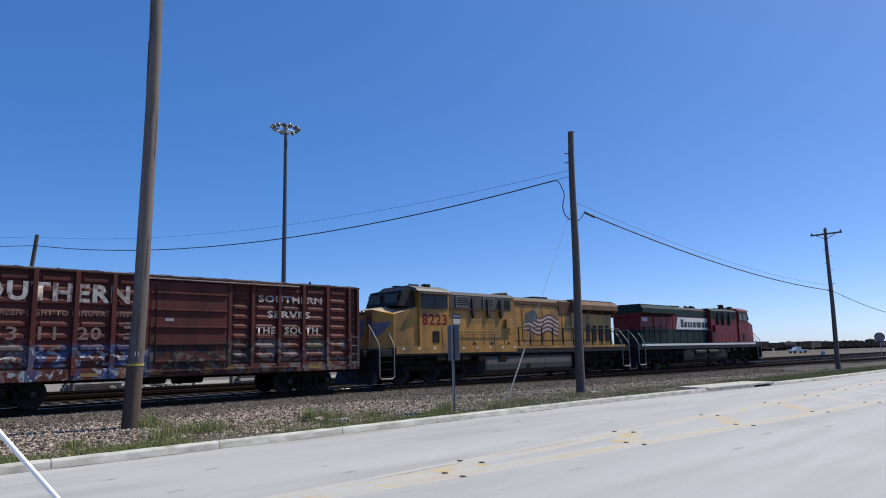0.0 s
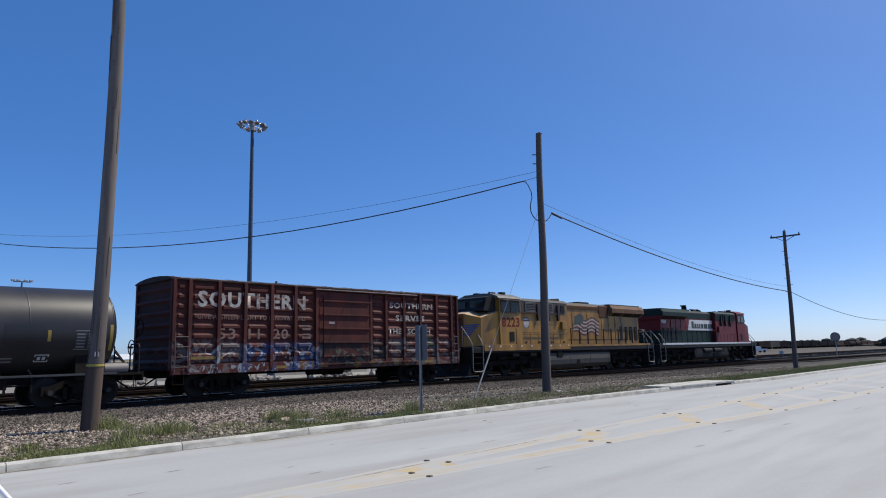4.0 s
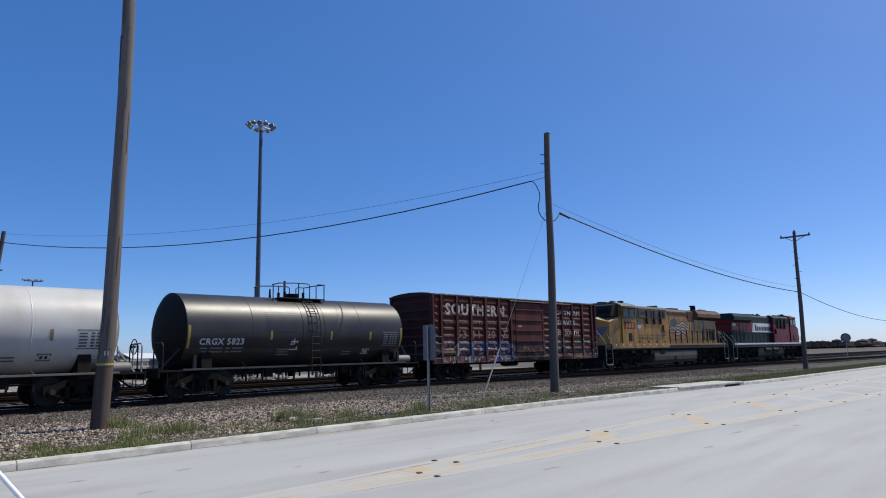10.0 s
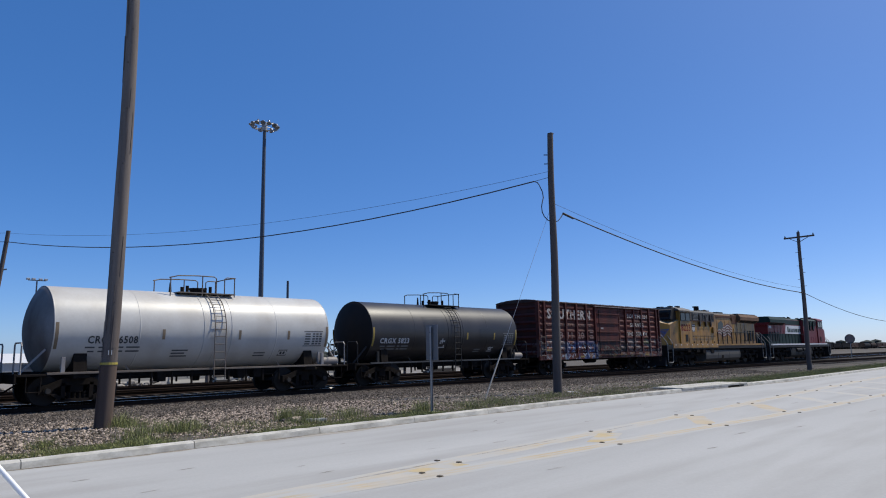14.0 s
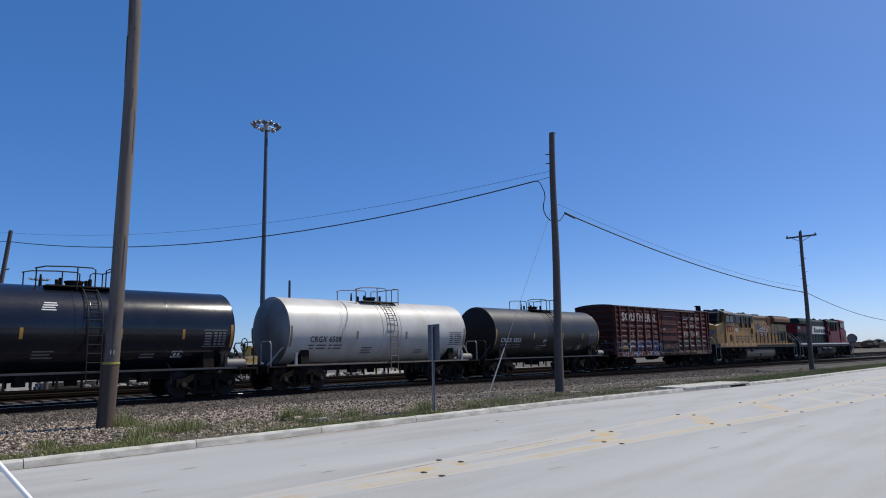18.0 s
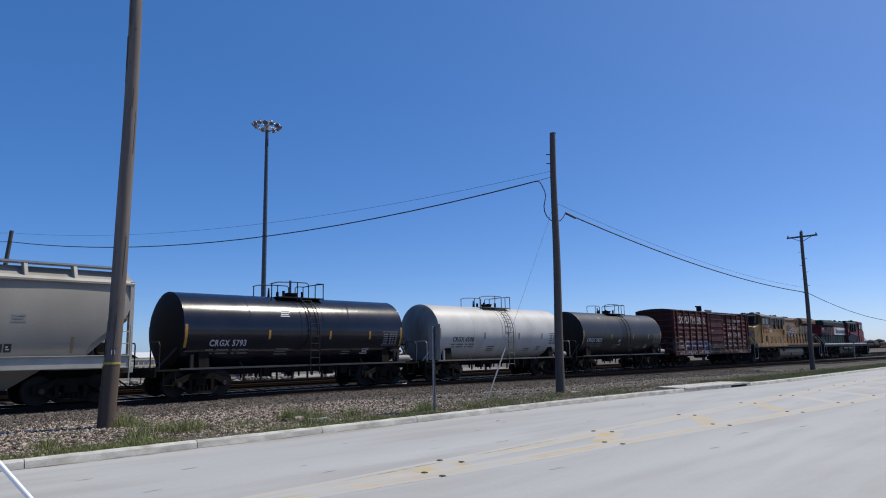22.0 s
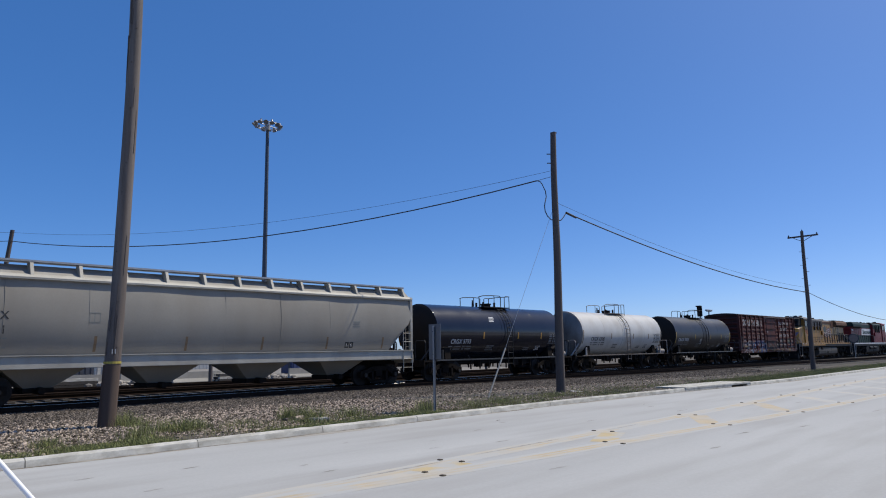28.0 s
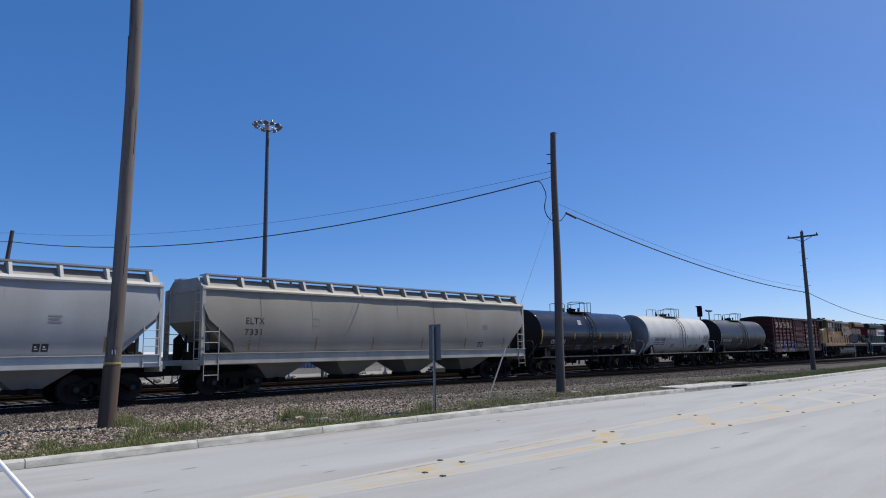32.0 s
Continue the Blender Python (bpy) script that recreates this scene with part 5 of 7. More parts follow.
# -- covered hoppers
def build_hopper(label, side_mat, chord_mat, text, start):
    car = thing("hopper_car", pose(0, TRACK_Y, 0), label, "hopper car", "covered hoppers")
    L = 9.5
    sec = [(-1.37, 1.46), (-1.51, 1.9), (-1.585, 2.35), (-1.60, 2.75), (-1.575, 3.2), (-1.525, 3.55), (-1.46, 3.85)]
    def dent(x, z, s):
        return 0.010 * math.sin(x * 1.9) * (1 if 1.6 < z < 3.6 else 0) + 0.018 * noise.noise((x * 0.5, z, s * 3 + start))

    bm = bm_new()
    # each long side: the foot is shorter than the top, cut away over the trucks
    cuts = [(-L + 1.42), (-L + 1.25), (-L + 0.72), (-L + 0.22), (-L + 0.03), (-L + 0.02), (-L + 0.02)]
    N = 30
    for s in (1, -1):
        cols = []
        for i in range(N + 1):
            t = i / N
            col = []
            for (y, z), c in zip(sec, cuts):
                x = c + (-2 * c) * t
                bulge = dent(x, z, s)
                col.append(bm.verts.new((x, -s * (y - bulge), z)))
            cols.append(col)
        for a, b in zip(cols, cols[1:]):
            for k in range(len(sec) - 1):
                bm.faces.new((a[k], b[k], b[k + 1], a[k + 1]))
    part("side_sheet", bm, side_mat, car, smooth=True)
    # seams between sheets
    for s in (-1, 1):
        for k in range(1, 8):
            x = -L + 2 * L * k / 8
            part("seam", pipe(bm_new(), [(x, s * (-y - 0.003), z) for y, z in sec], 0.006, 5), side_mat, car)
    # slope sheets at the ends and inner bays
    for s in (-1, 1):
        bm = bm_new()
        prism(bm, [(s * (L - 0.05), 3.95), (s * (L - 0.05), 2.72), (s * (L - 1.45), 1.42), (s * 6.9, 1.42), (s * 6.9, 3.95)], "y", -1.36, 1.36)
        part("slope_sheet", bm, side_mat, car)
    # roof, chords, hatch trough and running boards
    part("roof", prism(bm_new(), [(-1.52, 3.84), (-1.42, 3.97), (-1.0, 4.33), (1.0, 4.33), (1.42, 3.97), (1.52, 3.84)], "x", -L + 0.02, L - 0.02), mat("hopper_roof", (0.30, 0.285, 0.26), 0.75, var=0.2, scale=1.5, dirt=(0.174, 0.139, 0.104), dirt_amount=0.5), car, "dusty tan roof")
    for s in (-1, 1):
        part("top_chord", prism(bm_new(), [(s * 1.36, 4.03), (s * 1.52, 3.98), (s * 1.58, 3.91), (s * 1.575, 3.85), (s * 1.44, 3.82)], "x", -L - 0.02, L + 0.02), chord_mat, car)
        part("side_sill", box(bm_new(), -L + 0.02, L - 0.02, min(s * 1.44, s * 1.60), max(s * 1.44, s * 1.60), 1.12, 1.51, 0.02), chord_mat, car)
        part("sill_lip", box(bm_new(), -L + 0.02, L - 0.02, min(s * 1.5, s * 1.66), max(s * 1.5, s * 1.62), 1.51, 1.54), chord_mat, car)
        part("running_board", box(bm_new(), -L + 0.2, L - 0.28, min(s * 0.78, s * 1.28), max(s * 0.78, s * 1.28), 4.42, 4.46), M_STEEL, car)
        part("board_edge", box(bm_new(), -L + 0.2, L - 0.28, min(s * 1.27, s * 1.32), max(s * 1.27, s * 1.32), 4.41, 4.47), M_STEEL, car)
        for k in range(14):
            x = -L + 0.25 + (2 * L - 0.62) * k / 13
            part("board_bracket", prism(bm_new(), [(s * 1.46, 3.93), (s * 1.50, 3.98), (s * 1.30, 4.42), (s * 1.02, 4.42), (s * 1.02, 4.31)], "x", x - 0.05, x + 0.05), chord_mat, car)
    part("hatch_trough", box(bm_new(), -L + 0.6, L - 0.6, -0.45, 0.45, 4.32, 4.36, 0.01), chord_mat, car)
    # discharge bays
    for k in range(4):
        x = (-1.5 + k) * 3.86
        bm = bm_new()
        top = [(-1.6, -1.35), (1.6, -1.35), (1.6, 1.35), (-1.6, 1.35)]
        bot = [(-0.38, -0.5), (0.38, -0.5), (0.38, 0.5), (-0.38, 0.5)]
        a = [bm.verts.new((x + u, v, 1.42)) for u, v in top]
        b = [bm.verts.new((x + u, v, 0.5)) for u, v in bot]
        for i in range(4):
            bm.faces.new((a[i], a[(i + 1) % 4], b[(i + 1) % 4], b[i]))
        bm.faces.new(b)
        bay = part("discharge_bay", bm, side_mat, car)
        part("gate", box(bm_new(), x - 0.45, x + 0.45, -0.58, 0.58, 0.36, 0.52, 0.02), M_UNDER, bay)
        part("gate_pipe", rod(bm_new(), (x, -0.95, 0.44), (x, 0.95, 0.44), 0.11), M_UNDER, bay)
    for e in (-1, 1):
        part("stub_sill", box(bm_new(), min(e * 6.9, e * 10.0), max(e * 6.9, e * 10.0), -0.28, 0.28, 0.74, 1.1, 0.02), M_UNDER, car)
    for s in (-1, 1):
        part("shear_plate", box(bm_new(), min(s * 7.2, s * (L + 0.1)), max(s * 7.2, s * (L + 0.1)), -1.5, 1.5, 1.1, 1.16), side_mat, car)
        for sy in (-1, 1):
            part("corner_post", box(bm_new(), min(s * (L - 0.1), s * (L + 0.04)), max(s * (L - 0.1), s * (L + 0.04)), min(sy * 1.42, sy * 1.56), max(sy * 1.42, sy * 1.56), 1.1, 3.98, 0.01), chord_mat, car)
            x0, x1 = sorted((s * (L - 0.62), s * (L - 0.06)))
            part("ladder", ladder(bm_new(), x0, x1, sy * 1.62, 0.55 if text else 1.12, 2.5, 5), chord_mat, car)
            part("end_ladder", end_ladder_bm(s * (L + 0.05), sy), chord_mat, car)
            for xx in (L - 1.0, L - 0.55):
                part("inner_post", box(bm_new(), s * xx - 0.05, s * xx + 0.05, sy * 0.9 - 0.05, sy * 0.9 + 0.05, 1.14, 2.6), M_DSTEEL, car)
        part("end_sill", box(bm_new(), min(s * L, s * (L + 0.12)), max(s * L, s * (L + 0.12)), -1.5, 1.5, 0.95, 1.3, 0.02), chord_mat, car)
        freight_truck(car, s * 7.9)
        coupler(car, s * 10.2, s)
    for s in (-1, 1):
        g = part("brake_stand", box(bm_new(), s * 9.05 - 0.28, s * 9.05 + 0.28, -0.55, 0.35, 1.16, 1.62, 0.03), M_UNDER, car)
        part("valve", box(bm_new(), s * 9.0 - 0.18, s * 9.0 + 0.18, -0.3, 0.2, 1.62, 1.98, 0.04), M_UNDER, g)
        part("bolster_web", prism(bm_new(), [(s * 7.75, 1.16), (s * 8.75, 1.16), (s * 8.35, 1.75), (s * 8.1, 1.85)], "y", -1.3, 1.3), mat("web_rust", (0.055, 0.038, 0.028), 0.8, var=0.3, spec=0.2), car)
        part("brace_plate", prism(bm_new(), [(s * 9.42, 1.16), (s * 9.42, 2.1), (s * 9.2, 2.3), (s * 8.95, 1.9), (s * 9.2, 1.16)], "y", 0.85, 0.95), M_UNDER, car)
    part("brake_cylinder", rod(bm_new(), (-9.2, -0.9, 1.45), (-8.4, -0.9, 1.45), 0.2, seg=14), M_UNDER, car, smooth=True)
    part("air_tank", rod(bm_new(), (-8.9, 0.5, 1.5), (-7.9, 0.5, 1.5), 0.22, seg=14), M_UNDER, car, smooth=True)
    part("air_tank", rod(bm_new(), (8.3, -0.6, 1.45), (9.2, -0.6, 1.45), 0.2, seg=14), M_UNDER, car, smooth=True)
    ink = mat("ink_black", (0.0255, 0.0255, 0.0255), 0.6, var=0.2)
    grey = mat("ink_faint", (0.204, 0.204, 0.187), 0.7, var=0.1)
    rust = mat("reflector_old", (0.196, 0.128, 0.0723), 0.7, var=0.3)
    yy = -1.585 - 0.035

    def hug(ob):
        """Lays flat writing onto the curved side."""
        for v in ob.data.vertices:
            for (ya, za), (yb, zb) in zip(sec, sec[1:]):
                if za <= v.co.z <= zb:
                    a, b = ya - dent(v.co.x, za, -1), yb - dent(v.co.x, zb, -1)
                    v.co.y = a + (b - a) * (v.co.z - za) / (zb - za) - 0.008
    for k in range(6):
        x = -L + 1.9 + 3.05 * k
        hug(bars([(0, 0.125 * q, 0.09, 0.125) for q in range(4)], x, 1.62, -1, yy, rust, car, "reflector"))
    if text:
        hug(letters(text[0], 0.34, -7.39, 2.62, -1, yy, ink, car, 0.80))
        hug(letters(text[1], 0.34, -7.42, 2.19, -1, yy, ink, car, 0.72))
        hug(bars([(0, 0, 0.4, 0.04), (0.1, -0.14, 0.5, 0.04), (0.5, 0, 0.3, 0.04), (0.0, -0.28, 0.3, 0.04), (0.4, -0.28, 0.4, 0.04)], -7.79, 2.03, -1, yy, grey, car))
    for q in (0.0, 0.24):
        hug(bars([(q, 0, 0.2, 0.25)], 5.6, 1.66, -1, yy, ink, car, "placard"))
        hug(bars([(q + 0.05, 0.07, 0.1, 0.03), (q + 0.05, 0.13, 0.06, 0.05)], 5.6, 1.66, -1, yy, M_WHITE, car, "placard_mark"))
    hug(bars([(0, 0, 0.35, 0.03), (0, 0.3, 0.35, 0.03), (0, 0, 0.03, 0.33), (0.32, 0, 0.03, 0.33), (0.15, 0, 0.03, 0.33)], -4.75, 2.55, -1, yy, grey, car, "stencil"))
    hug(bars([(0, 0, 0.4, 0.05), (0, 0.1, 0.34, 0.05), (0, 0.2, 0.4, 0.05)], 5.95, 2.55, -1, yy, grey, car, "stencil"))
    CARS.append((car, start, 0))


def end_ladder_bm(x, sy):
    bm = bm_new()
    for y in (sy * 1.05, sy * 1.45):
        rod(bm, (x, y, 1.1), (x, y, 4.0), 0.018, seg=6)
    for k in range(8):
        z = 1.35 + 0.34 * k
        rod(bm, (x, sy * 1.05, z), (x, sy * 1.45, z), 0.014, seg=6)
    return bm


# -- locomotives: the nose points to -x
def loco_truck(car, x, sense):
    t = new("truck")
    t.parent = car
    t.matrix_basis = pose(x, 0, 0)
    for s in (-1, 1):
        bm = bm_new()
        lo, hi = sorted((s * 0.98, s * 1.16))
        prism(bm, [(-2.35, 0.42), (-2.35, 0.72), (-1.7, 0.86), (-0.4, 0.86), (0.4, 0.86), (1.7, 0.86), (2.35, 0.72), (2.35, 0.42), (2.1, 0.38), (1.6, 0.62), (0.5, 0.62), (0.3, 0.36), (-0.3, 0.36), (-0.5, 0.62), (-1.6, 0.62), (-2.1, 0.38)], "y", lo, hi)
        part("side_frame", bm, M_UNDER, t)
        for dx in (-1.9, 0.0, 1.9):
            part("journal_box", box(bm_new(), dx - 0.2, dx + 0.2, min(s * 1.05, s * 1.26), max(s * 1.05, s * 1.26), 0.36, 0.76, 0.05), M_UNDER, t)
        for dx in (-0.95, 0.95):
            for q in (-0.2, 0.2):
                bm = bm_new()
                rod(bm, (dx + q, s * 1.08, 0.64), (dx + q, s * 1.08, 0.96), 0.06, seg=8)
                for k in range(5):
                    rod(bm, (dx + q, s * 1.08, 0.66 + 0.06 * k), (dx + q, s * 1.08, 0.70 + 0.06 * k), 0.11, seg=10)
                part("spring", bm, M_UNDER, t)
            part("brake_cylinder", rod(bm_new(), (dx - 0.3, s * 1.28, 0.98), (dx + 0.3, s * 1.28, 0.98), 0.11), M_UNDER, t)
    part("transom", box(bm_new(), -2.2, 2.2, -0.95, 0.95, 0.55, 0.9, 0.04), M_UNDER, t)
    for dx in (-1.35, 0.55, 1.3):
        part("motor", box(bm_new(), dx - 0.38, dx + 0.38, -0.6, 0.6, 0.2, 0.72, 0.1), M_UNDER, t)
    for s in (-1, 1):
        for dx in (-1.9, 0.0, 1.9):
            part("axle_cap", rod(bm_new(), (dx, s * 1.24, 0.53), (dx, s * 1.29, 0.53), 0.13, seg=12), M_UNDER, t)
        part("sand_pipe", pipe(bm_new(), [(-2.55, s * 1.0, 1.1), (-2.6, s * 0.95, 0.6), (-2.5, s * 0.78, 0.12)], 0.02, 6), M_UNDER, t)
    for dx in (-1.9, 0.0, 1.9):
        w = share("wheelset", ME_LOCOWHEEL, t, pose(dx, 0, LOCO_R))
        ROLLING.append((w, dx, LOCO_R, sense))


def build_loco(label, paint, start, heading, number=None):
    """paint: body, hood, hood_top, cab, cab_roof, nose, sill, stripe, rail, skirt, tank materials by name."""
    P = paint
    car = thing("locomotive", pose(0, TRACK_Y, 0), label, "locomotive", "locomotives")
    near = -1 if heading == 0 else 1           # the side that faces the road
    part("frame", box(bm_new(), -10.45, 10.45, -1.5, 1.5, 1.30, 1.62, 0.03), P["sill"], car)
    for s in (-1, 1):
        part("sill_stripe", box(bm_new(), -9.3, 9.9, min(s * 1.5, s * 1.515), max(s * 1.5, s * 1.515), 1.56, 1.70), P["stripe"], car)
    part("underframe", box(bm_new(), -9.4, 9.4, -1.15, 1.15, 0.92, 1.30, 0.04), M_UNDER, car)
    part("pipe_run", pipe(bm_new(), [(-9.2, -1.42, 1.22), (-4, -1.42, 1.22), (4.2, -1.42, 1.2), (9.2, -1.42, 1.2)], 0.035), M_UNDER, car)
    part("walkway", box(bm_new(), -9.6, 10.4, -1.5, 1.5, 1.62, 1.68), P["sill"], car)
    # fuel tank
    part("fuel_tank", prism(bm_new(), [(-1.40, 1.25), (-1.46, 0.78), (-1.43, 0.50), (-1.15, 0.27), (1.15, 0.27), (1.43, 0.50), (1.46, 0.78), (1.40, 1.25)], "x", -3.45, 4.0), P["tank"], car)
    for x in (-3.3, -0.9, 1.5, 3.85):
        part("tank_weld", prism(bm_new(), [(-1.41, 1.25), (-1.472, 0.78), (-1.44, 0.50), (-1.15, 0.26), (1.15, 0.26), (1.44, 0.50), (1.472, 0.78), (1.41, 1.25)], "x", x - 0.03, x + 0.03), P["tank"], car)
    for s in (-1, 1):
        part("tank_gauge", box(bm_new(), -0.15, 0.15, min(s * 1.3, s * 1.47), max(s * 1.3, s * 1.47), 0.5, 0.75), M_UNDER, car)
        part("air_tank", rod(bm_new(), (3.95, s * 1.15, 1.05), (5.2, s * 1.15, 1.05), 0.2, seg=14), M_UNDER, car, smooth=True)
        if P.get("side_tanks"):
            for x in (-1.7, 0.5):
                part("air_tank", rod(bm_new(), (x, s * 1.4, 1.02), (x + 1.7, s * 1.4, 1.02), 0.2, seg=14), P["tank"], car, smooth=True)
            part("tank_box", box(bm_new(), 2.6, 3.7, min(s * 1.1, s * 1.46), max(s * 1.1, s * 1.46), 0.8, 1.26, 0.02), P["tank"], car)
            part("tank_box", box(bm_new(), -3.2, -1.9, min(s * 1.1, s * 1.46), max(s * 1.1, s * 1.46), 0.6, 1.26, 0.02), P["tank"], car)
    # nose: tapered and sloping
    bm = bm_new()
    pts = [(-9.45, -1.3, 1.66), (-9.45, 1.3, 1.66), (-10.25, 0.75, 1.66), (-10.25, -0.75, 1.66),
           (-9.4, -1.3, 3.20), (-9.4, 1.3, 3.20), (-10.15, 0.7, 3.42), (-10.15, -0.7, 3.42), (-7.95, -1.42, 3.58), (-7.95, 1.42, 3.58), (-7.95, -1.42, 1.66), (-7.95, 1.42, 1.66), (-8.3, 0.0, 3.75)]
    v = [bm.verts.new(p) for p in pts]
    for f in ((3, 2, 6, 7), (0, 3, 7, 4), (2, 1, 5, 6), (10, 0, 4, 8), (1, 11, 9, 5), (7, 6, 12), (4, 7, 12), (6, 5, 12), (4, 12, 8), (5, 9, 12), (8, 12, 9)):
        bm.faces.new([v[i] for i in f])
    nose = part("nose", bm, P["nose"], car)
    # upper nose faces doubled in a paler tone that stands for sunlight
    if P.get("nose_top"):
        bm = bm_new()
        v = [bm.verts.new((p[0], p[1] * 0.985, p[2] + 0.006)) for p in pts]
        for f in ((7, 6, 12), (4, 7, 12), (6, 5, 12), (4, 12, 8), (5, 9, 12), (8, 12, 9)):
            bm.faces.new([v[i] for i in f])
        bmesh.ops.delete(bm, geom=[q for q in bm.verts if not q.link_faces], context="VERTS")
        part("nose_top", bm, P["nose_top"], nose, "pale top of the nose, sunlight put into its colour")
    part("nose_door", box(bm_new(), -10.30, -10.22, -0.36, 0.36, 1.75, 3.2, 0.02), P["nose"], nose)
    for s in (-1, 1):
        part("marker_light", rod(bm_new(), (-10.24, -0.5, 2.95 + 0.16 * s), (-10.15, -0.5, 2.95 + 0.16 * s), 0.07), mat("marker_red", (0.20, 0.03, 0.025), 0.3, var=0.1, bump=0), nose)
        part("headlight", rod(bm_new(), (-10.30, s * 0.12, 3.32), (-10.15, s * 0.12, 3.32), 0.09), M_DSTEEL, nose)
    if P.get("emblem"):
        bm = bm_new()
        for k in range(6):
            prism(bm, [(-0.1, 2.55 + 0.07 * k), (-0.62, 2.62 + 0.07 * k), (-0.66, 2.67 + 0.07 * k), (-0.1, 2.60 + 0.07 * k)], "x", -10.275, -10.27)
            prism(bm, [(0.1, 2.55 + 0.07 * k), (0.62, 2.62 + 0.07 * k), (0.66, 2.67 + 0.07 * k), (0.1, 2.60 + 0.07 * k)], "x", -10.275, -10.27)
        box(bm, -10.31, -10.30, -0.22, 0.22, 2.2, 2.95)
        part("emblem", bm, P["emblem"], nose, "blue winged emblem")
        for s in (-1, 1):
            bm = bm_new()
            for k in range(6):
                t0, t1 = 0.02, 0.95 - 0.1 * (5 - k)
                a = Vector((-10.25, s * 0.75, 2.22 + 0.105 * k)).lerp(Vector((-9.45, s * 1.3, 2.22 + 0.105 * k)), t0)
                b = Vector((-10.25, s * 0.75, 2.27 + 0.105 * k)).lerp(Vector((-9.45, s * 1.3, 2.27 + 0.105 * k)), t1)
                n = Vector((-0.565, s * 0.82, 0)) * 0.02
                q = [bm.verts.new(p) for p in (a + n, b + n, b + n + Vector((0, 0, 0.07)), a + n + Vector((0, 0, 0.06)))]
                bm.faces.new(q)
            part("emblem_wing", bm, P["emblem"], nose, "blue winged emblem")
    # cab with sloped windscreens
    bm = bm_new()
    prism(bm, [(-8.0, 1.66), (-8.0, 3.55), (-8.0, 4.30), (-6.05, 4.42), (-6.05, 1.66)], "y", -1.5, 1.5)
    cab = part("cab", bm, P["cab"], car)
    part("cab_roof", prism(bm_new(), [(-1.56, 4.32), (-1.45, 4.44), (-0.9, 4.62), (0.9, 4.62), (1.45, 4.44), (1.56, 4.32)], "x", -8.15, -6.0), P["cab_roof"], car)
    bm = bm_new()
    prism(bm, [(-8.0, 3.55), (-9.05, 3.62), (-8.75, 4.36), (-8.0, 4.52)], "y", -1.2, 1.2)
    part("windscreen_hood", bm, P["screen"], cab)
    for s in (-1, 1):
        part("windscreen", box(bm_new(), -8.98, -8.86, s * 0.62 - 0.45, s * 0.62 + 0.45, 3.7, 4.2, 0.01), M_GLASS, cab, at=None)
        y = s * 1.5
        for x0, x1 in ((-7.85, -7.05), (-6.95, -6.2)):
            w = part("cab_window", box(bm_new(), x0, x1, min(y, y + s * 0.02), max(y, y + s * 0.02), 3.55, 4.12), M_GLASS, cab)
            part("window_frame", frame_bm(x0, x1, 3.55, 4.12, y, s), P["trim"], w)
        part("cab_door", box(bm_new(), -6.55, -6.0, min(y, y + s * 0.02), max(y, y + s * 0.02), 1.75, 2.66, 0.01), P["cab"], cab)
        part("louvre", box(bm_new(), -7.15, -6.75, min(y, y + s * 0.03), max(y, y + s * 0.03), 1.9, 2.45), M_BLACK, cab)
    for k, (x, y) in enumerate(((-7.9, 0.2), (-7.4, -0.5), (-6.9, 0.5), (-6.5, -0.2), (-7.0, -0.9))):
        part("antenna", box(bm_new(), x - 0.18, x + 0.18, y - 0.15, y + 0.15, 4.6, 4.70 + 0.03 * (k % 3), 0.02), M_BLACK, car)
    for k in range(7):
        part("antenna_wire", rod(bm_new(), (-8.0 + 0.3 * k, -0.8 + 0.22 * k, 4.55), (-8.0 + 0.3 * k, -0.8 + 0.22 * k, 4.72 + 0.03 * (k % 2)), 0.03, seg=6), M_BLACK, car)
    # auxiliary cabin behind the cab, then the engine hood
    aux = part("equipment_cabin", box(bm_new(), -6.02, -1.0, -1.42, 1.42, 1.66, 4.26, 0.05), P["body"], car)
    part("cabin_roof", prism(bm_new(), [(-1.46, 4.24), (-1.2, 4.42), (1.2, 4.42), (1.46, 4.24)], "x", -6.0, -0.98), P["hood_top"], car)
    for s in (-1, 1):
        y = s * 1.455
        for x0, x1 in ((-5.5, -4.6), (-3.5, -2.75)):
            g = part("grille", box(bm_new(), x0, x1, min(y, y + s * 0.02), max(y, y + s * 0.02), 3.68, 4.14), M_BLACK, aux)
            for k in range(5):
                part("slat", box(bm_new(), x0, x1, min(y + s * 0.02, y + s * 0.045), max(y + s * 0.02, y + s * 0.045), 3.70 + 0.095 * k, 3.735 + 0.095 * k), P["slat"], g)
            part("grille_frame", frame_bm(x0, x1, 3.68, 4.14, y, s), P["slat"], g)
        part("access_panel", box(bm_new(), -1.8, -1.4, min(y, y + s * 0.02), max(y, y + s * 0.02), 3.7, 4.1), M_BLACK, aux)
        if P.get("ledge"):
            part("ledge", box(bm_new(), -6.0, -1.9, min(s * 1.43, s * 1.53), max(s * 1.43, s * 1.53), 3.52, 3.60), P["ledge"], aux)
        for x in (-4.35, -3.2, -2.2):
            part("cover_strap", prism(bm_new(), [(x - 0.08, 4.1), (x + 0.1, 4.1), (x + 0.14, 3.3), (x + 0.02, 3.12), (x - 0.06, 3.3)], "y", min(s * 1.43, s * 1.56), max(s * 1.43, s * 1.56)), P["strap"], aux)
        y = s * 1.42
        part("seam_rail", box(bm_new(), -6.0, -1.0, min(y, y + s * 0.025), max(y, y + s * 0.025), 2.42, 2.46), P["body"], aux)
        for k in range(6):
            x = -5.9 + 0.8 * k
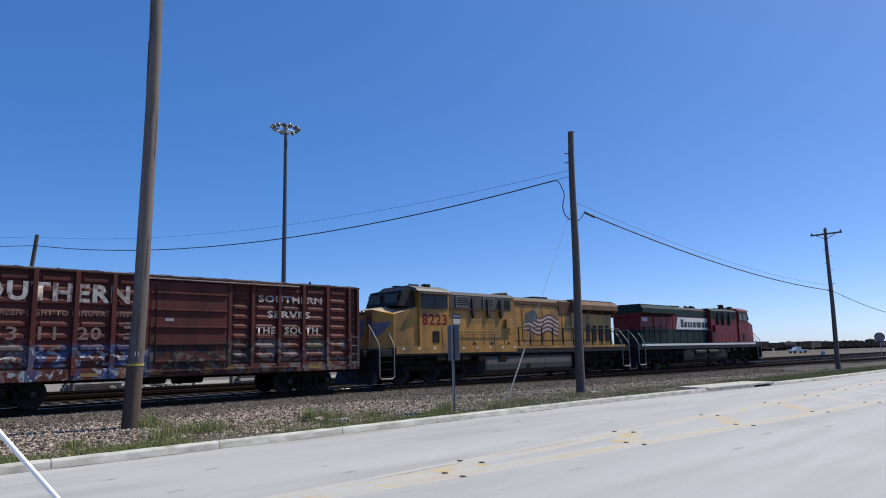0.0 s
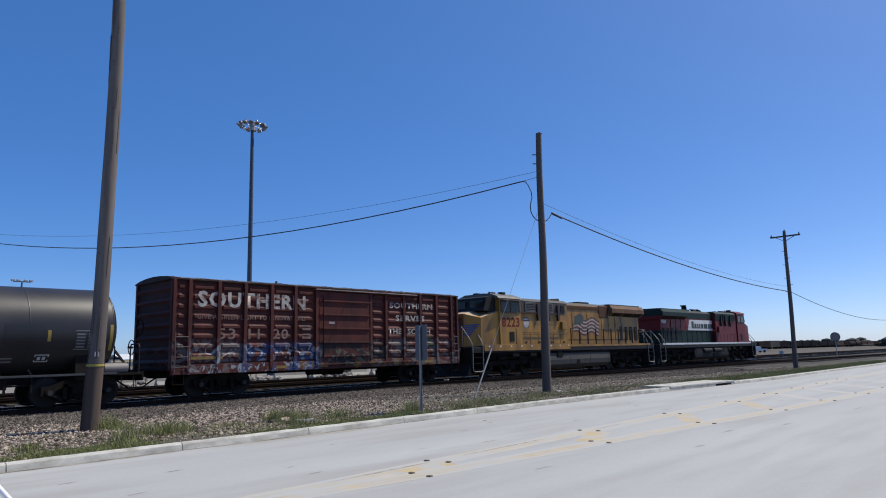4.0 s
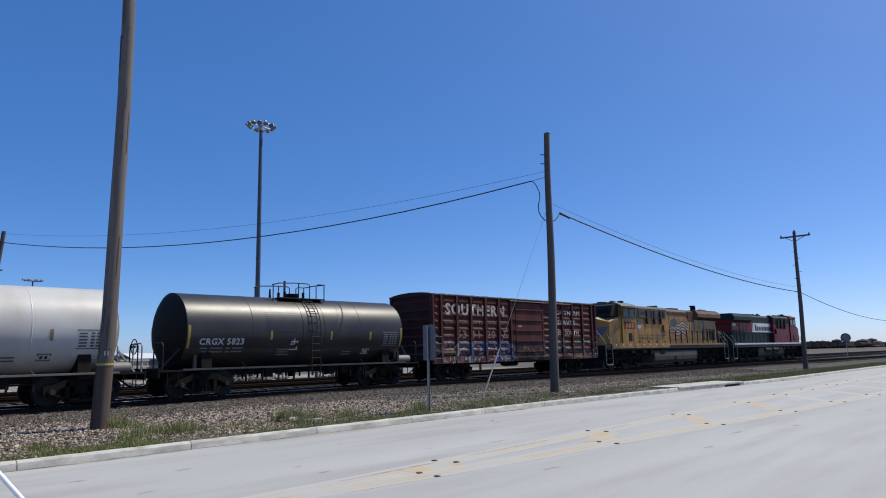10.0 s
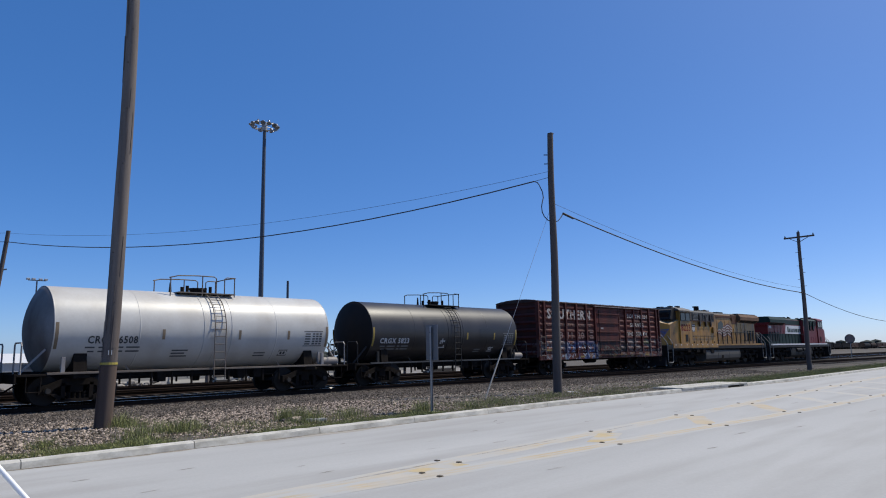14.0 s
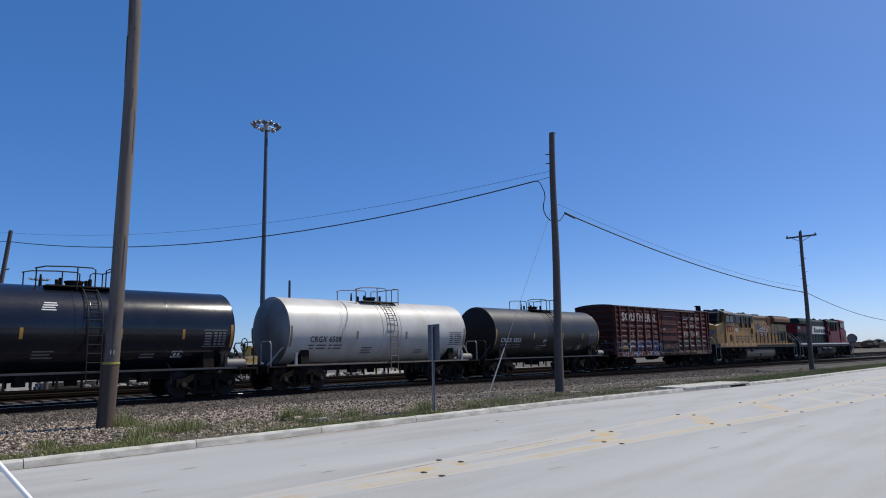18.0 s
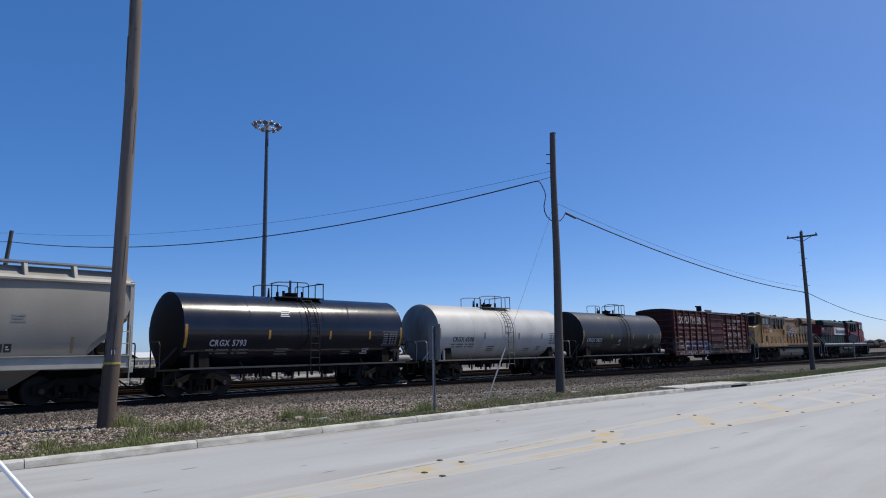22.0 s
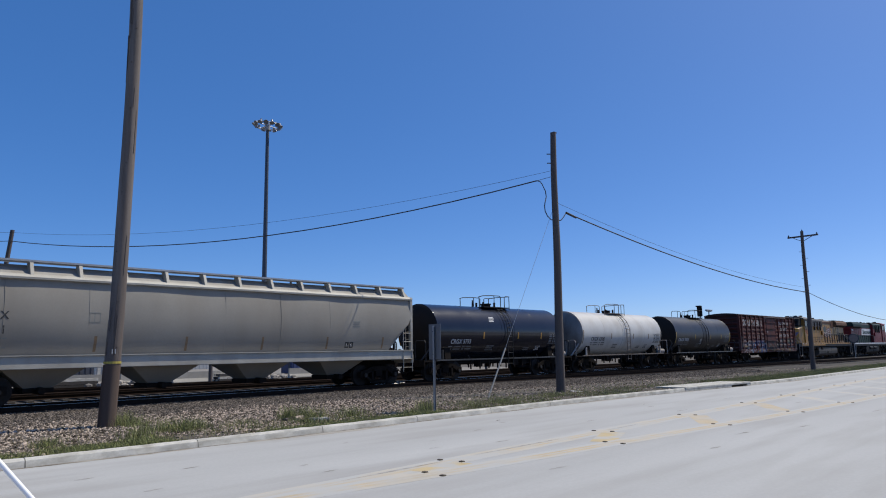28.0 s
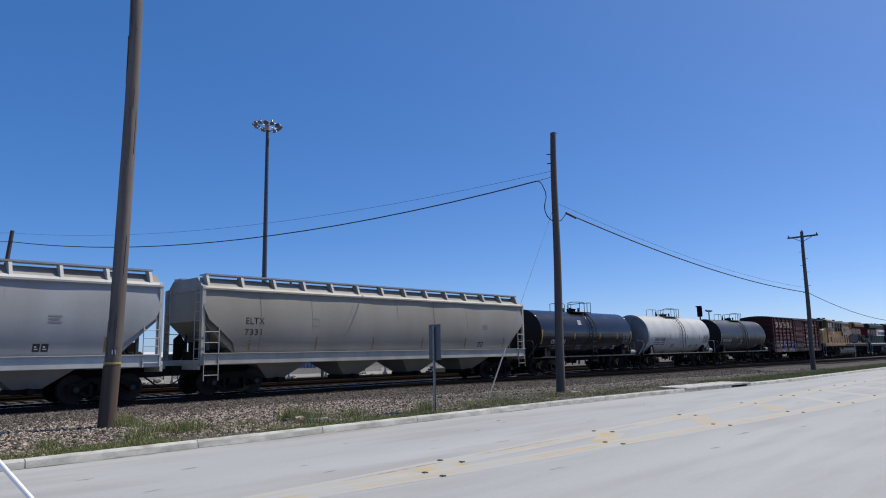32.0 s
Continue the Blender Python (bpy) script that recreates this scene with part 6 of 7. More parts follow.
            part("cabin_door", box(bm_new(), x, x + 0.74, min(y, y + s * 0.018), max(y, y + s * 0.018), 1.75, 2.38, 0.006), P["body"], aux)
        part("latch_box", box(bm_new(), -1.85, -1.35, min(y, y + s * 0.16), max(y, y + s * 0.16), 2.6, 3.1, 0.02), P["body"], aux)
    hood = part("engine_hood", box(bm_new(), -0.98, 9.2, -1.05, 1.05, 1.66, 4.24, 0.05), P["hood"], car)
    part("hood_roof", prism(bm_new(), [(-1.08, 4.16), (-0.8, 4.40), (0.8, 4.40), (1.08, 4.16)], "x", -0.98, 5.0), P["hood_top"], car)
    part("lower_hood", box(bm_new(), -0.97, 9.21, -1.07, 1.07, 1.70, P["split"], 0.02), P["skirt"], hood)
    for s in (-1, 1):
        y = s * 1.07
        for k in range(9):
            x = -0.85 + 0.92 * k
            part("hood_door", box(bm_new(), x, x + 0.85, min(y, y + s * 0.022), max(y, y + s * 0.022), P["split"] + 0.06, 3.72, 0.008), P["hood"], hood)
            part("hood_hinge", box(bm_new(), x + 0.04, x + 0.10, min(y + s * 0.02, y + s * 0.045), max(y + s * 0.02, y + s * 0.045), 2.9, 3.05), P["hood"], hood)
    if P.get("upper"):
        part("upper_hood", box(bm_new(), -0.96, 4.7, -1.10, 1.10, 3.70, 4.2, 0.02), P["upper"], hood)
        part("upper_cabin", box(bm_new(), -5.2, -1.02, -1.45, 1.45, 3.62, 4.25, 0.02), P["upper"], aux)
    if P.get("band"):
        part("upper_cabin", box(bm_new(), -6.0, -1.3, -1.45, 1.45, 3.58, 4.25, 0.02), P["hood_top"], aux, "dark grey upper band with vents")
        part("eave_band", box(bm_new(), -0.96, 4.7, -1.10, 1.10, 3.98, 4.19, 0.02), P["band"], hood, "rust-brown band along the roof edge")
        part("blower_block", box(bm_new(), 3.45, 4.65, -1.12, 1.12, 3.45, 4.28, 0.04), P["band"], hood)
    # radiator section with wide wings
    part("radiator", prism(bm_new(), [(-1.05, 3.58), (-1.43, 3.84), (-1.43, 4.12), (-1.26, 4.36), (1.26, 4.36), (1.43, 4.12), (1.43, 3.84), (1.05, 3.58)], "x", 4.7, 9.45), P["wing"], car)
    if P.get("wing_top"):
        part("radiator_cap", prism(bm_new(), [(-1.445, 3.83), (-1.445, 4.14), (-1.27, 4.375), (1.27, 4.375), (1.445, 4.14), (1.445, 3.83)], "x", 4.66, 9.47), P["wing_top"], car)
    part("radiator_top", box(bm_new(), 4.8, 9.3, -1.15, 1.15, 4.35, 4.44, 0.02), P["hood_top"], car)
    for s in (-1, 1):
        for x0, x1 in ((5.0, 6.3), (6.5, 7.8), (8.0, 9.2)):
            bm = bm_new()
            q = [bm.verts.new(p) for p in ((x0, s * 1.125, 3.618), (x1, s * 1.125, 3.618), (x1, s * 1.40, 3.806), (x0, s * 1.40, 3.806))]
            bm.faces.new(q)
            part("radiator_screen", bm, M_BLACK, car)
        for k in range(4):
            part("louvre", box(bm_new(), 6.2 + 0.75 * k, 6.6 + 0.75 * k, min(s * 1.07, s * 1.10), max(s * 1.07, s * 1.10), 1.95, 2.9), M_BLACK, hood)
    part("horn", rod(bm_new(), (-1.0, -0.3, 4.58), (-0.3, -0.3, 4.58), 0.05, 0.11), M_BLACK, car)
    part("horn", rod(bm_new(), (-1.0, 0.1, 4.58), (-0.4, 0.1, 4.58), 0.05, 0.11), M_BLACK, car)
    part("horn_base", box(bm_new(), -0.9, -0.4, -0.45, 0.25, 4.38, 4.56), M_BLACK, car)
    part("exhaust", box(bm_new(), 2.0, 3.4, -0.4, 0.4, 4.38, 4.56, 0.03), M_BLACK, car)
    # ends: steps, pilots, handrails, couplers, trucks
    for e in (-1, 1):
        part("pilot", box(bm_new(), min(e * 10.35, e * 10.5), max(e * 10.35, e * 10.5), -1.5, 1.5, 0.55, 1.62, 0.03), P["sill"], car)
        part("plow", prism(bm_new(), [(e * 10.45, 0.15), (e * 10.8, 0.12), (e * 10.55, 0.75), (e * 10.45, 0.75)], "y", -1.4, 1.4), P["sill"], car)
        part("anticlimber", box(bm_new(), min(e * 10.35, e * 10.75), max(e * 10.35, e * 10.75), -0.8, 0.8, 1.32, 1.6, 0.04), P["sill"], car)
        coupler(car, e * 11.1, e)
        for s in (-1, 1):
            st = part("step_well", box(bm_new(), min(e * 9.55, e * 9.62), max(e * 9.55, e * 9.62), min(s * 0.95, s * 1.5), max(s * 0.95, s * 1.5), 0.4, 1.6), P["sill"], car)
            for k in range(4):
                z = 0.40 + 0.33 * k
                part("step", box(bm_new(), min(e * 9.6, e * 10.4), max(e * 9.6, e * 10.4), min(s * 1.1, s * 1.5), max(s * 1.1, s * 1.5), z, z + 0.035), M_UNDER, st)
            part("step_rail", pipe(bm_new(), [(e * 10.40, s * 0.72, 2.72), (e * 10.42, s * 0.85, 2.62), (e * 10.42, s * 1.38, 1.98), (e * 10.42, s * 1.5, 1.75), (e * 10.42, s * 1.52, 1.2), (e * 10.42, s * 1.52, 0.40), (e * 10.30, s * 1.52, 0.33), (e * 9.70, s * 1.52, 0.33)], 0.027), P["rail"], car)
            part("step_rail", pipe(bm_new(), [(e * 9.62, s * 1.05, 2.45), (e * 9.60, s * 1.15, 2.35), (e * 9.58, s * 1.42, 1.95), (e * 9.58, s * 1.52, 1.72), (e * 9.58, s * 1.52, 1.2), (e * 9.58, s * 1.52, 0.42), (e * 9.70, s * 1.52, 0.33)], 0.027), P["rail"], car)
        part("end_rail", pipe(bm_new(), [(e * 10.4, -0.8, 1.65), (e * 10.4, -0.8, 2.6), (e * 10.4, -0.3, 2.6), (e * 10.4, 0.3, 2.6), (e * 10.4, 0.8, 2.6), (e * 10.4, 0.8, 1.65)], 0.024), P["rail"], car)
        for q in (-0.45, 0.45):
            part("cable", pipe(bm_new(), [(e * 10.45, q, 1.5), (e * 10.7, q, 1.0), (e * 11.0, q, 0.7), (e * 11.1, q, 0.72)], 0.035), M_BLACK, car)
        loco_truck(car, e * 6.75, 1 if heading == 0 else -1)
    for s in (-1, 1):
        if P.get("apron"):
            y0, y1 = sorted((s * 1.50, s * 1.53))
            part("side_apron", box(bm_new(), -9.45, -1.0, y0, y1, 1.40, 1.74, 0.008), P["apron"], car)
            for k in range(9):
                part("reflector", box(bm_new(), -9.1 + 0.98 * k, -8.98 + 0.98 * k, min(s * 1.53, s * 1.538), max(s * 1.53, s * 1.538), 1.60, 1.68), M_WHITE, car)
            part("cabin_rail", pipe(bm_new(), [(-5.7, s * 1.44, 2.30), (-5.7, s * 1.50, 2.32), (-3.5, s * 1.50, 2.32), (-1.4, s * 1.50, 2.32), (-1.4, s * 1.44, 2.30)], 0.018), P["strap"], car)
            part("cab_sunshade", prism(bm_new(), [(-7.98, 4.18), (-6.10, 4.20), (-6.10, 4.24), (-7.98, 4.22)], "y", min(s * 1.5, s * 1.78), max(s * 1.5, s * 1.78)), P["cab_roof"], car)
            for x in (-5.55, -4.2, -2.9, -1.6):
                part("lift_lug", box(bm_new(), x - 0.05, x + 0.05, min(s * 1.42, s * 1.5), max(s * 1.42, s * 1.5), 1.80, 1.90), P["strap"], car)
        n = 11
        for k in range(n):
            x = -0.75 + 10.1 * k / (n - 1)
            part("rail_stanchion", rod(bm_new(), (x, s * 1.46, 1.62), (x, s * 1.46, 2.70), P["post_r"], seg=6), P["stanchion"], car)
        part("hand_rail", pipe(bm_new(), [(-0.8, s * 1.46, 2.70), (3, s * 1.46, 2.70), (6, s * 1.46, 2.70), (9.4, s * 1.46, 2.70)], 0.02), P["stanchion"], car)
        for x in (-3.7, -4.9, -6.6, -2.1):
            part("under_box", box(bm_new(), x - 0.3, x + 0.3, min(s * 1.2, s * 1.48), max(s * 1.2, s * 1.48), 0.95 if x > -4 else 1.05, 1.32, 0.02), M_UNDER, car)
    # writing on both sides
    for s in (-1, 1):
        k = 1 if s < 0 else -1
        if P.get("number_ink"):
            letters(number, 0.72, -7.0, 2.74, s, s * 1.5040, P["number_ink"], car, 1.65, name="number", bold=0.03)
        if P.get("slogan"):
            letters("BUILDING", 0.24, -3.4 - k * 0.62, 2.86, s, s * 1.4235, P["slogan"], car, 1.1, name="slogan")
            letters("AMERICA", 0.24, -3.4 + k * 0.62, 2.86, s, s * 1.4235, P["slogan"], car, 1.02, name="slogan")
            bars([(0, 0, 0.6, 0.5), (0.08, -0.1, 0.44, 0.1)], -5.75 if s < 0 else -5.15, 2.78, s, s * 1.4235, P["trim"], car, "shield")
            bars([(0.04, 0.03, 0.52, 0.25), (0.04, 0.36, 0.52, 0.09), (0.12, -0.07, 0.36, 0.08)], -5.75 if s < 0 else -5.15, 2.78, s, s * 1.4275, mat("shield_white", (0.40, 0.37, 0.35), 0.6), car, "shield_stripes")
            flag(car, s, P)
        if P.get("panel"):
            # a white slanted panel with dark blocks in place of the company's name
            bm = bm_new()
            y = s * 1.10
            xs = [-1.35, 4.2, 3.85, -1.7] if s > 0 else [-1.7, 3.85, 4.2, -1.35]
            prism(bm, [(xs[0], 2.72), (xs[1], 2.72), (xs[2], 3.62), (xs[3], 3.62)], "y", min(y, y + s * 0.012), max(y, y + s * 0.012))
            part("name_panel", bm, M_WHITE, car, "white slanted panel with dark blocks")
            run_x = 0.0
            for w, h in ((0.46, 0.58), (0.46, 0.4), (0.30, 0.4), (0.30, 0.4), (0.5, 0.4), (0.78, 0.4), (0.46, 0.4), (0.48, 0.4)):
                bars([(run_x, 0, w, h)], -1.0 if s < 0 else 3.45, 2.90, s, s * 1.118, P["panel"], car, "name_block")
                run_x += w + 0.11
            bars([(0, 0, 0.14, 0.26), (0.2, 0, 0.14, 0.26), (0.4, 0, 0.14, 0.26), (0.6, 0, 0.14, 0.26)], 8.3 if s < 0 else 9.04, 3.26, s, s * 1.098, M_WHITE, car, "number")
    CARS.append((car, start, heading))


def frame_bm(x0, x1, z0, z1, y, s):
    bm = bm_new()
    a, b = sorted((y, y + s * 0.04))
    for p, q, r, t in ((x0 - 0.05, x1 + 0.05, z0 - 0.05, z0), (x0 - 0.05, x1 + 0.05, z1, z1 + 0.05), (x0 - 0.05, x0, z0, z1), (x1, x1 + 0.05, z0, z1)):
        box(bm, p, q, a, b, r, t)
    return bm


def flag(car, s, P):
    """A waving striped flag painted on the hood doors."""
    k = 1 if s < 0 else -1
    x0 = 0.0 if s < 0 else 3.5
    y = s * 1.097
    for r in range(9):
        bm = bm_new()
        n = 14
        for i in range(n):
            q = []
            for j, dz in ((i, 0), (i + 1, 0), (i + 1, 0.105), (i, 0.105)):
                u = j / n
                wob = 0.13 * math.sin(u * 10.5 + 0.4) - 0.10 * u
                q.append(bm.verts.new((x0 + k * (0.15 + 3.1 * u + 0.05 * r * 0.5), y, 2.42 + 0.115 * r + wob + dz)))
            bm.faces.new(q)
        part("flag_stripe", bm, P["flag_red"] if r % 2 == 0 else P["flag_white"], car)
    bm = bm_new()
    q = [bm.verts.new((x0 + k * a, s * 1.100, b)) for a, b in ((0.25, 2.92), (1.35, 3.05), (1.45, 3.5), (1.0, 3.72), (0.35, 3.45))]
    bm.faces.new(q)
    part("flag_canton", bm, P["flag_blue"], car, "blue starred corner of the flag")


def build_train():
    yel = dict(dirt=(0.085, 0.05, 0.022), dirt_amount=0.75, dirt_scale=1.5, streak=0.22)
    armour = mat("loco_yellow", (0.35, 0.170, 0.019), 0.5, var=0.14, scale=1.2, bump=0.06, **yel)
    grey = mat("loco_grey", (0.0595, 0.0561, 0.0527), 0.65, spec=0.25, var=0.2, dirt=(0.0609, 0.0522, 0.0478), dirt_amount=0.6)
    brown = mat("loco_brown", (0.0638, 0.0357, 0.0238), 0.65, spec=0.25, var=0.25)
    dark = mat("loco_dark", (0.012, 0.012, 0.013), 0.65, var=0.3, dirt=(0.0348, 0.0261, 0.0226), dirt_amount=0.4, spec=0.25)
    tankm = mat("fuel_tank_grey", (0.0723, 0.068, 0.0629), 0.7, spec=0.25, var=0.2, scale=1.0, dirt=(0.0783, 0.0696, 0.0609), dirt_amount=0.6, streak=0.4)
    silver = mat("handrail_silver", (0.24, 0.23, 0.215), 0.5, metal=0.2, var=0.1)
    # cream for the nose top: sunlit tone in the colour, plus dirt
    cream = mat("nose_lit_cream", (0.425, 0.306, 0.187), 0.6, var=0.12, dirt=(0.174, 0.131, 0.0783), dirt_amount=0.4)
    blue = mat("emblem_blue", (0.0425, 0.0765, 0.221), 0.5, var=0.2)
    redink = mat("number_red", (0.145, 0.011, 0.0051), 0.65, spec=0.25, var=0.2)
    build_loco("dusty yellow and grey diesel locomotive coupled backwards in the train", dict(
        # cab roof grey is lightened: the light on it is in the colour
        body=armour, hood=armour, hood_top=grey, cab=armour, cab_roof=mat("cab_roof_lit_grey", (0.13, 0.125, 0.12), 0.6, var=0.25, dirt=(0.07, 0.06, 0.055), dirt_amount=0.6), nose=armour, sill=dark, stripe=armour, rail=silver, skirt=armour,
        tank=tankm, screen=dark, trim=grey, wing=mat("wing_tan", (0.17, 0.092, 0.048), 0.65, spec=0.25, var=0.25, dirt=(0.07, 0.04, 0.025), dirt_amount=0.7, dirt_scale=1.5), stanchion=mat("rail_brown", (0.0255, 0.0187, 0.0153), 0.7), split=1.95, post_r=0.045, band=mat("loco_rust_band", (0.085, 0.0382, 0.0213), 0.7, spec=0.25, var=0.25), ledge=brown, strap=mat("strap_brown", (0.0298, 0.017, 0.0127), 0.6), slat=mat("slat_grey", (0.115, 0.11, 0.105), 0.5), dark_grille=True, number_ink=redink, nose_top=cream, apron=armour,
        slogan=mat("slogan_brown", (0.17, 0.102, 0.034), 0.6), emblem=blue, flag_red=mat("flag_red", (0.105, 0.022, 0.022), 0.6, var=0.2),
        flag_white=mat("flag_white", (0.36, 0.33, 0.29), 0.6, var=0.1), flag_blue=mat("flag_blue", (0.0425, 0.0553, 0.051), 0.6, var=0.2)), 29.57, 0, "8223")
    green = mat("loco_green", (0.0051, 0.0238, 0.0187), 0.6, spec=0.2, var=0.2, scale=1.2, dirt=(0.0261, 0.0391, 0.0348), dirt_amount=0.4)
    red = mat("loco_red", (0.14, 0.00765, 0.0119), 0.5, spec=0.25, var=0.15, scale=1.2, dirt=(0.122, 0.0261, 0.0261), dirt_amount=0.4)
    build_loco("red and green diesel locomotive with white name panel", dict(
        body=red, hood=red, hood_top=green, cab=red, cab_roof=red, nose=red, sill=dark, stripe=M_WHITE, rail=silver, skirt=green,
        tank=mat("fuel_tank_dark", (0.018, 0.018, 0.018), 0.7, spec=0.2), wing_top=green, screen=dark, trim=dark, wing=red, stanchion=dark, side_tanks=True, split=2.70, post_r=0.022, strap=green, slat=dark, upper=green, dark_grille=True, number_ink=None, slogan=None,
        emblem=None, panel=mat("panel_green", (0.017, 0.0425, 0.0382), 0.6)), 51.6, 180, "4876")
    build_boxcar()
    ink = mat("stencil_white", (0.55, 0.55, 0.55), 0.6, var=0.1)
    dull = mat("tank_dull_black", (0.021, 0.020, 0.021), 0.42, var=0.35, scale=0.9, fine=14, bump=0.03, dirt=(0.0391, 0.0348, 0.0357), dirt_amount=0.45, dirt_scale=0.8, streak=0.5)
    patch = mat("patch_black", (0.016, 0.017, 0.02), 0.42, var=0.15, bump=0.02)
    # near-black matt heads with brown stains
    matt_head = mat("head_matt", (0.016, 0.015, 0.015), 0.75, var=0.35, scale=1.5, fine=20, bump=0.05, dirt=(0.0391, 0.0278, 0.0209), dirt_amount=0.45, dirt_scale=1.1, streak=0.5, spec=0.15)
    build_tank("dull weathered black tank car with stencilled markings", dull, "CRGX 5823", 0.32, ink, -4.355, patch, matt_head, (0.36, 0.25, 0.05), numx=-3.86, numw=1.8, numz=1.88)
    white = mat("tank_white", (0.548, 0.534, 0.50), 0.4, var=0.08, scale=0.8, fine=12, bump=0.03, dirt=(0.29, 0.25, 0.205), dirt_amount=0.5, dirt_scale=0.8, streak=0.75)
    rusty = mat("rail_pale_rust", (0.14, 0.115, 0.095), 0.65, var=0.3)
    # white car's heads: brown grime over a grey that stands for shade
    build_tank("grey-white tank car with rust streaks below its platform", white, "CRGX 6508", 0.33, mat("stencil_black", (0.0425, 0.0425, 0.0425), 0.6), -17.32, None, mat("head_shade_grime", (0.25, 0.245, 0.24), 0.75, var=0.15, scale=1.2, fine=14, bump=0.04, dirt=(0.113, 0.0783, 0.0566), dirt_amount=0.75, dirt_scale=0.9, streak=0.5, spec=0.2), (0.22, 0.16, 0.10), rusty, numx=-3.45, numw=1.6, numz=1.93)
    gloss = mat("tank_gloss_black", (0.008, 0.010, 0.019), 0.2, var=0.25, scale=0.8, fine=12, bump=0.02, dirt=(0.0157, 0.0165, 0.0226), dirt_amount=0.4)
    build_tank("glossy black tank car with white numbers and orange reflectors", gloss, "CRGX 5793", 0.32, ink, -30.30, None, matt_head, (0.44, 0.22, 0.035), numx=-3.5, numw=1.5, numz=1.80)
    hop = mat("hopper_tan_grey", (0.278, 0.256, 0.218), 0.62, var=0.1, scale=0.7, fine=14, bump=0.04, dirt=(0.191, 0.165, 0.131), dirt_amount=0.5, dirt_scale=0.6, streak=0.3)
    chord = mat("hopper_chord", (0.425, 0.399, 0.344), 0.6, var=0.12, dirt=(0.217, 0.191, 0.157), dirt_amount=0.4)
    build_hopper("dusty tan-grey covered hopper car with dented side sheets", hop, chord, ("ELTX", "7331"), -46.95)
    hop2 = mat("hopper_grey", (0.323, 0.327, 0.332), 0.6, var=0.08, scale=0.7, fine=14, bump=0.04, dirt=(0.191, 0.174, 0.157), dirt_amount=0.45, dirt_scale=0.6, streak=0.3)
    chord2 = mat("hopper_chord_pale", (0.51, 0.501, 0.472), 0.6, var=0.1, dirt=(0.261, 0.244, 0.217), dirt_amount=0.3)
    build_hopper("clean light grey covered hopper car with pale top chord", hop2, chord2, None, -67.44)


# ---- the far side of the yard ----
def shed(x, y, w, d, h, turn, roof, wall, label):
    s = thing("metal_shed", pose(x, y, -0.5, 0, 0, turn), label, "metal shed", "yard sheds")
    part("wall", box(bm_new(), -w / 2, w / 2, -d / 2, d / 2, -0.2, h), wall, s)
    for k in range(int(w / 0.6)):
        a = -w / 2 + 0.3 + 0.6 * k
        part("wall_rib", box(bm_new(), a - 0.04, a + 0.04, -d / 2 - 0.03, -d / 2, 0, h - 0.05), wall, s)
    part("roof", prism(bm_new(), [(-d / 2 - 0.3, h - 0.03), (0, h + d * 0.13), (d / 2 + 0.3, h - 0.03), (0, h + d * 0.13 - 0.12)], "x", -w / 2 - 0.3, w / 2 + 0.3), roof, s)
    for k in range(max(1, int(w / 6))):
        a = -w / 2 + 3 + 6 * k
        part("door", box(bm_new(), a - 0.9, a + 0.9, -d / 2 - 0.05, -d / 2 - 0.032, 0, min(2.0, h - 0.25)), M_DSTEEL, s)


def far_car(x, y, ln, h, kind, m):
    c = thing("freight_car", pose(x, y, 0), "dark freight car standing far off in the rail yard", "freight car", "far freight cars")
    if kind == 0:
        part("body", box(bm_new(), -ln / 2, ln / 2, -1.5, 1.5, 1.0, h, 0.04), m, c)
        for k in range(9):
            a = -ln / 2 + ln * (k + 0.5) / 9
            part("rib", box(bm_new(), a - 0.1, a + 0.1, -1.6, -1.5, 1.0, h), m, c)
    else:
        part("body", lathe(bm_new(), [(-ln / 2, 0), (-ln / 2 + 0.1, 0.9), (-ln / 2 + 0.5, 1.4), (ln / 2 - 0.5, 1.4), (ln / 2 - 0.1, 0.9), (ln / 2, 0)], 24, h - 1.4), m, c, smooth=True)
        part("sill", box(bm_new(), -ln / 2, ln / 2, -0.4, 0.4, 0.8, 1.1), M_UNDER, c)
    for s in (-1, 1):
        part("truck", box(bm_new(), s * ln * 0.36 - 1.2, s * ln * 0.36 + 1.2, -1.1, 1.1, 0.05, 0.95, 0.2), M_UNDER, c)


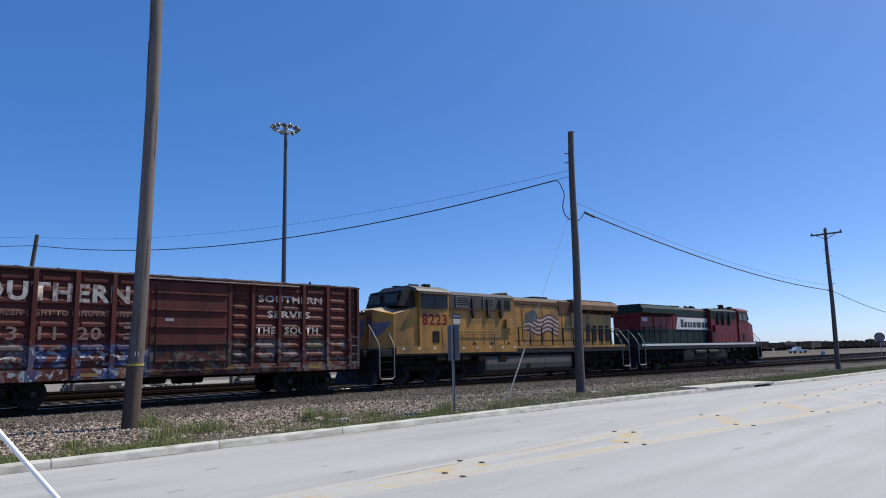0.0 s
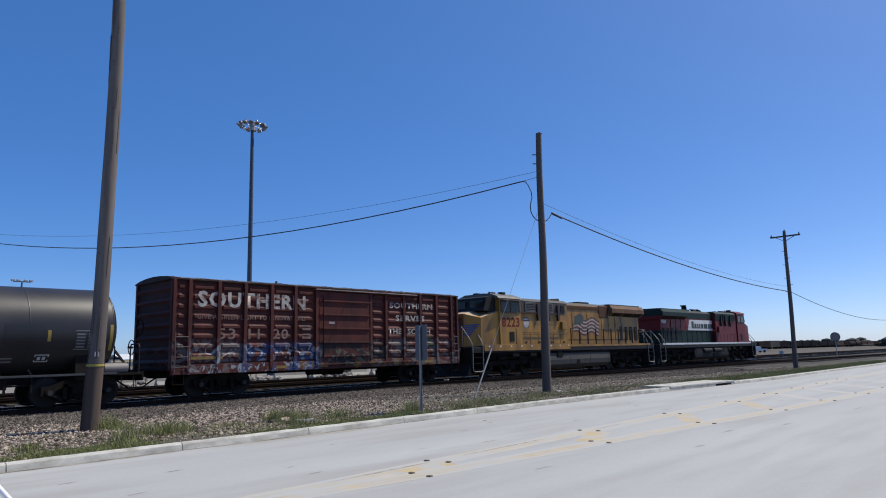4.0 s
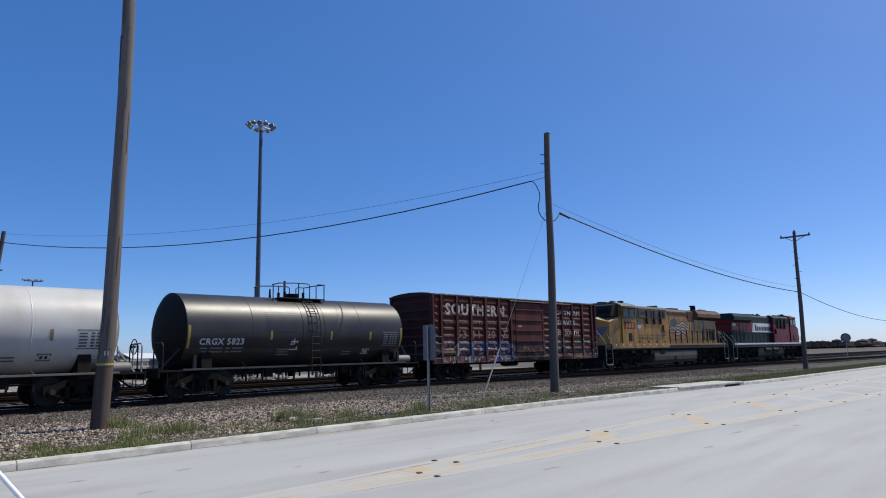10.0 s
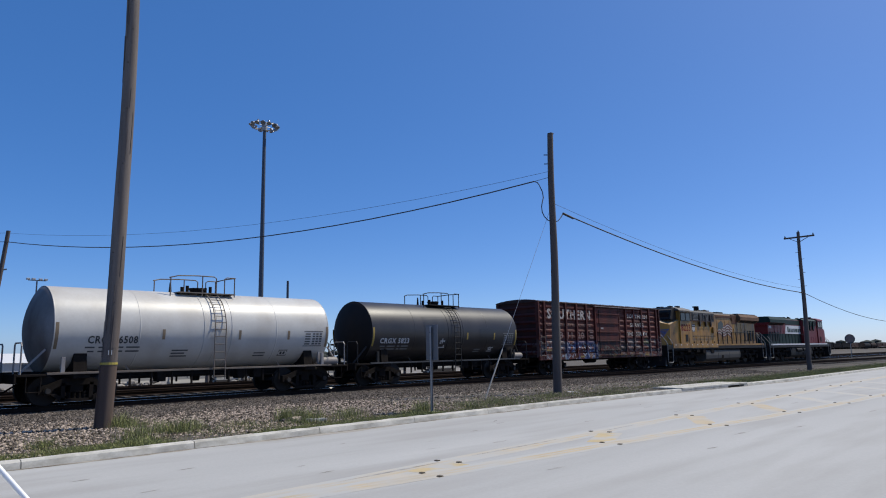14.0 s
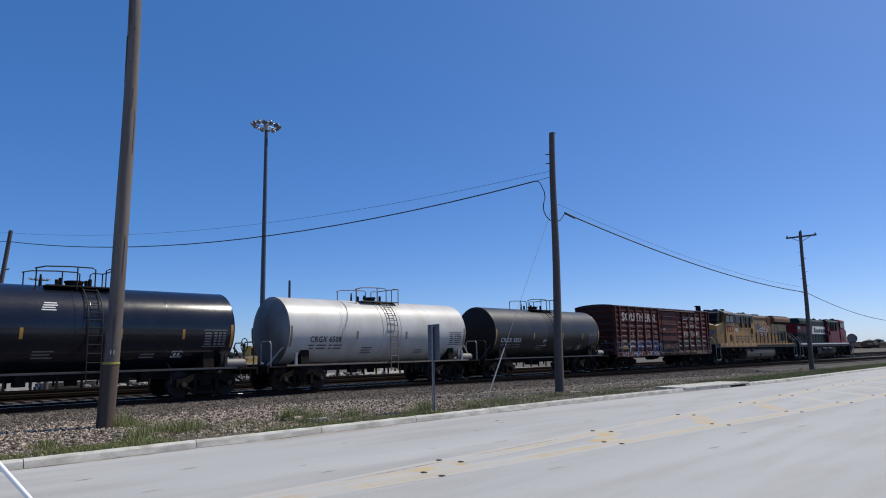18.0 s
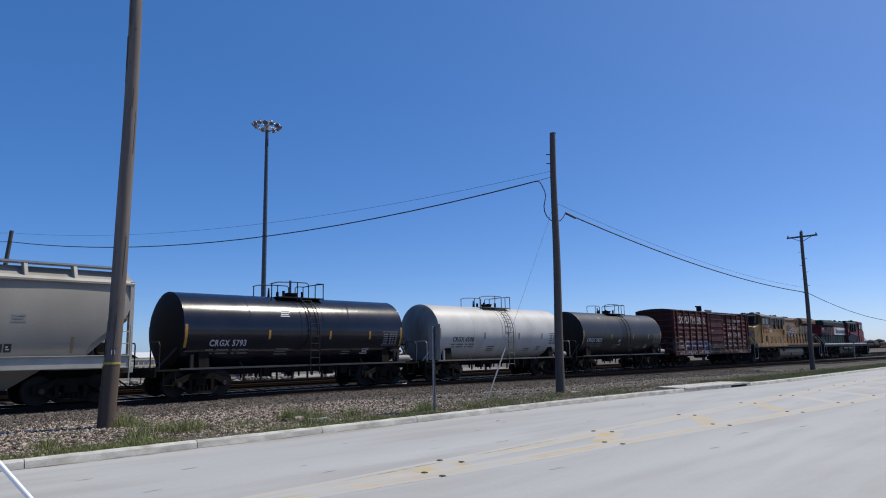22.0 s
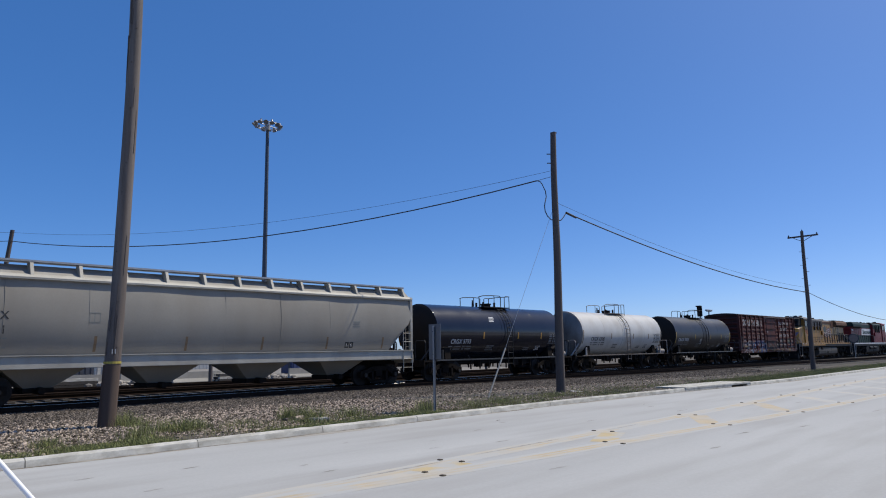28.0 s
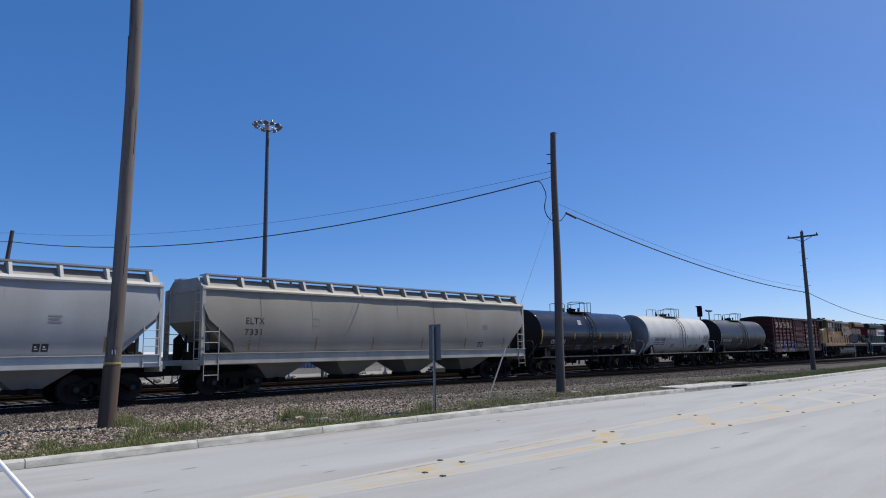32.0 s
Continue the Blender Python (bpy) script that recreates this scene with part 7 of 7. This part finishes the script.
def build_far():
    lot = bm_new()
    box(lot, -260, 66, 42, 150, -0.7, -0.47)
    solid("gravel_lot", lot, mat("pale_gravel", (0.23, 0.212, 0.191), 0.95, spec=0.1, var=0.3, scale=0.5, fine=12, bump=0.5, dirt=(0.174, 0.157, 0.139), dirt_amount=0.6, dirt_scale=0.15), "pale dusty gravel lot beyond the tracks", kind="structure")
    roof = mat("roof_white", (0.612, 0.612, 0.612), 0.5, var=0.06)
    wall = mat("wall_tan", (0.357, 0.323, 0.272), 0.7, var=0.12)
    wallg = mat("wall_grey", (0.34, 0.348, 0.357), 0.7, var=0.12)
    for x, y, w, d, h, t, r, q in SHEDS:
        shed(x, y, w, d, h, t, roof, wallg if r else wall, q)
    rnd = random.Random(5)
    cols = [mat("far_brown", (0.0425, 0.0298, 0.0255), 0.9, spec=0.1), mat("far_black", (0.0213, 0.0213, 0.0238), 0.9, spec=0.1), mat("far_grey", (0.10, 0.09, 0.08), 0.8, spec=0.2), mat("far_rust", (0.085, 0.0425, 0.0298), 0.7)]
    x = 235.0
    for k in range(24):
        ln = rnd.choice((13.5, 15.5, 18.0))
        far_car(x + ln / 2, 98.0, ln, 3.7 if k == 5 else rnd.uniform(3.0, 3.7), rnd.choice((0, 0, 1)), cols[2 if k == 5 else (0, 1, 0, 3, 1)[rnd.randrange(5)]])
        x += ln + 1.3
    # low trees on the horizon
    bm = bm_new()
    for k in range(900):
        d = rnd.uniform(520, 760)
        a = radians(rnd.uniform(-8, 115))
        c = Vector((d * math.cos(a), d * math.sin(a), rnd.uniform(0, 4.5)))
        bmesh.ops.create_icosphere(bm, subdivisions=1, radius=rnd.uniform(1.2, 3.6), matrix=Matrix.LocRotScale(c, None, (rnd.uniform(1, 2.2), rnd.uniform(1, 2.2), rnd.uniform(0.6, 1.0))))
    solid("far_trees", bm, mat("far_foliage", (0.03, 0.037, 0.03), 0.9, var=0.4, scale=0.3, fine=2), "low dark tree line on the horizon", kind="stuff")
    # a parked pickup and a relay cabinet at the far end of the yard
    truck = thing("pickup_truck", pose(210, 68.0, -0.45, 0, 0, 150), "white pickup truck parked far off in the rail yard", "pickup truck")
    pw = mat("pickup_white", (0.60, 0.60, 0.60), 0.35, var=0.05, bump=0)
    part("body", prism(bm_new(), [(-2.7, 0.45), (2.6, 0.45), (2.7, 0.95), (1.3, 1.05), (-2.7, 1.05)], "y", -0.95, 0.95), pw, truck)
    part("cab", prism(bm_new(), [(-0.7, 1.05), (1.35, 1.05), (0.75, 1.75), (-0.55, 1.78)], "y", -0.88, 0.88), pw, truck)
    part("window", prism(bm_new(), [(-0.5, 1.12), (1.0, 1.12), (0.65, 1.65), (-0.42, 1.67)], "y", -0.90, -0.885), M_GLASS, truck)
    for x in (-1.75, 1.75):
        for y in (-0.85, 0.85):
            part("wheel", rod(bm_new(), (x, y - 0.12, 0.38), (x, y + 0.12, 0.38), 0.38, seg=16), M_BLACK, truck)
    relay = thing("relay_cabinet", pose(118, 34.5, -0.42, 0, 0, 8), "small pale relay cabinet beside the far tracks", "relay cabinet")
    part("body", box(bm_new(), -0.35, 0.35, -0.3, 0.3, 0.1, 0.95, 0.03), M_STEEL, relay)
    part("plinth", box(bm_new(), -0.6, 0.6, -0.5, 0.5, -0.1, 0.1), M_CURB, relay)
    # clutter beyond the tracks
    for x, y, m, lb in CLUTTER:
        c = thing("container", pose(x, y, -0.47), lb, "container")
        part("body", box(bm_new(), -1.5, 1.5, -1.0, 1.0, 0.05, 1.25, 0.03), mat("bin_paint", m, 0.6, var=0.15), c)
        for k in range(7):
            a = -1.3 + 0.43 * k
            part("rib", box(bm_new(), a - 0.04, a + 0.04, -1.05, -1.0, 0.1, 1.2), mat("bin_rib", m, 0.6) if k == 0 else c.children[1].data.materials[0], c)
    # low concrete barriers, some leaning, and a rack of steel frames
    rnd = random.Random(9)
    me = mesh_of("slab", prism(bm_new(), [(-0.3, 0.0), (-0.3, 0.12), (-0.12, 0.35), (-0.08, 0.8), (0.08, 0.8), (0.12, 0.35), (0.3, 0.12), (0.3, 0.0)], "x", -1.45, 1.45), mat("barrier_concrete", (0.306, 0.289, 0.259), 0.85, var=0.2, scale=2, dirt=(0.217, 0.2, 0.174), dirt_amount=0.5))
    for k in range(13):
        if k in (3, 8):
            continue
        b = thing("concrete_barrier", pose(3.0 + 3.3 * k, 46.6 + rnd.uniform(-0.5, 0.5), -0.47, 0, 0, rnd.uniform(-8, 8)), "pale worn concrete barrier on the gravel lot", "barrier", "concrete barriers")
        share("slab", me, b, pose(0, 0, 0))
    y = thing("yellow_machine", pose(36.5, 62, -0.47), "yellow steel machine body standing on the gravel lot", "machine")
    ym = mat("machine_yellow", (0.425, 0.255, 0.0255), 0.55, var=0.15, dirt=(0.174, 0.104, 0.0435), dirt_amount=0.5)
    part("body", box(bm_new(), -1.1, 1.0, -0.9, 0.9, 0.75, 1.75, 0.08), ym, y)
    part("cab", box(bm_new(), -0.2, 0.95, -0.8, 0.8, 1.75, 2.9, 0.06), ym, y)
    part("cab_window", box(bm_new(), -0.05, 0.8, -0.83, -0.8, 1.95, 2.7), M_GLASS, y)
    for x in (-0.8, 0.75):
        for s in (-0.75, 0.75):
            part("wheel", rod(bm_new(), (x, s - 0.18, 0.5), (x, s + 0.18, 0.5), 0.5, seg=18), M_BLACK, y)
    r = thing("steel_rack", pose(27.3, 45.2, -0.47), "pale rusty steel rack of welded frames on the lot", "steel rack")
    pale = mat("rack_paint", (0.383, 0.323, 0.212), 0.6, var=0.3)
    for k in range(6):
        x = -1.2 + 0.48 * k
        part("upright", box(bm_new(), x - 0.04, x + 0.04, -0.04, 0.04, 0.0, 1.75), pale, r)
        part("foot", box(bm_new(), x - 0.04, x + 0.04, -0.5, 0.5, 0.0, 0.1), pale, r)
    for z in (0.75, 1.25, 1.7):
        part("cross_bar", box(bm_new(), -1.3, 1.3, -0.09, -0.04, z, z + 0.12), pale, r)
    copy_thing(r, pose(20.8, 50.0, -0.47, 0, 0, 20))

    def heap():
        return rnd.choice(((9.0, 44.0), (17.5, 45.0), (27.5, 44.5), (36.0, 45.0)))
    bm = bm_new()
    for k in range(160):
        cx, cy = heap()
        q = rnd.uniform(0.08, 0.28)
        bmesh.ops.create_icosphere(bm, subdivisions=1, radius=q, matrix=Matrix.LocRotScale((cx + rnd.gauss(0, 1.1), cy + rnd.gauss(0, 0.4), -0.42 + rnd.uniform(0, 0.3)), None, (1.2, 0.9, 0.7)))
    solid("rubble_heaps", bm, mat("heap_stone", (0.221, 0.2, 0.178), 0.9, var=0.35, island=0.8), "pale heaps of broken concrete on the lot", kind="stuff")
    for k in range(7):
        p = thing("timber_post", pose(-6 + 9.5 * k, 43.0 + 0.5 * (k % 3), -0.47), "short dark timber post at the edge of the lot", "post", "lot posts")
        part("shaft", rod(bm_new(), (0, 0, -0.2), (0, 0, 1.3), 0.13), M_WOODD, p)
    for k in range(5):
        g = thing("tie_stack", pose(4 + 11 * k, 46 + (k % 2), -0.47), "low stack of grey timber ties on the lot", "tie stack", "tie stacks")
        for j in range(3):
            for i in range(5 - j):
                part("tie", box(bm_new(), -1.6, 1.6, -0.7 + 0.29 * i, -0.45 + 0.29 * i, 0.02 + 0.2 * j, 0.2 + 0.2 * j, 0.012), M_TIE if (i + j + k) % 3 else M_CURB, g)


# ---- loose stones and plants ----
def build_stones():
    rng = np.random.default_rng(7)
    base = np.array([(1, 0, 0), (-1, 0, 0), (0, 1, 0), (0, -1, 0), (0, 0, 1), (0, 0, -1)], float)
    faces = np.array([(0, 2, 4), (2, 1, 4), (1, 3, 4), (3, 0, 4), (2, 0, 5), (1, 2, 5), (3, 1, 5), (0, 3, 5)])
    def scatter(name, n, place, lo, hi, m, label, lift=lambda x, y: -9):
        V = np.zeros((n, 6, 3))
        for i in range(n):
            x, y = place(rng)
            r = rng.uniform(lo, hi) * np.array([rng.uniform(0.8, 1.4), rng.uniform(0.7, 1.2), rng.uniform(0.5, 0.9)])
            a = rng.uniform(0, 6.28)
            p = base * r * rng.uniform(0.75, 1.2, (6, 1))
            c, s = math.cos(a), math.sin(a)
            p = p @ np.array([[c, s, 0], [-s, c, 0], [0, 0, 1]])
            V[i] = p + (x, y, max(ground_z(x, y), lift(x, y)) + r[2] * rng.uniform(0.0, 0.6))
        F = (faces[None] + 6 * np.arange(n)[:, None, None]).reshape(-1, 3)
        me = bpy.data.meshes.new(name)
        me.from_pydata(V.reshape(-1, 3).tolist(), [], F.tolist())
        me.materials.append(m)
        tagged(new(name, me), label, kind="stuff")
    def near(r):
        while True:
            x, y = r.uniform(-2, 16), r.uniform(13.6, 20.6)
            if y > 14.2 + 0.9 * noise.noise((x * 0.5, 0, 3)) or r.random() < 0.25:
                return x, y
    scatter("gravel_stones", 19000, near, 0.02, 0.05, M_STONE, "pale broken gravel stones beside the pole")
    def mid(r):
        x = 16 + 44 * r.random() ** 1.5
        return x, r.uniform(curb_y(x) + 0.5, 20.8)
    scatter("gravel_stones", 5000, mid, 0.02, 0.055, M_STONE, "pale broken gravel stones along the kerb")
    def bal(r):
        x = 1 + 50 * r.random() ** 1.3
        return x, bank_foot(x) - 0.5 + 5.4 * r.random()
    scatter("ballast_stones", 30000, bal, 0.022, 0.05, M_BALLAST, "dark grey crushed ballast stones under the tracks", bank_z)


def build_grass():
    rng = random.Random(11)
    def blades(name, n, place, h0, h1, m, label, wide=1.0):
        vs, fs = [], []
        for _ in range(n):
            x, y, k = place()
            h = rng.uniform(h0, h1) * k
            a = rng.uniform(0, 6.28)
            w = rng.uniform(0.002, 0.005) * wide
            lx, ly = rng.gauss(0, 0.35) * h, rng.gauss(0, 0.35) * h
            z = ground_z(x, y) - 0.02
            i = len(vs)
            dx, dy = w * math.cos(a), w * math.sin(a)
            vs += [(x - dx, y - dy, z), (x + dx, y + dy, z), (x + lx * 0.4 + dx * 0.7, y + ly * 0.4 + dy * 0.7, z + h * 0.6), (x + lx * 0.4 - dx * 0.7, y + ly * 0.4 - dy * 0.7, z + h * 0.6), (x + lx, y + ly, z + h)]
            fs += [(i, i + 1, i + 2, i + 3), (i + 3, i + 2, i + 4)]
        me = bpy.data.meshes.new(name)
        me.from_pydata(vs, [], fs)
        me.materials.append(m)
        tagged(new(name, me), label, kind="stuff")
    def strip():
        while True:
            x = rng.uniform(-2, 15)
            y = curb_y(x) + 0.1 + abs(rng.gauss(0, 0.55))
            d = noise.noise((x * 0.9, y * 0.9, 1.0)) + 0.45 - 0.3 * max(0, 4 - x) / 4
            if rng.random() < d + 0.25:
                return x, y, 0.6 + max(0, d)
    blades("grass", 60000, strip, 0.04, 0.10, M_GRASS, "uneven green grass and weeds along the kerb")
    tufts = [(6.9, 17.5, 0.16, 2.0), (7.05, 17.2, 0.2, 1.4), (6.13, 14.67, 0.18, 1.7), (6.98, 15.6, 0.25, 1.5), (7.3, 15.2, 0.2, 1.8), (7.75, 15.5, 0.25, 1.3), (8.9, 15.2, 0.3, 0.9), (10.3, 15.5, 0.14, 2.0), (10.7, 15.6, 0.22, 1.9), (11.1, 15.4, 0.2, 1.6), (10.3, 14.6, 0.3, 1.2), (11.9, 14.86, 0.25, 1.6), (14.35, 14.5, 0.16, 1.9), (4.45, 14.8, 0.15, 1.2), (16.2, 14.3, 0.3, 1.2), (18.0, 14.6, 0.3, 1.3), (21.5, 14.9, 0.3, 1.0)]
    def tuft():
        x, y, r, k = rng.choice(tufts)
        return x + rng.gauss(0, r), y + rng.gauss(0, r), k
    blades("weeds", 7000, tuft, 0.07, 0.23, M_GRASS, "tall green weed tufts among the gravel")
    def far():
        while True:
            x = 15 + 65 * rng.random()
            y = curb_y(x) + 0.15 + abs(rng.gauss(0, 1.6))
            if noise.noise((x * 0.35, y * 0.8, 4.0)) > -0.15 and not (26.4 < x < 34.4 and y < curb_y(x) + 1.6) and y < 19:
                return x, y, 1.0
    blades("grass", 40000, far, 0.05, 0.12, M_GRASS, "patchy green grass along the kerb", 1.5)
    def right():
        while True:
            x = 33.8 + 42 * rng.random() ** 1.3
            y = curb_y(x) + 0.12 + 2.1 * rng.random() ** 1.4
            if noise.noise((x * 0.5, y * 1.1, 9.0)) > -0.3:
                return x, y, 1.0
    blades("grass", 26000, right, 0.07, 0.17, M_GRASS, "olive-green uncut grass strip along the kerb", 2.6)
    blades("dry_grass", 12000, right, 0.06, 0.15, M_DRY, "straw-coloured grass in the strip along the kerb", 2.2)
    def dry():
        x = -2 + 62 * rng.random()
        return x, curb_y(x) + 0.2 + abs(rng.gauss(0, 2.2)), 1.0
    blades("dry_grass", 20000, dry, 0.05, 0.16, M_DRY, "dry straw-coloured grass among the gravel")


def build_rubble():
    """Broken concrete and debris in the verge, sticks on the road."""
    rnd = random.Random(3)
    for x, y, ln, a in ((14.2, 11.6, 0.14, -5), (21.0, 11.0, 0.14, 30)):
        solid("stick", rod(bm_new(), (-ln / 2, 0, 0), (ln / 2, 0.02, 0.004), 0.005, 0.003, 6), M_WOODD, "dark twig lying on the concrete road", "twig", "twigs on the road", m=pose(x, y, -0.492, 0, 0, a))
    for x, y, w, d, h, m, lb in ((10.75, 14.75, 0.55, 0.16, 0.06, M_CURB, "broken pale concrete slab lying in the verge"), (10.1, 15.25, 0.14, 0.1, 0.07, M_WOODD, "dark lump of debris in the verge"), (10.45, 15.25, 0.3, 0.2, 0.1, M_STONE, "broken stone lump lying in the verge")):
        bm = bm_new()
        box(bm, -w / 2, w / 2, -d / 2, d / 2, -0.04, h, 0.02)
        for v in bm.verts:
            v.co += Vector((rnd.uniform(-1, 1), rnd.uniform(-1, 1), rnd.uniform(-1, 1))) * 0.02
        solid("rubble", bm, m, lb, "rubble", m=pose(x, y, ground_z(x, y) + 0.01, 0, 0, rnd.uniform(-30, 30)))


BIRD = []


def build_bird():
    """A small dark bird that leaves the pole's top and flies off over the road side."""
    dark = mat("feather_dark", (0.017, 0.0153, 0.0153), 0.7, var=0.3, scale=20, bump=0.05)
    b = thing("bird", pose(23.91, 16.0, 10.42), "small dark bird flying off from a pole", "bird")
    part("body", lathe(bm_new(), [(-0.10, 0.0), (-0.085, 0.018), (-0.03, 0.035), (0.03, 0.034), (0.06, 0.024), (0.085, 0.024), (0.105, 0.014), (0.13, 0.0)], 12), dark, b, smooth=True)
    part("tail", prism(bm_new(), [(-0.19, -0.03), (-0.19, 0.03), (-0.08, 0.012), (-0.08, -0.012)], "z", -0.004, 0.004), dark, b)
    wings = []
    for s in (-1, 1):
        wings.append((part("wing", prism(bm_new(), [(0.05, 0.0), (0.06, s * 0.08), (0.02, s * 0.19), (-0.03, s * 0.15), (-0.045, 0.0)], "z", -0.004, 0.004), dark, b), s))
    for ob in [b.children[0], b.children[1]] + [w for w, s in wings]:
        for v in ob.data.vertices:
            v.co *= 0.62
    BIRD.append((b, wings))


def motions():
    """The train rolls on and gains a little speed, and its wheels turn with it."""
    for car, x, heading in CARS:
        walk(car, [(t, pose(x + run(t), track_y(x + run(t)), track_z(x + run(t)), 0, 0.12 if heading else -0.12, heading + TRACK_TURN)) for t in (0.0, 4.0, 8.0, 12.0, 16.0, 20.0, 24.0, 28.0, 32.0)])
    for b, wings in BIRD:
        flight = [(23.6, 23.76, 16.2, 10.73), (23.9, 22.78, 16.2, 10.25), (24.2, 21.41, 16.2, 9.30), (24.5, 19.46, 16.2, 7.93), (24.8, 17.25, 16.2, 6.41), (25.1, 14.68, 16.2, 5.08),
                  (25.5, 11.09, 16.2, 4.09), (26.2, 4.5, 16.6, 3.7), (27.2, -5.0, 17.5, 4.2), (32.0, -50.0, 22.0, 9.0)]
        walk(b, [(0.0, pose(23.91, 16.0, 10.42, 0, 0, 180)), (23.4, pose(23.91, 16.0, 10.42, 0, 0, 180))] + [(t, pose(x, y, z, 0, 0, 180)) for t, x, y, z in flight])
        for w, s in wings:
            walk(w, [(0.0, pose(0, 0, 0.02)), (23.4, pose(0, 0, 0.02))] + [(23.5 + 0.1 * k, pose(0, 0, 0.02, s * (32 if k % 2 else -24))) for k in range(85)] + [(32.0, pose(0, 0, 0.02))])
    for wheel, dx, r, sense in ROLLING:
        walk(wheel, [(0.3 * k if k < 107 else 32.0, pose(dx, 0, r, 0, sense * math.degrees(run(min(32.0, 0.3 * k)) / r), 0)) for k in range(108)])


build_poles()
build_signs()
build_masts()
build_train()
build_far()
build_stones()
build_grass()
build_rubble()
build_bird()
motions()
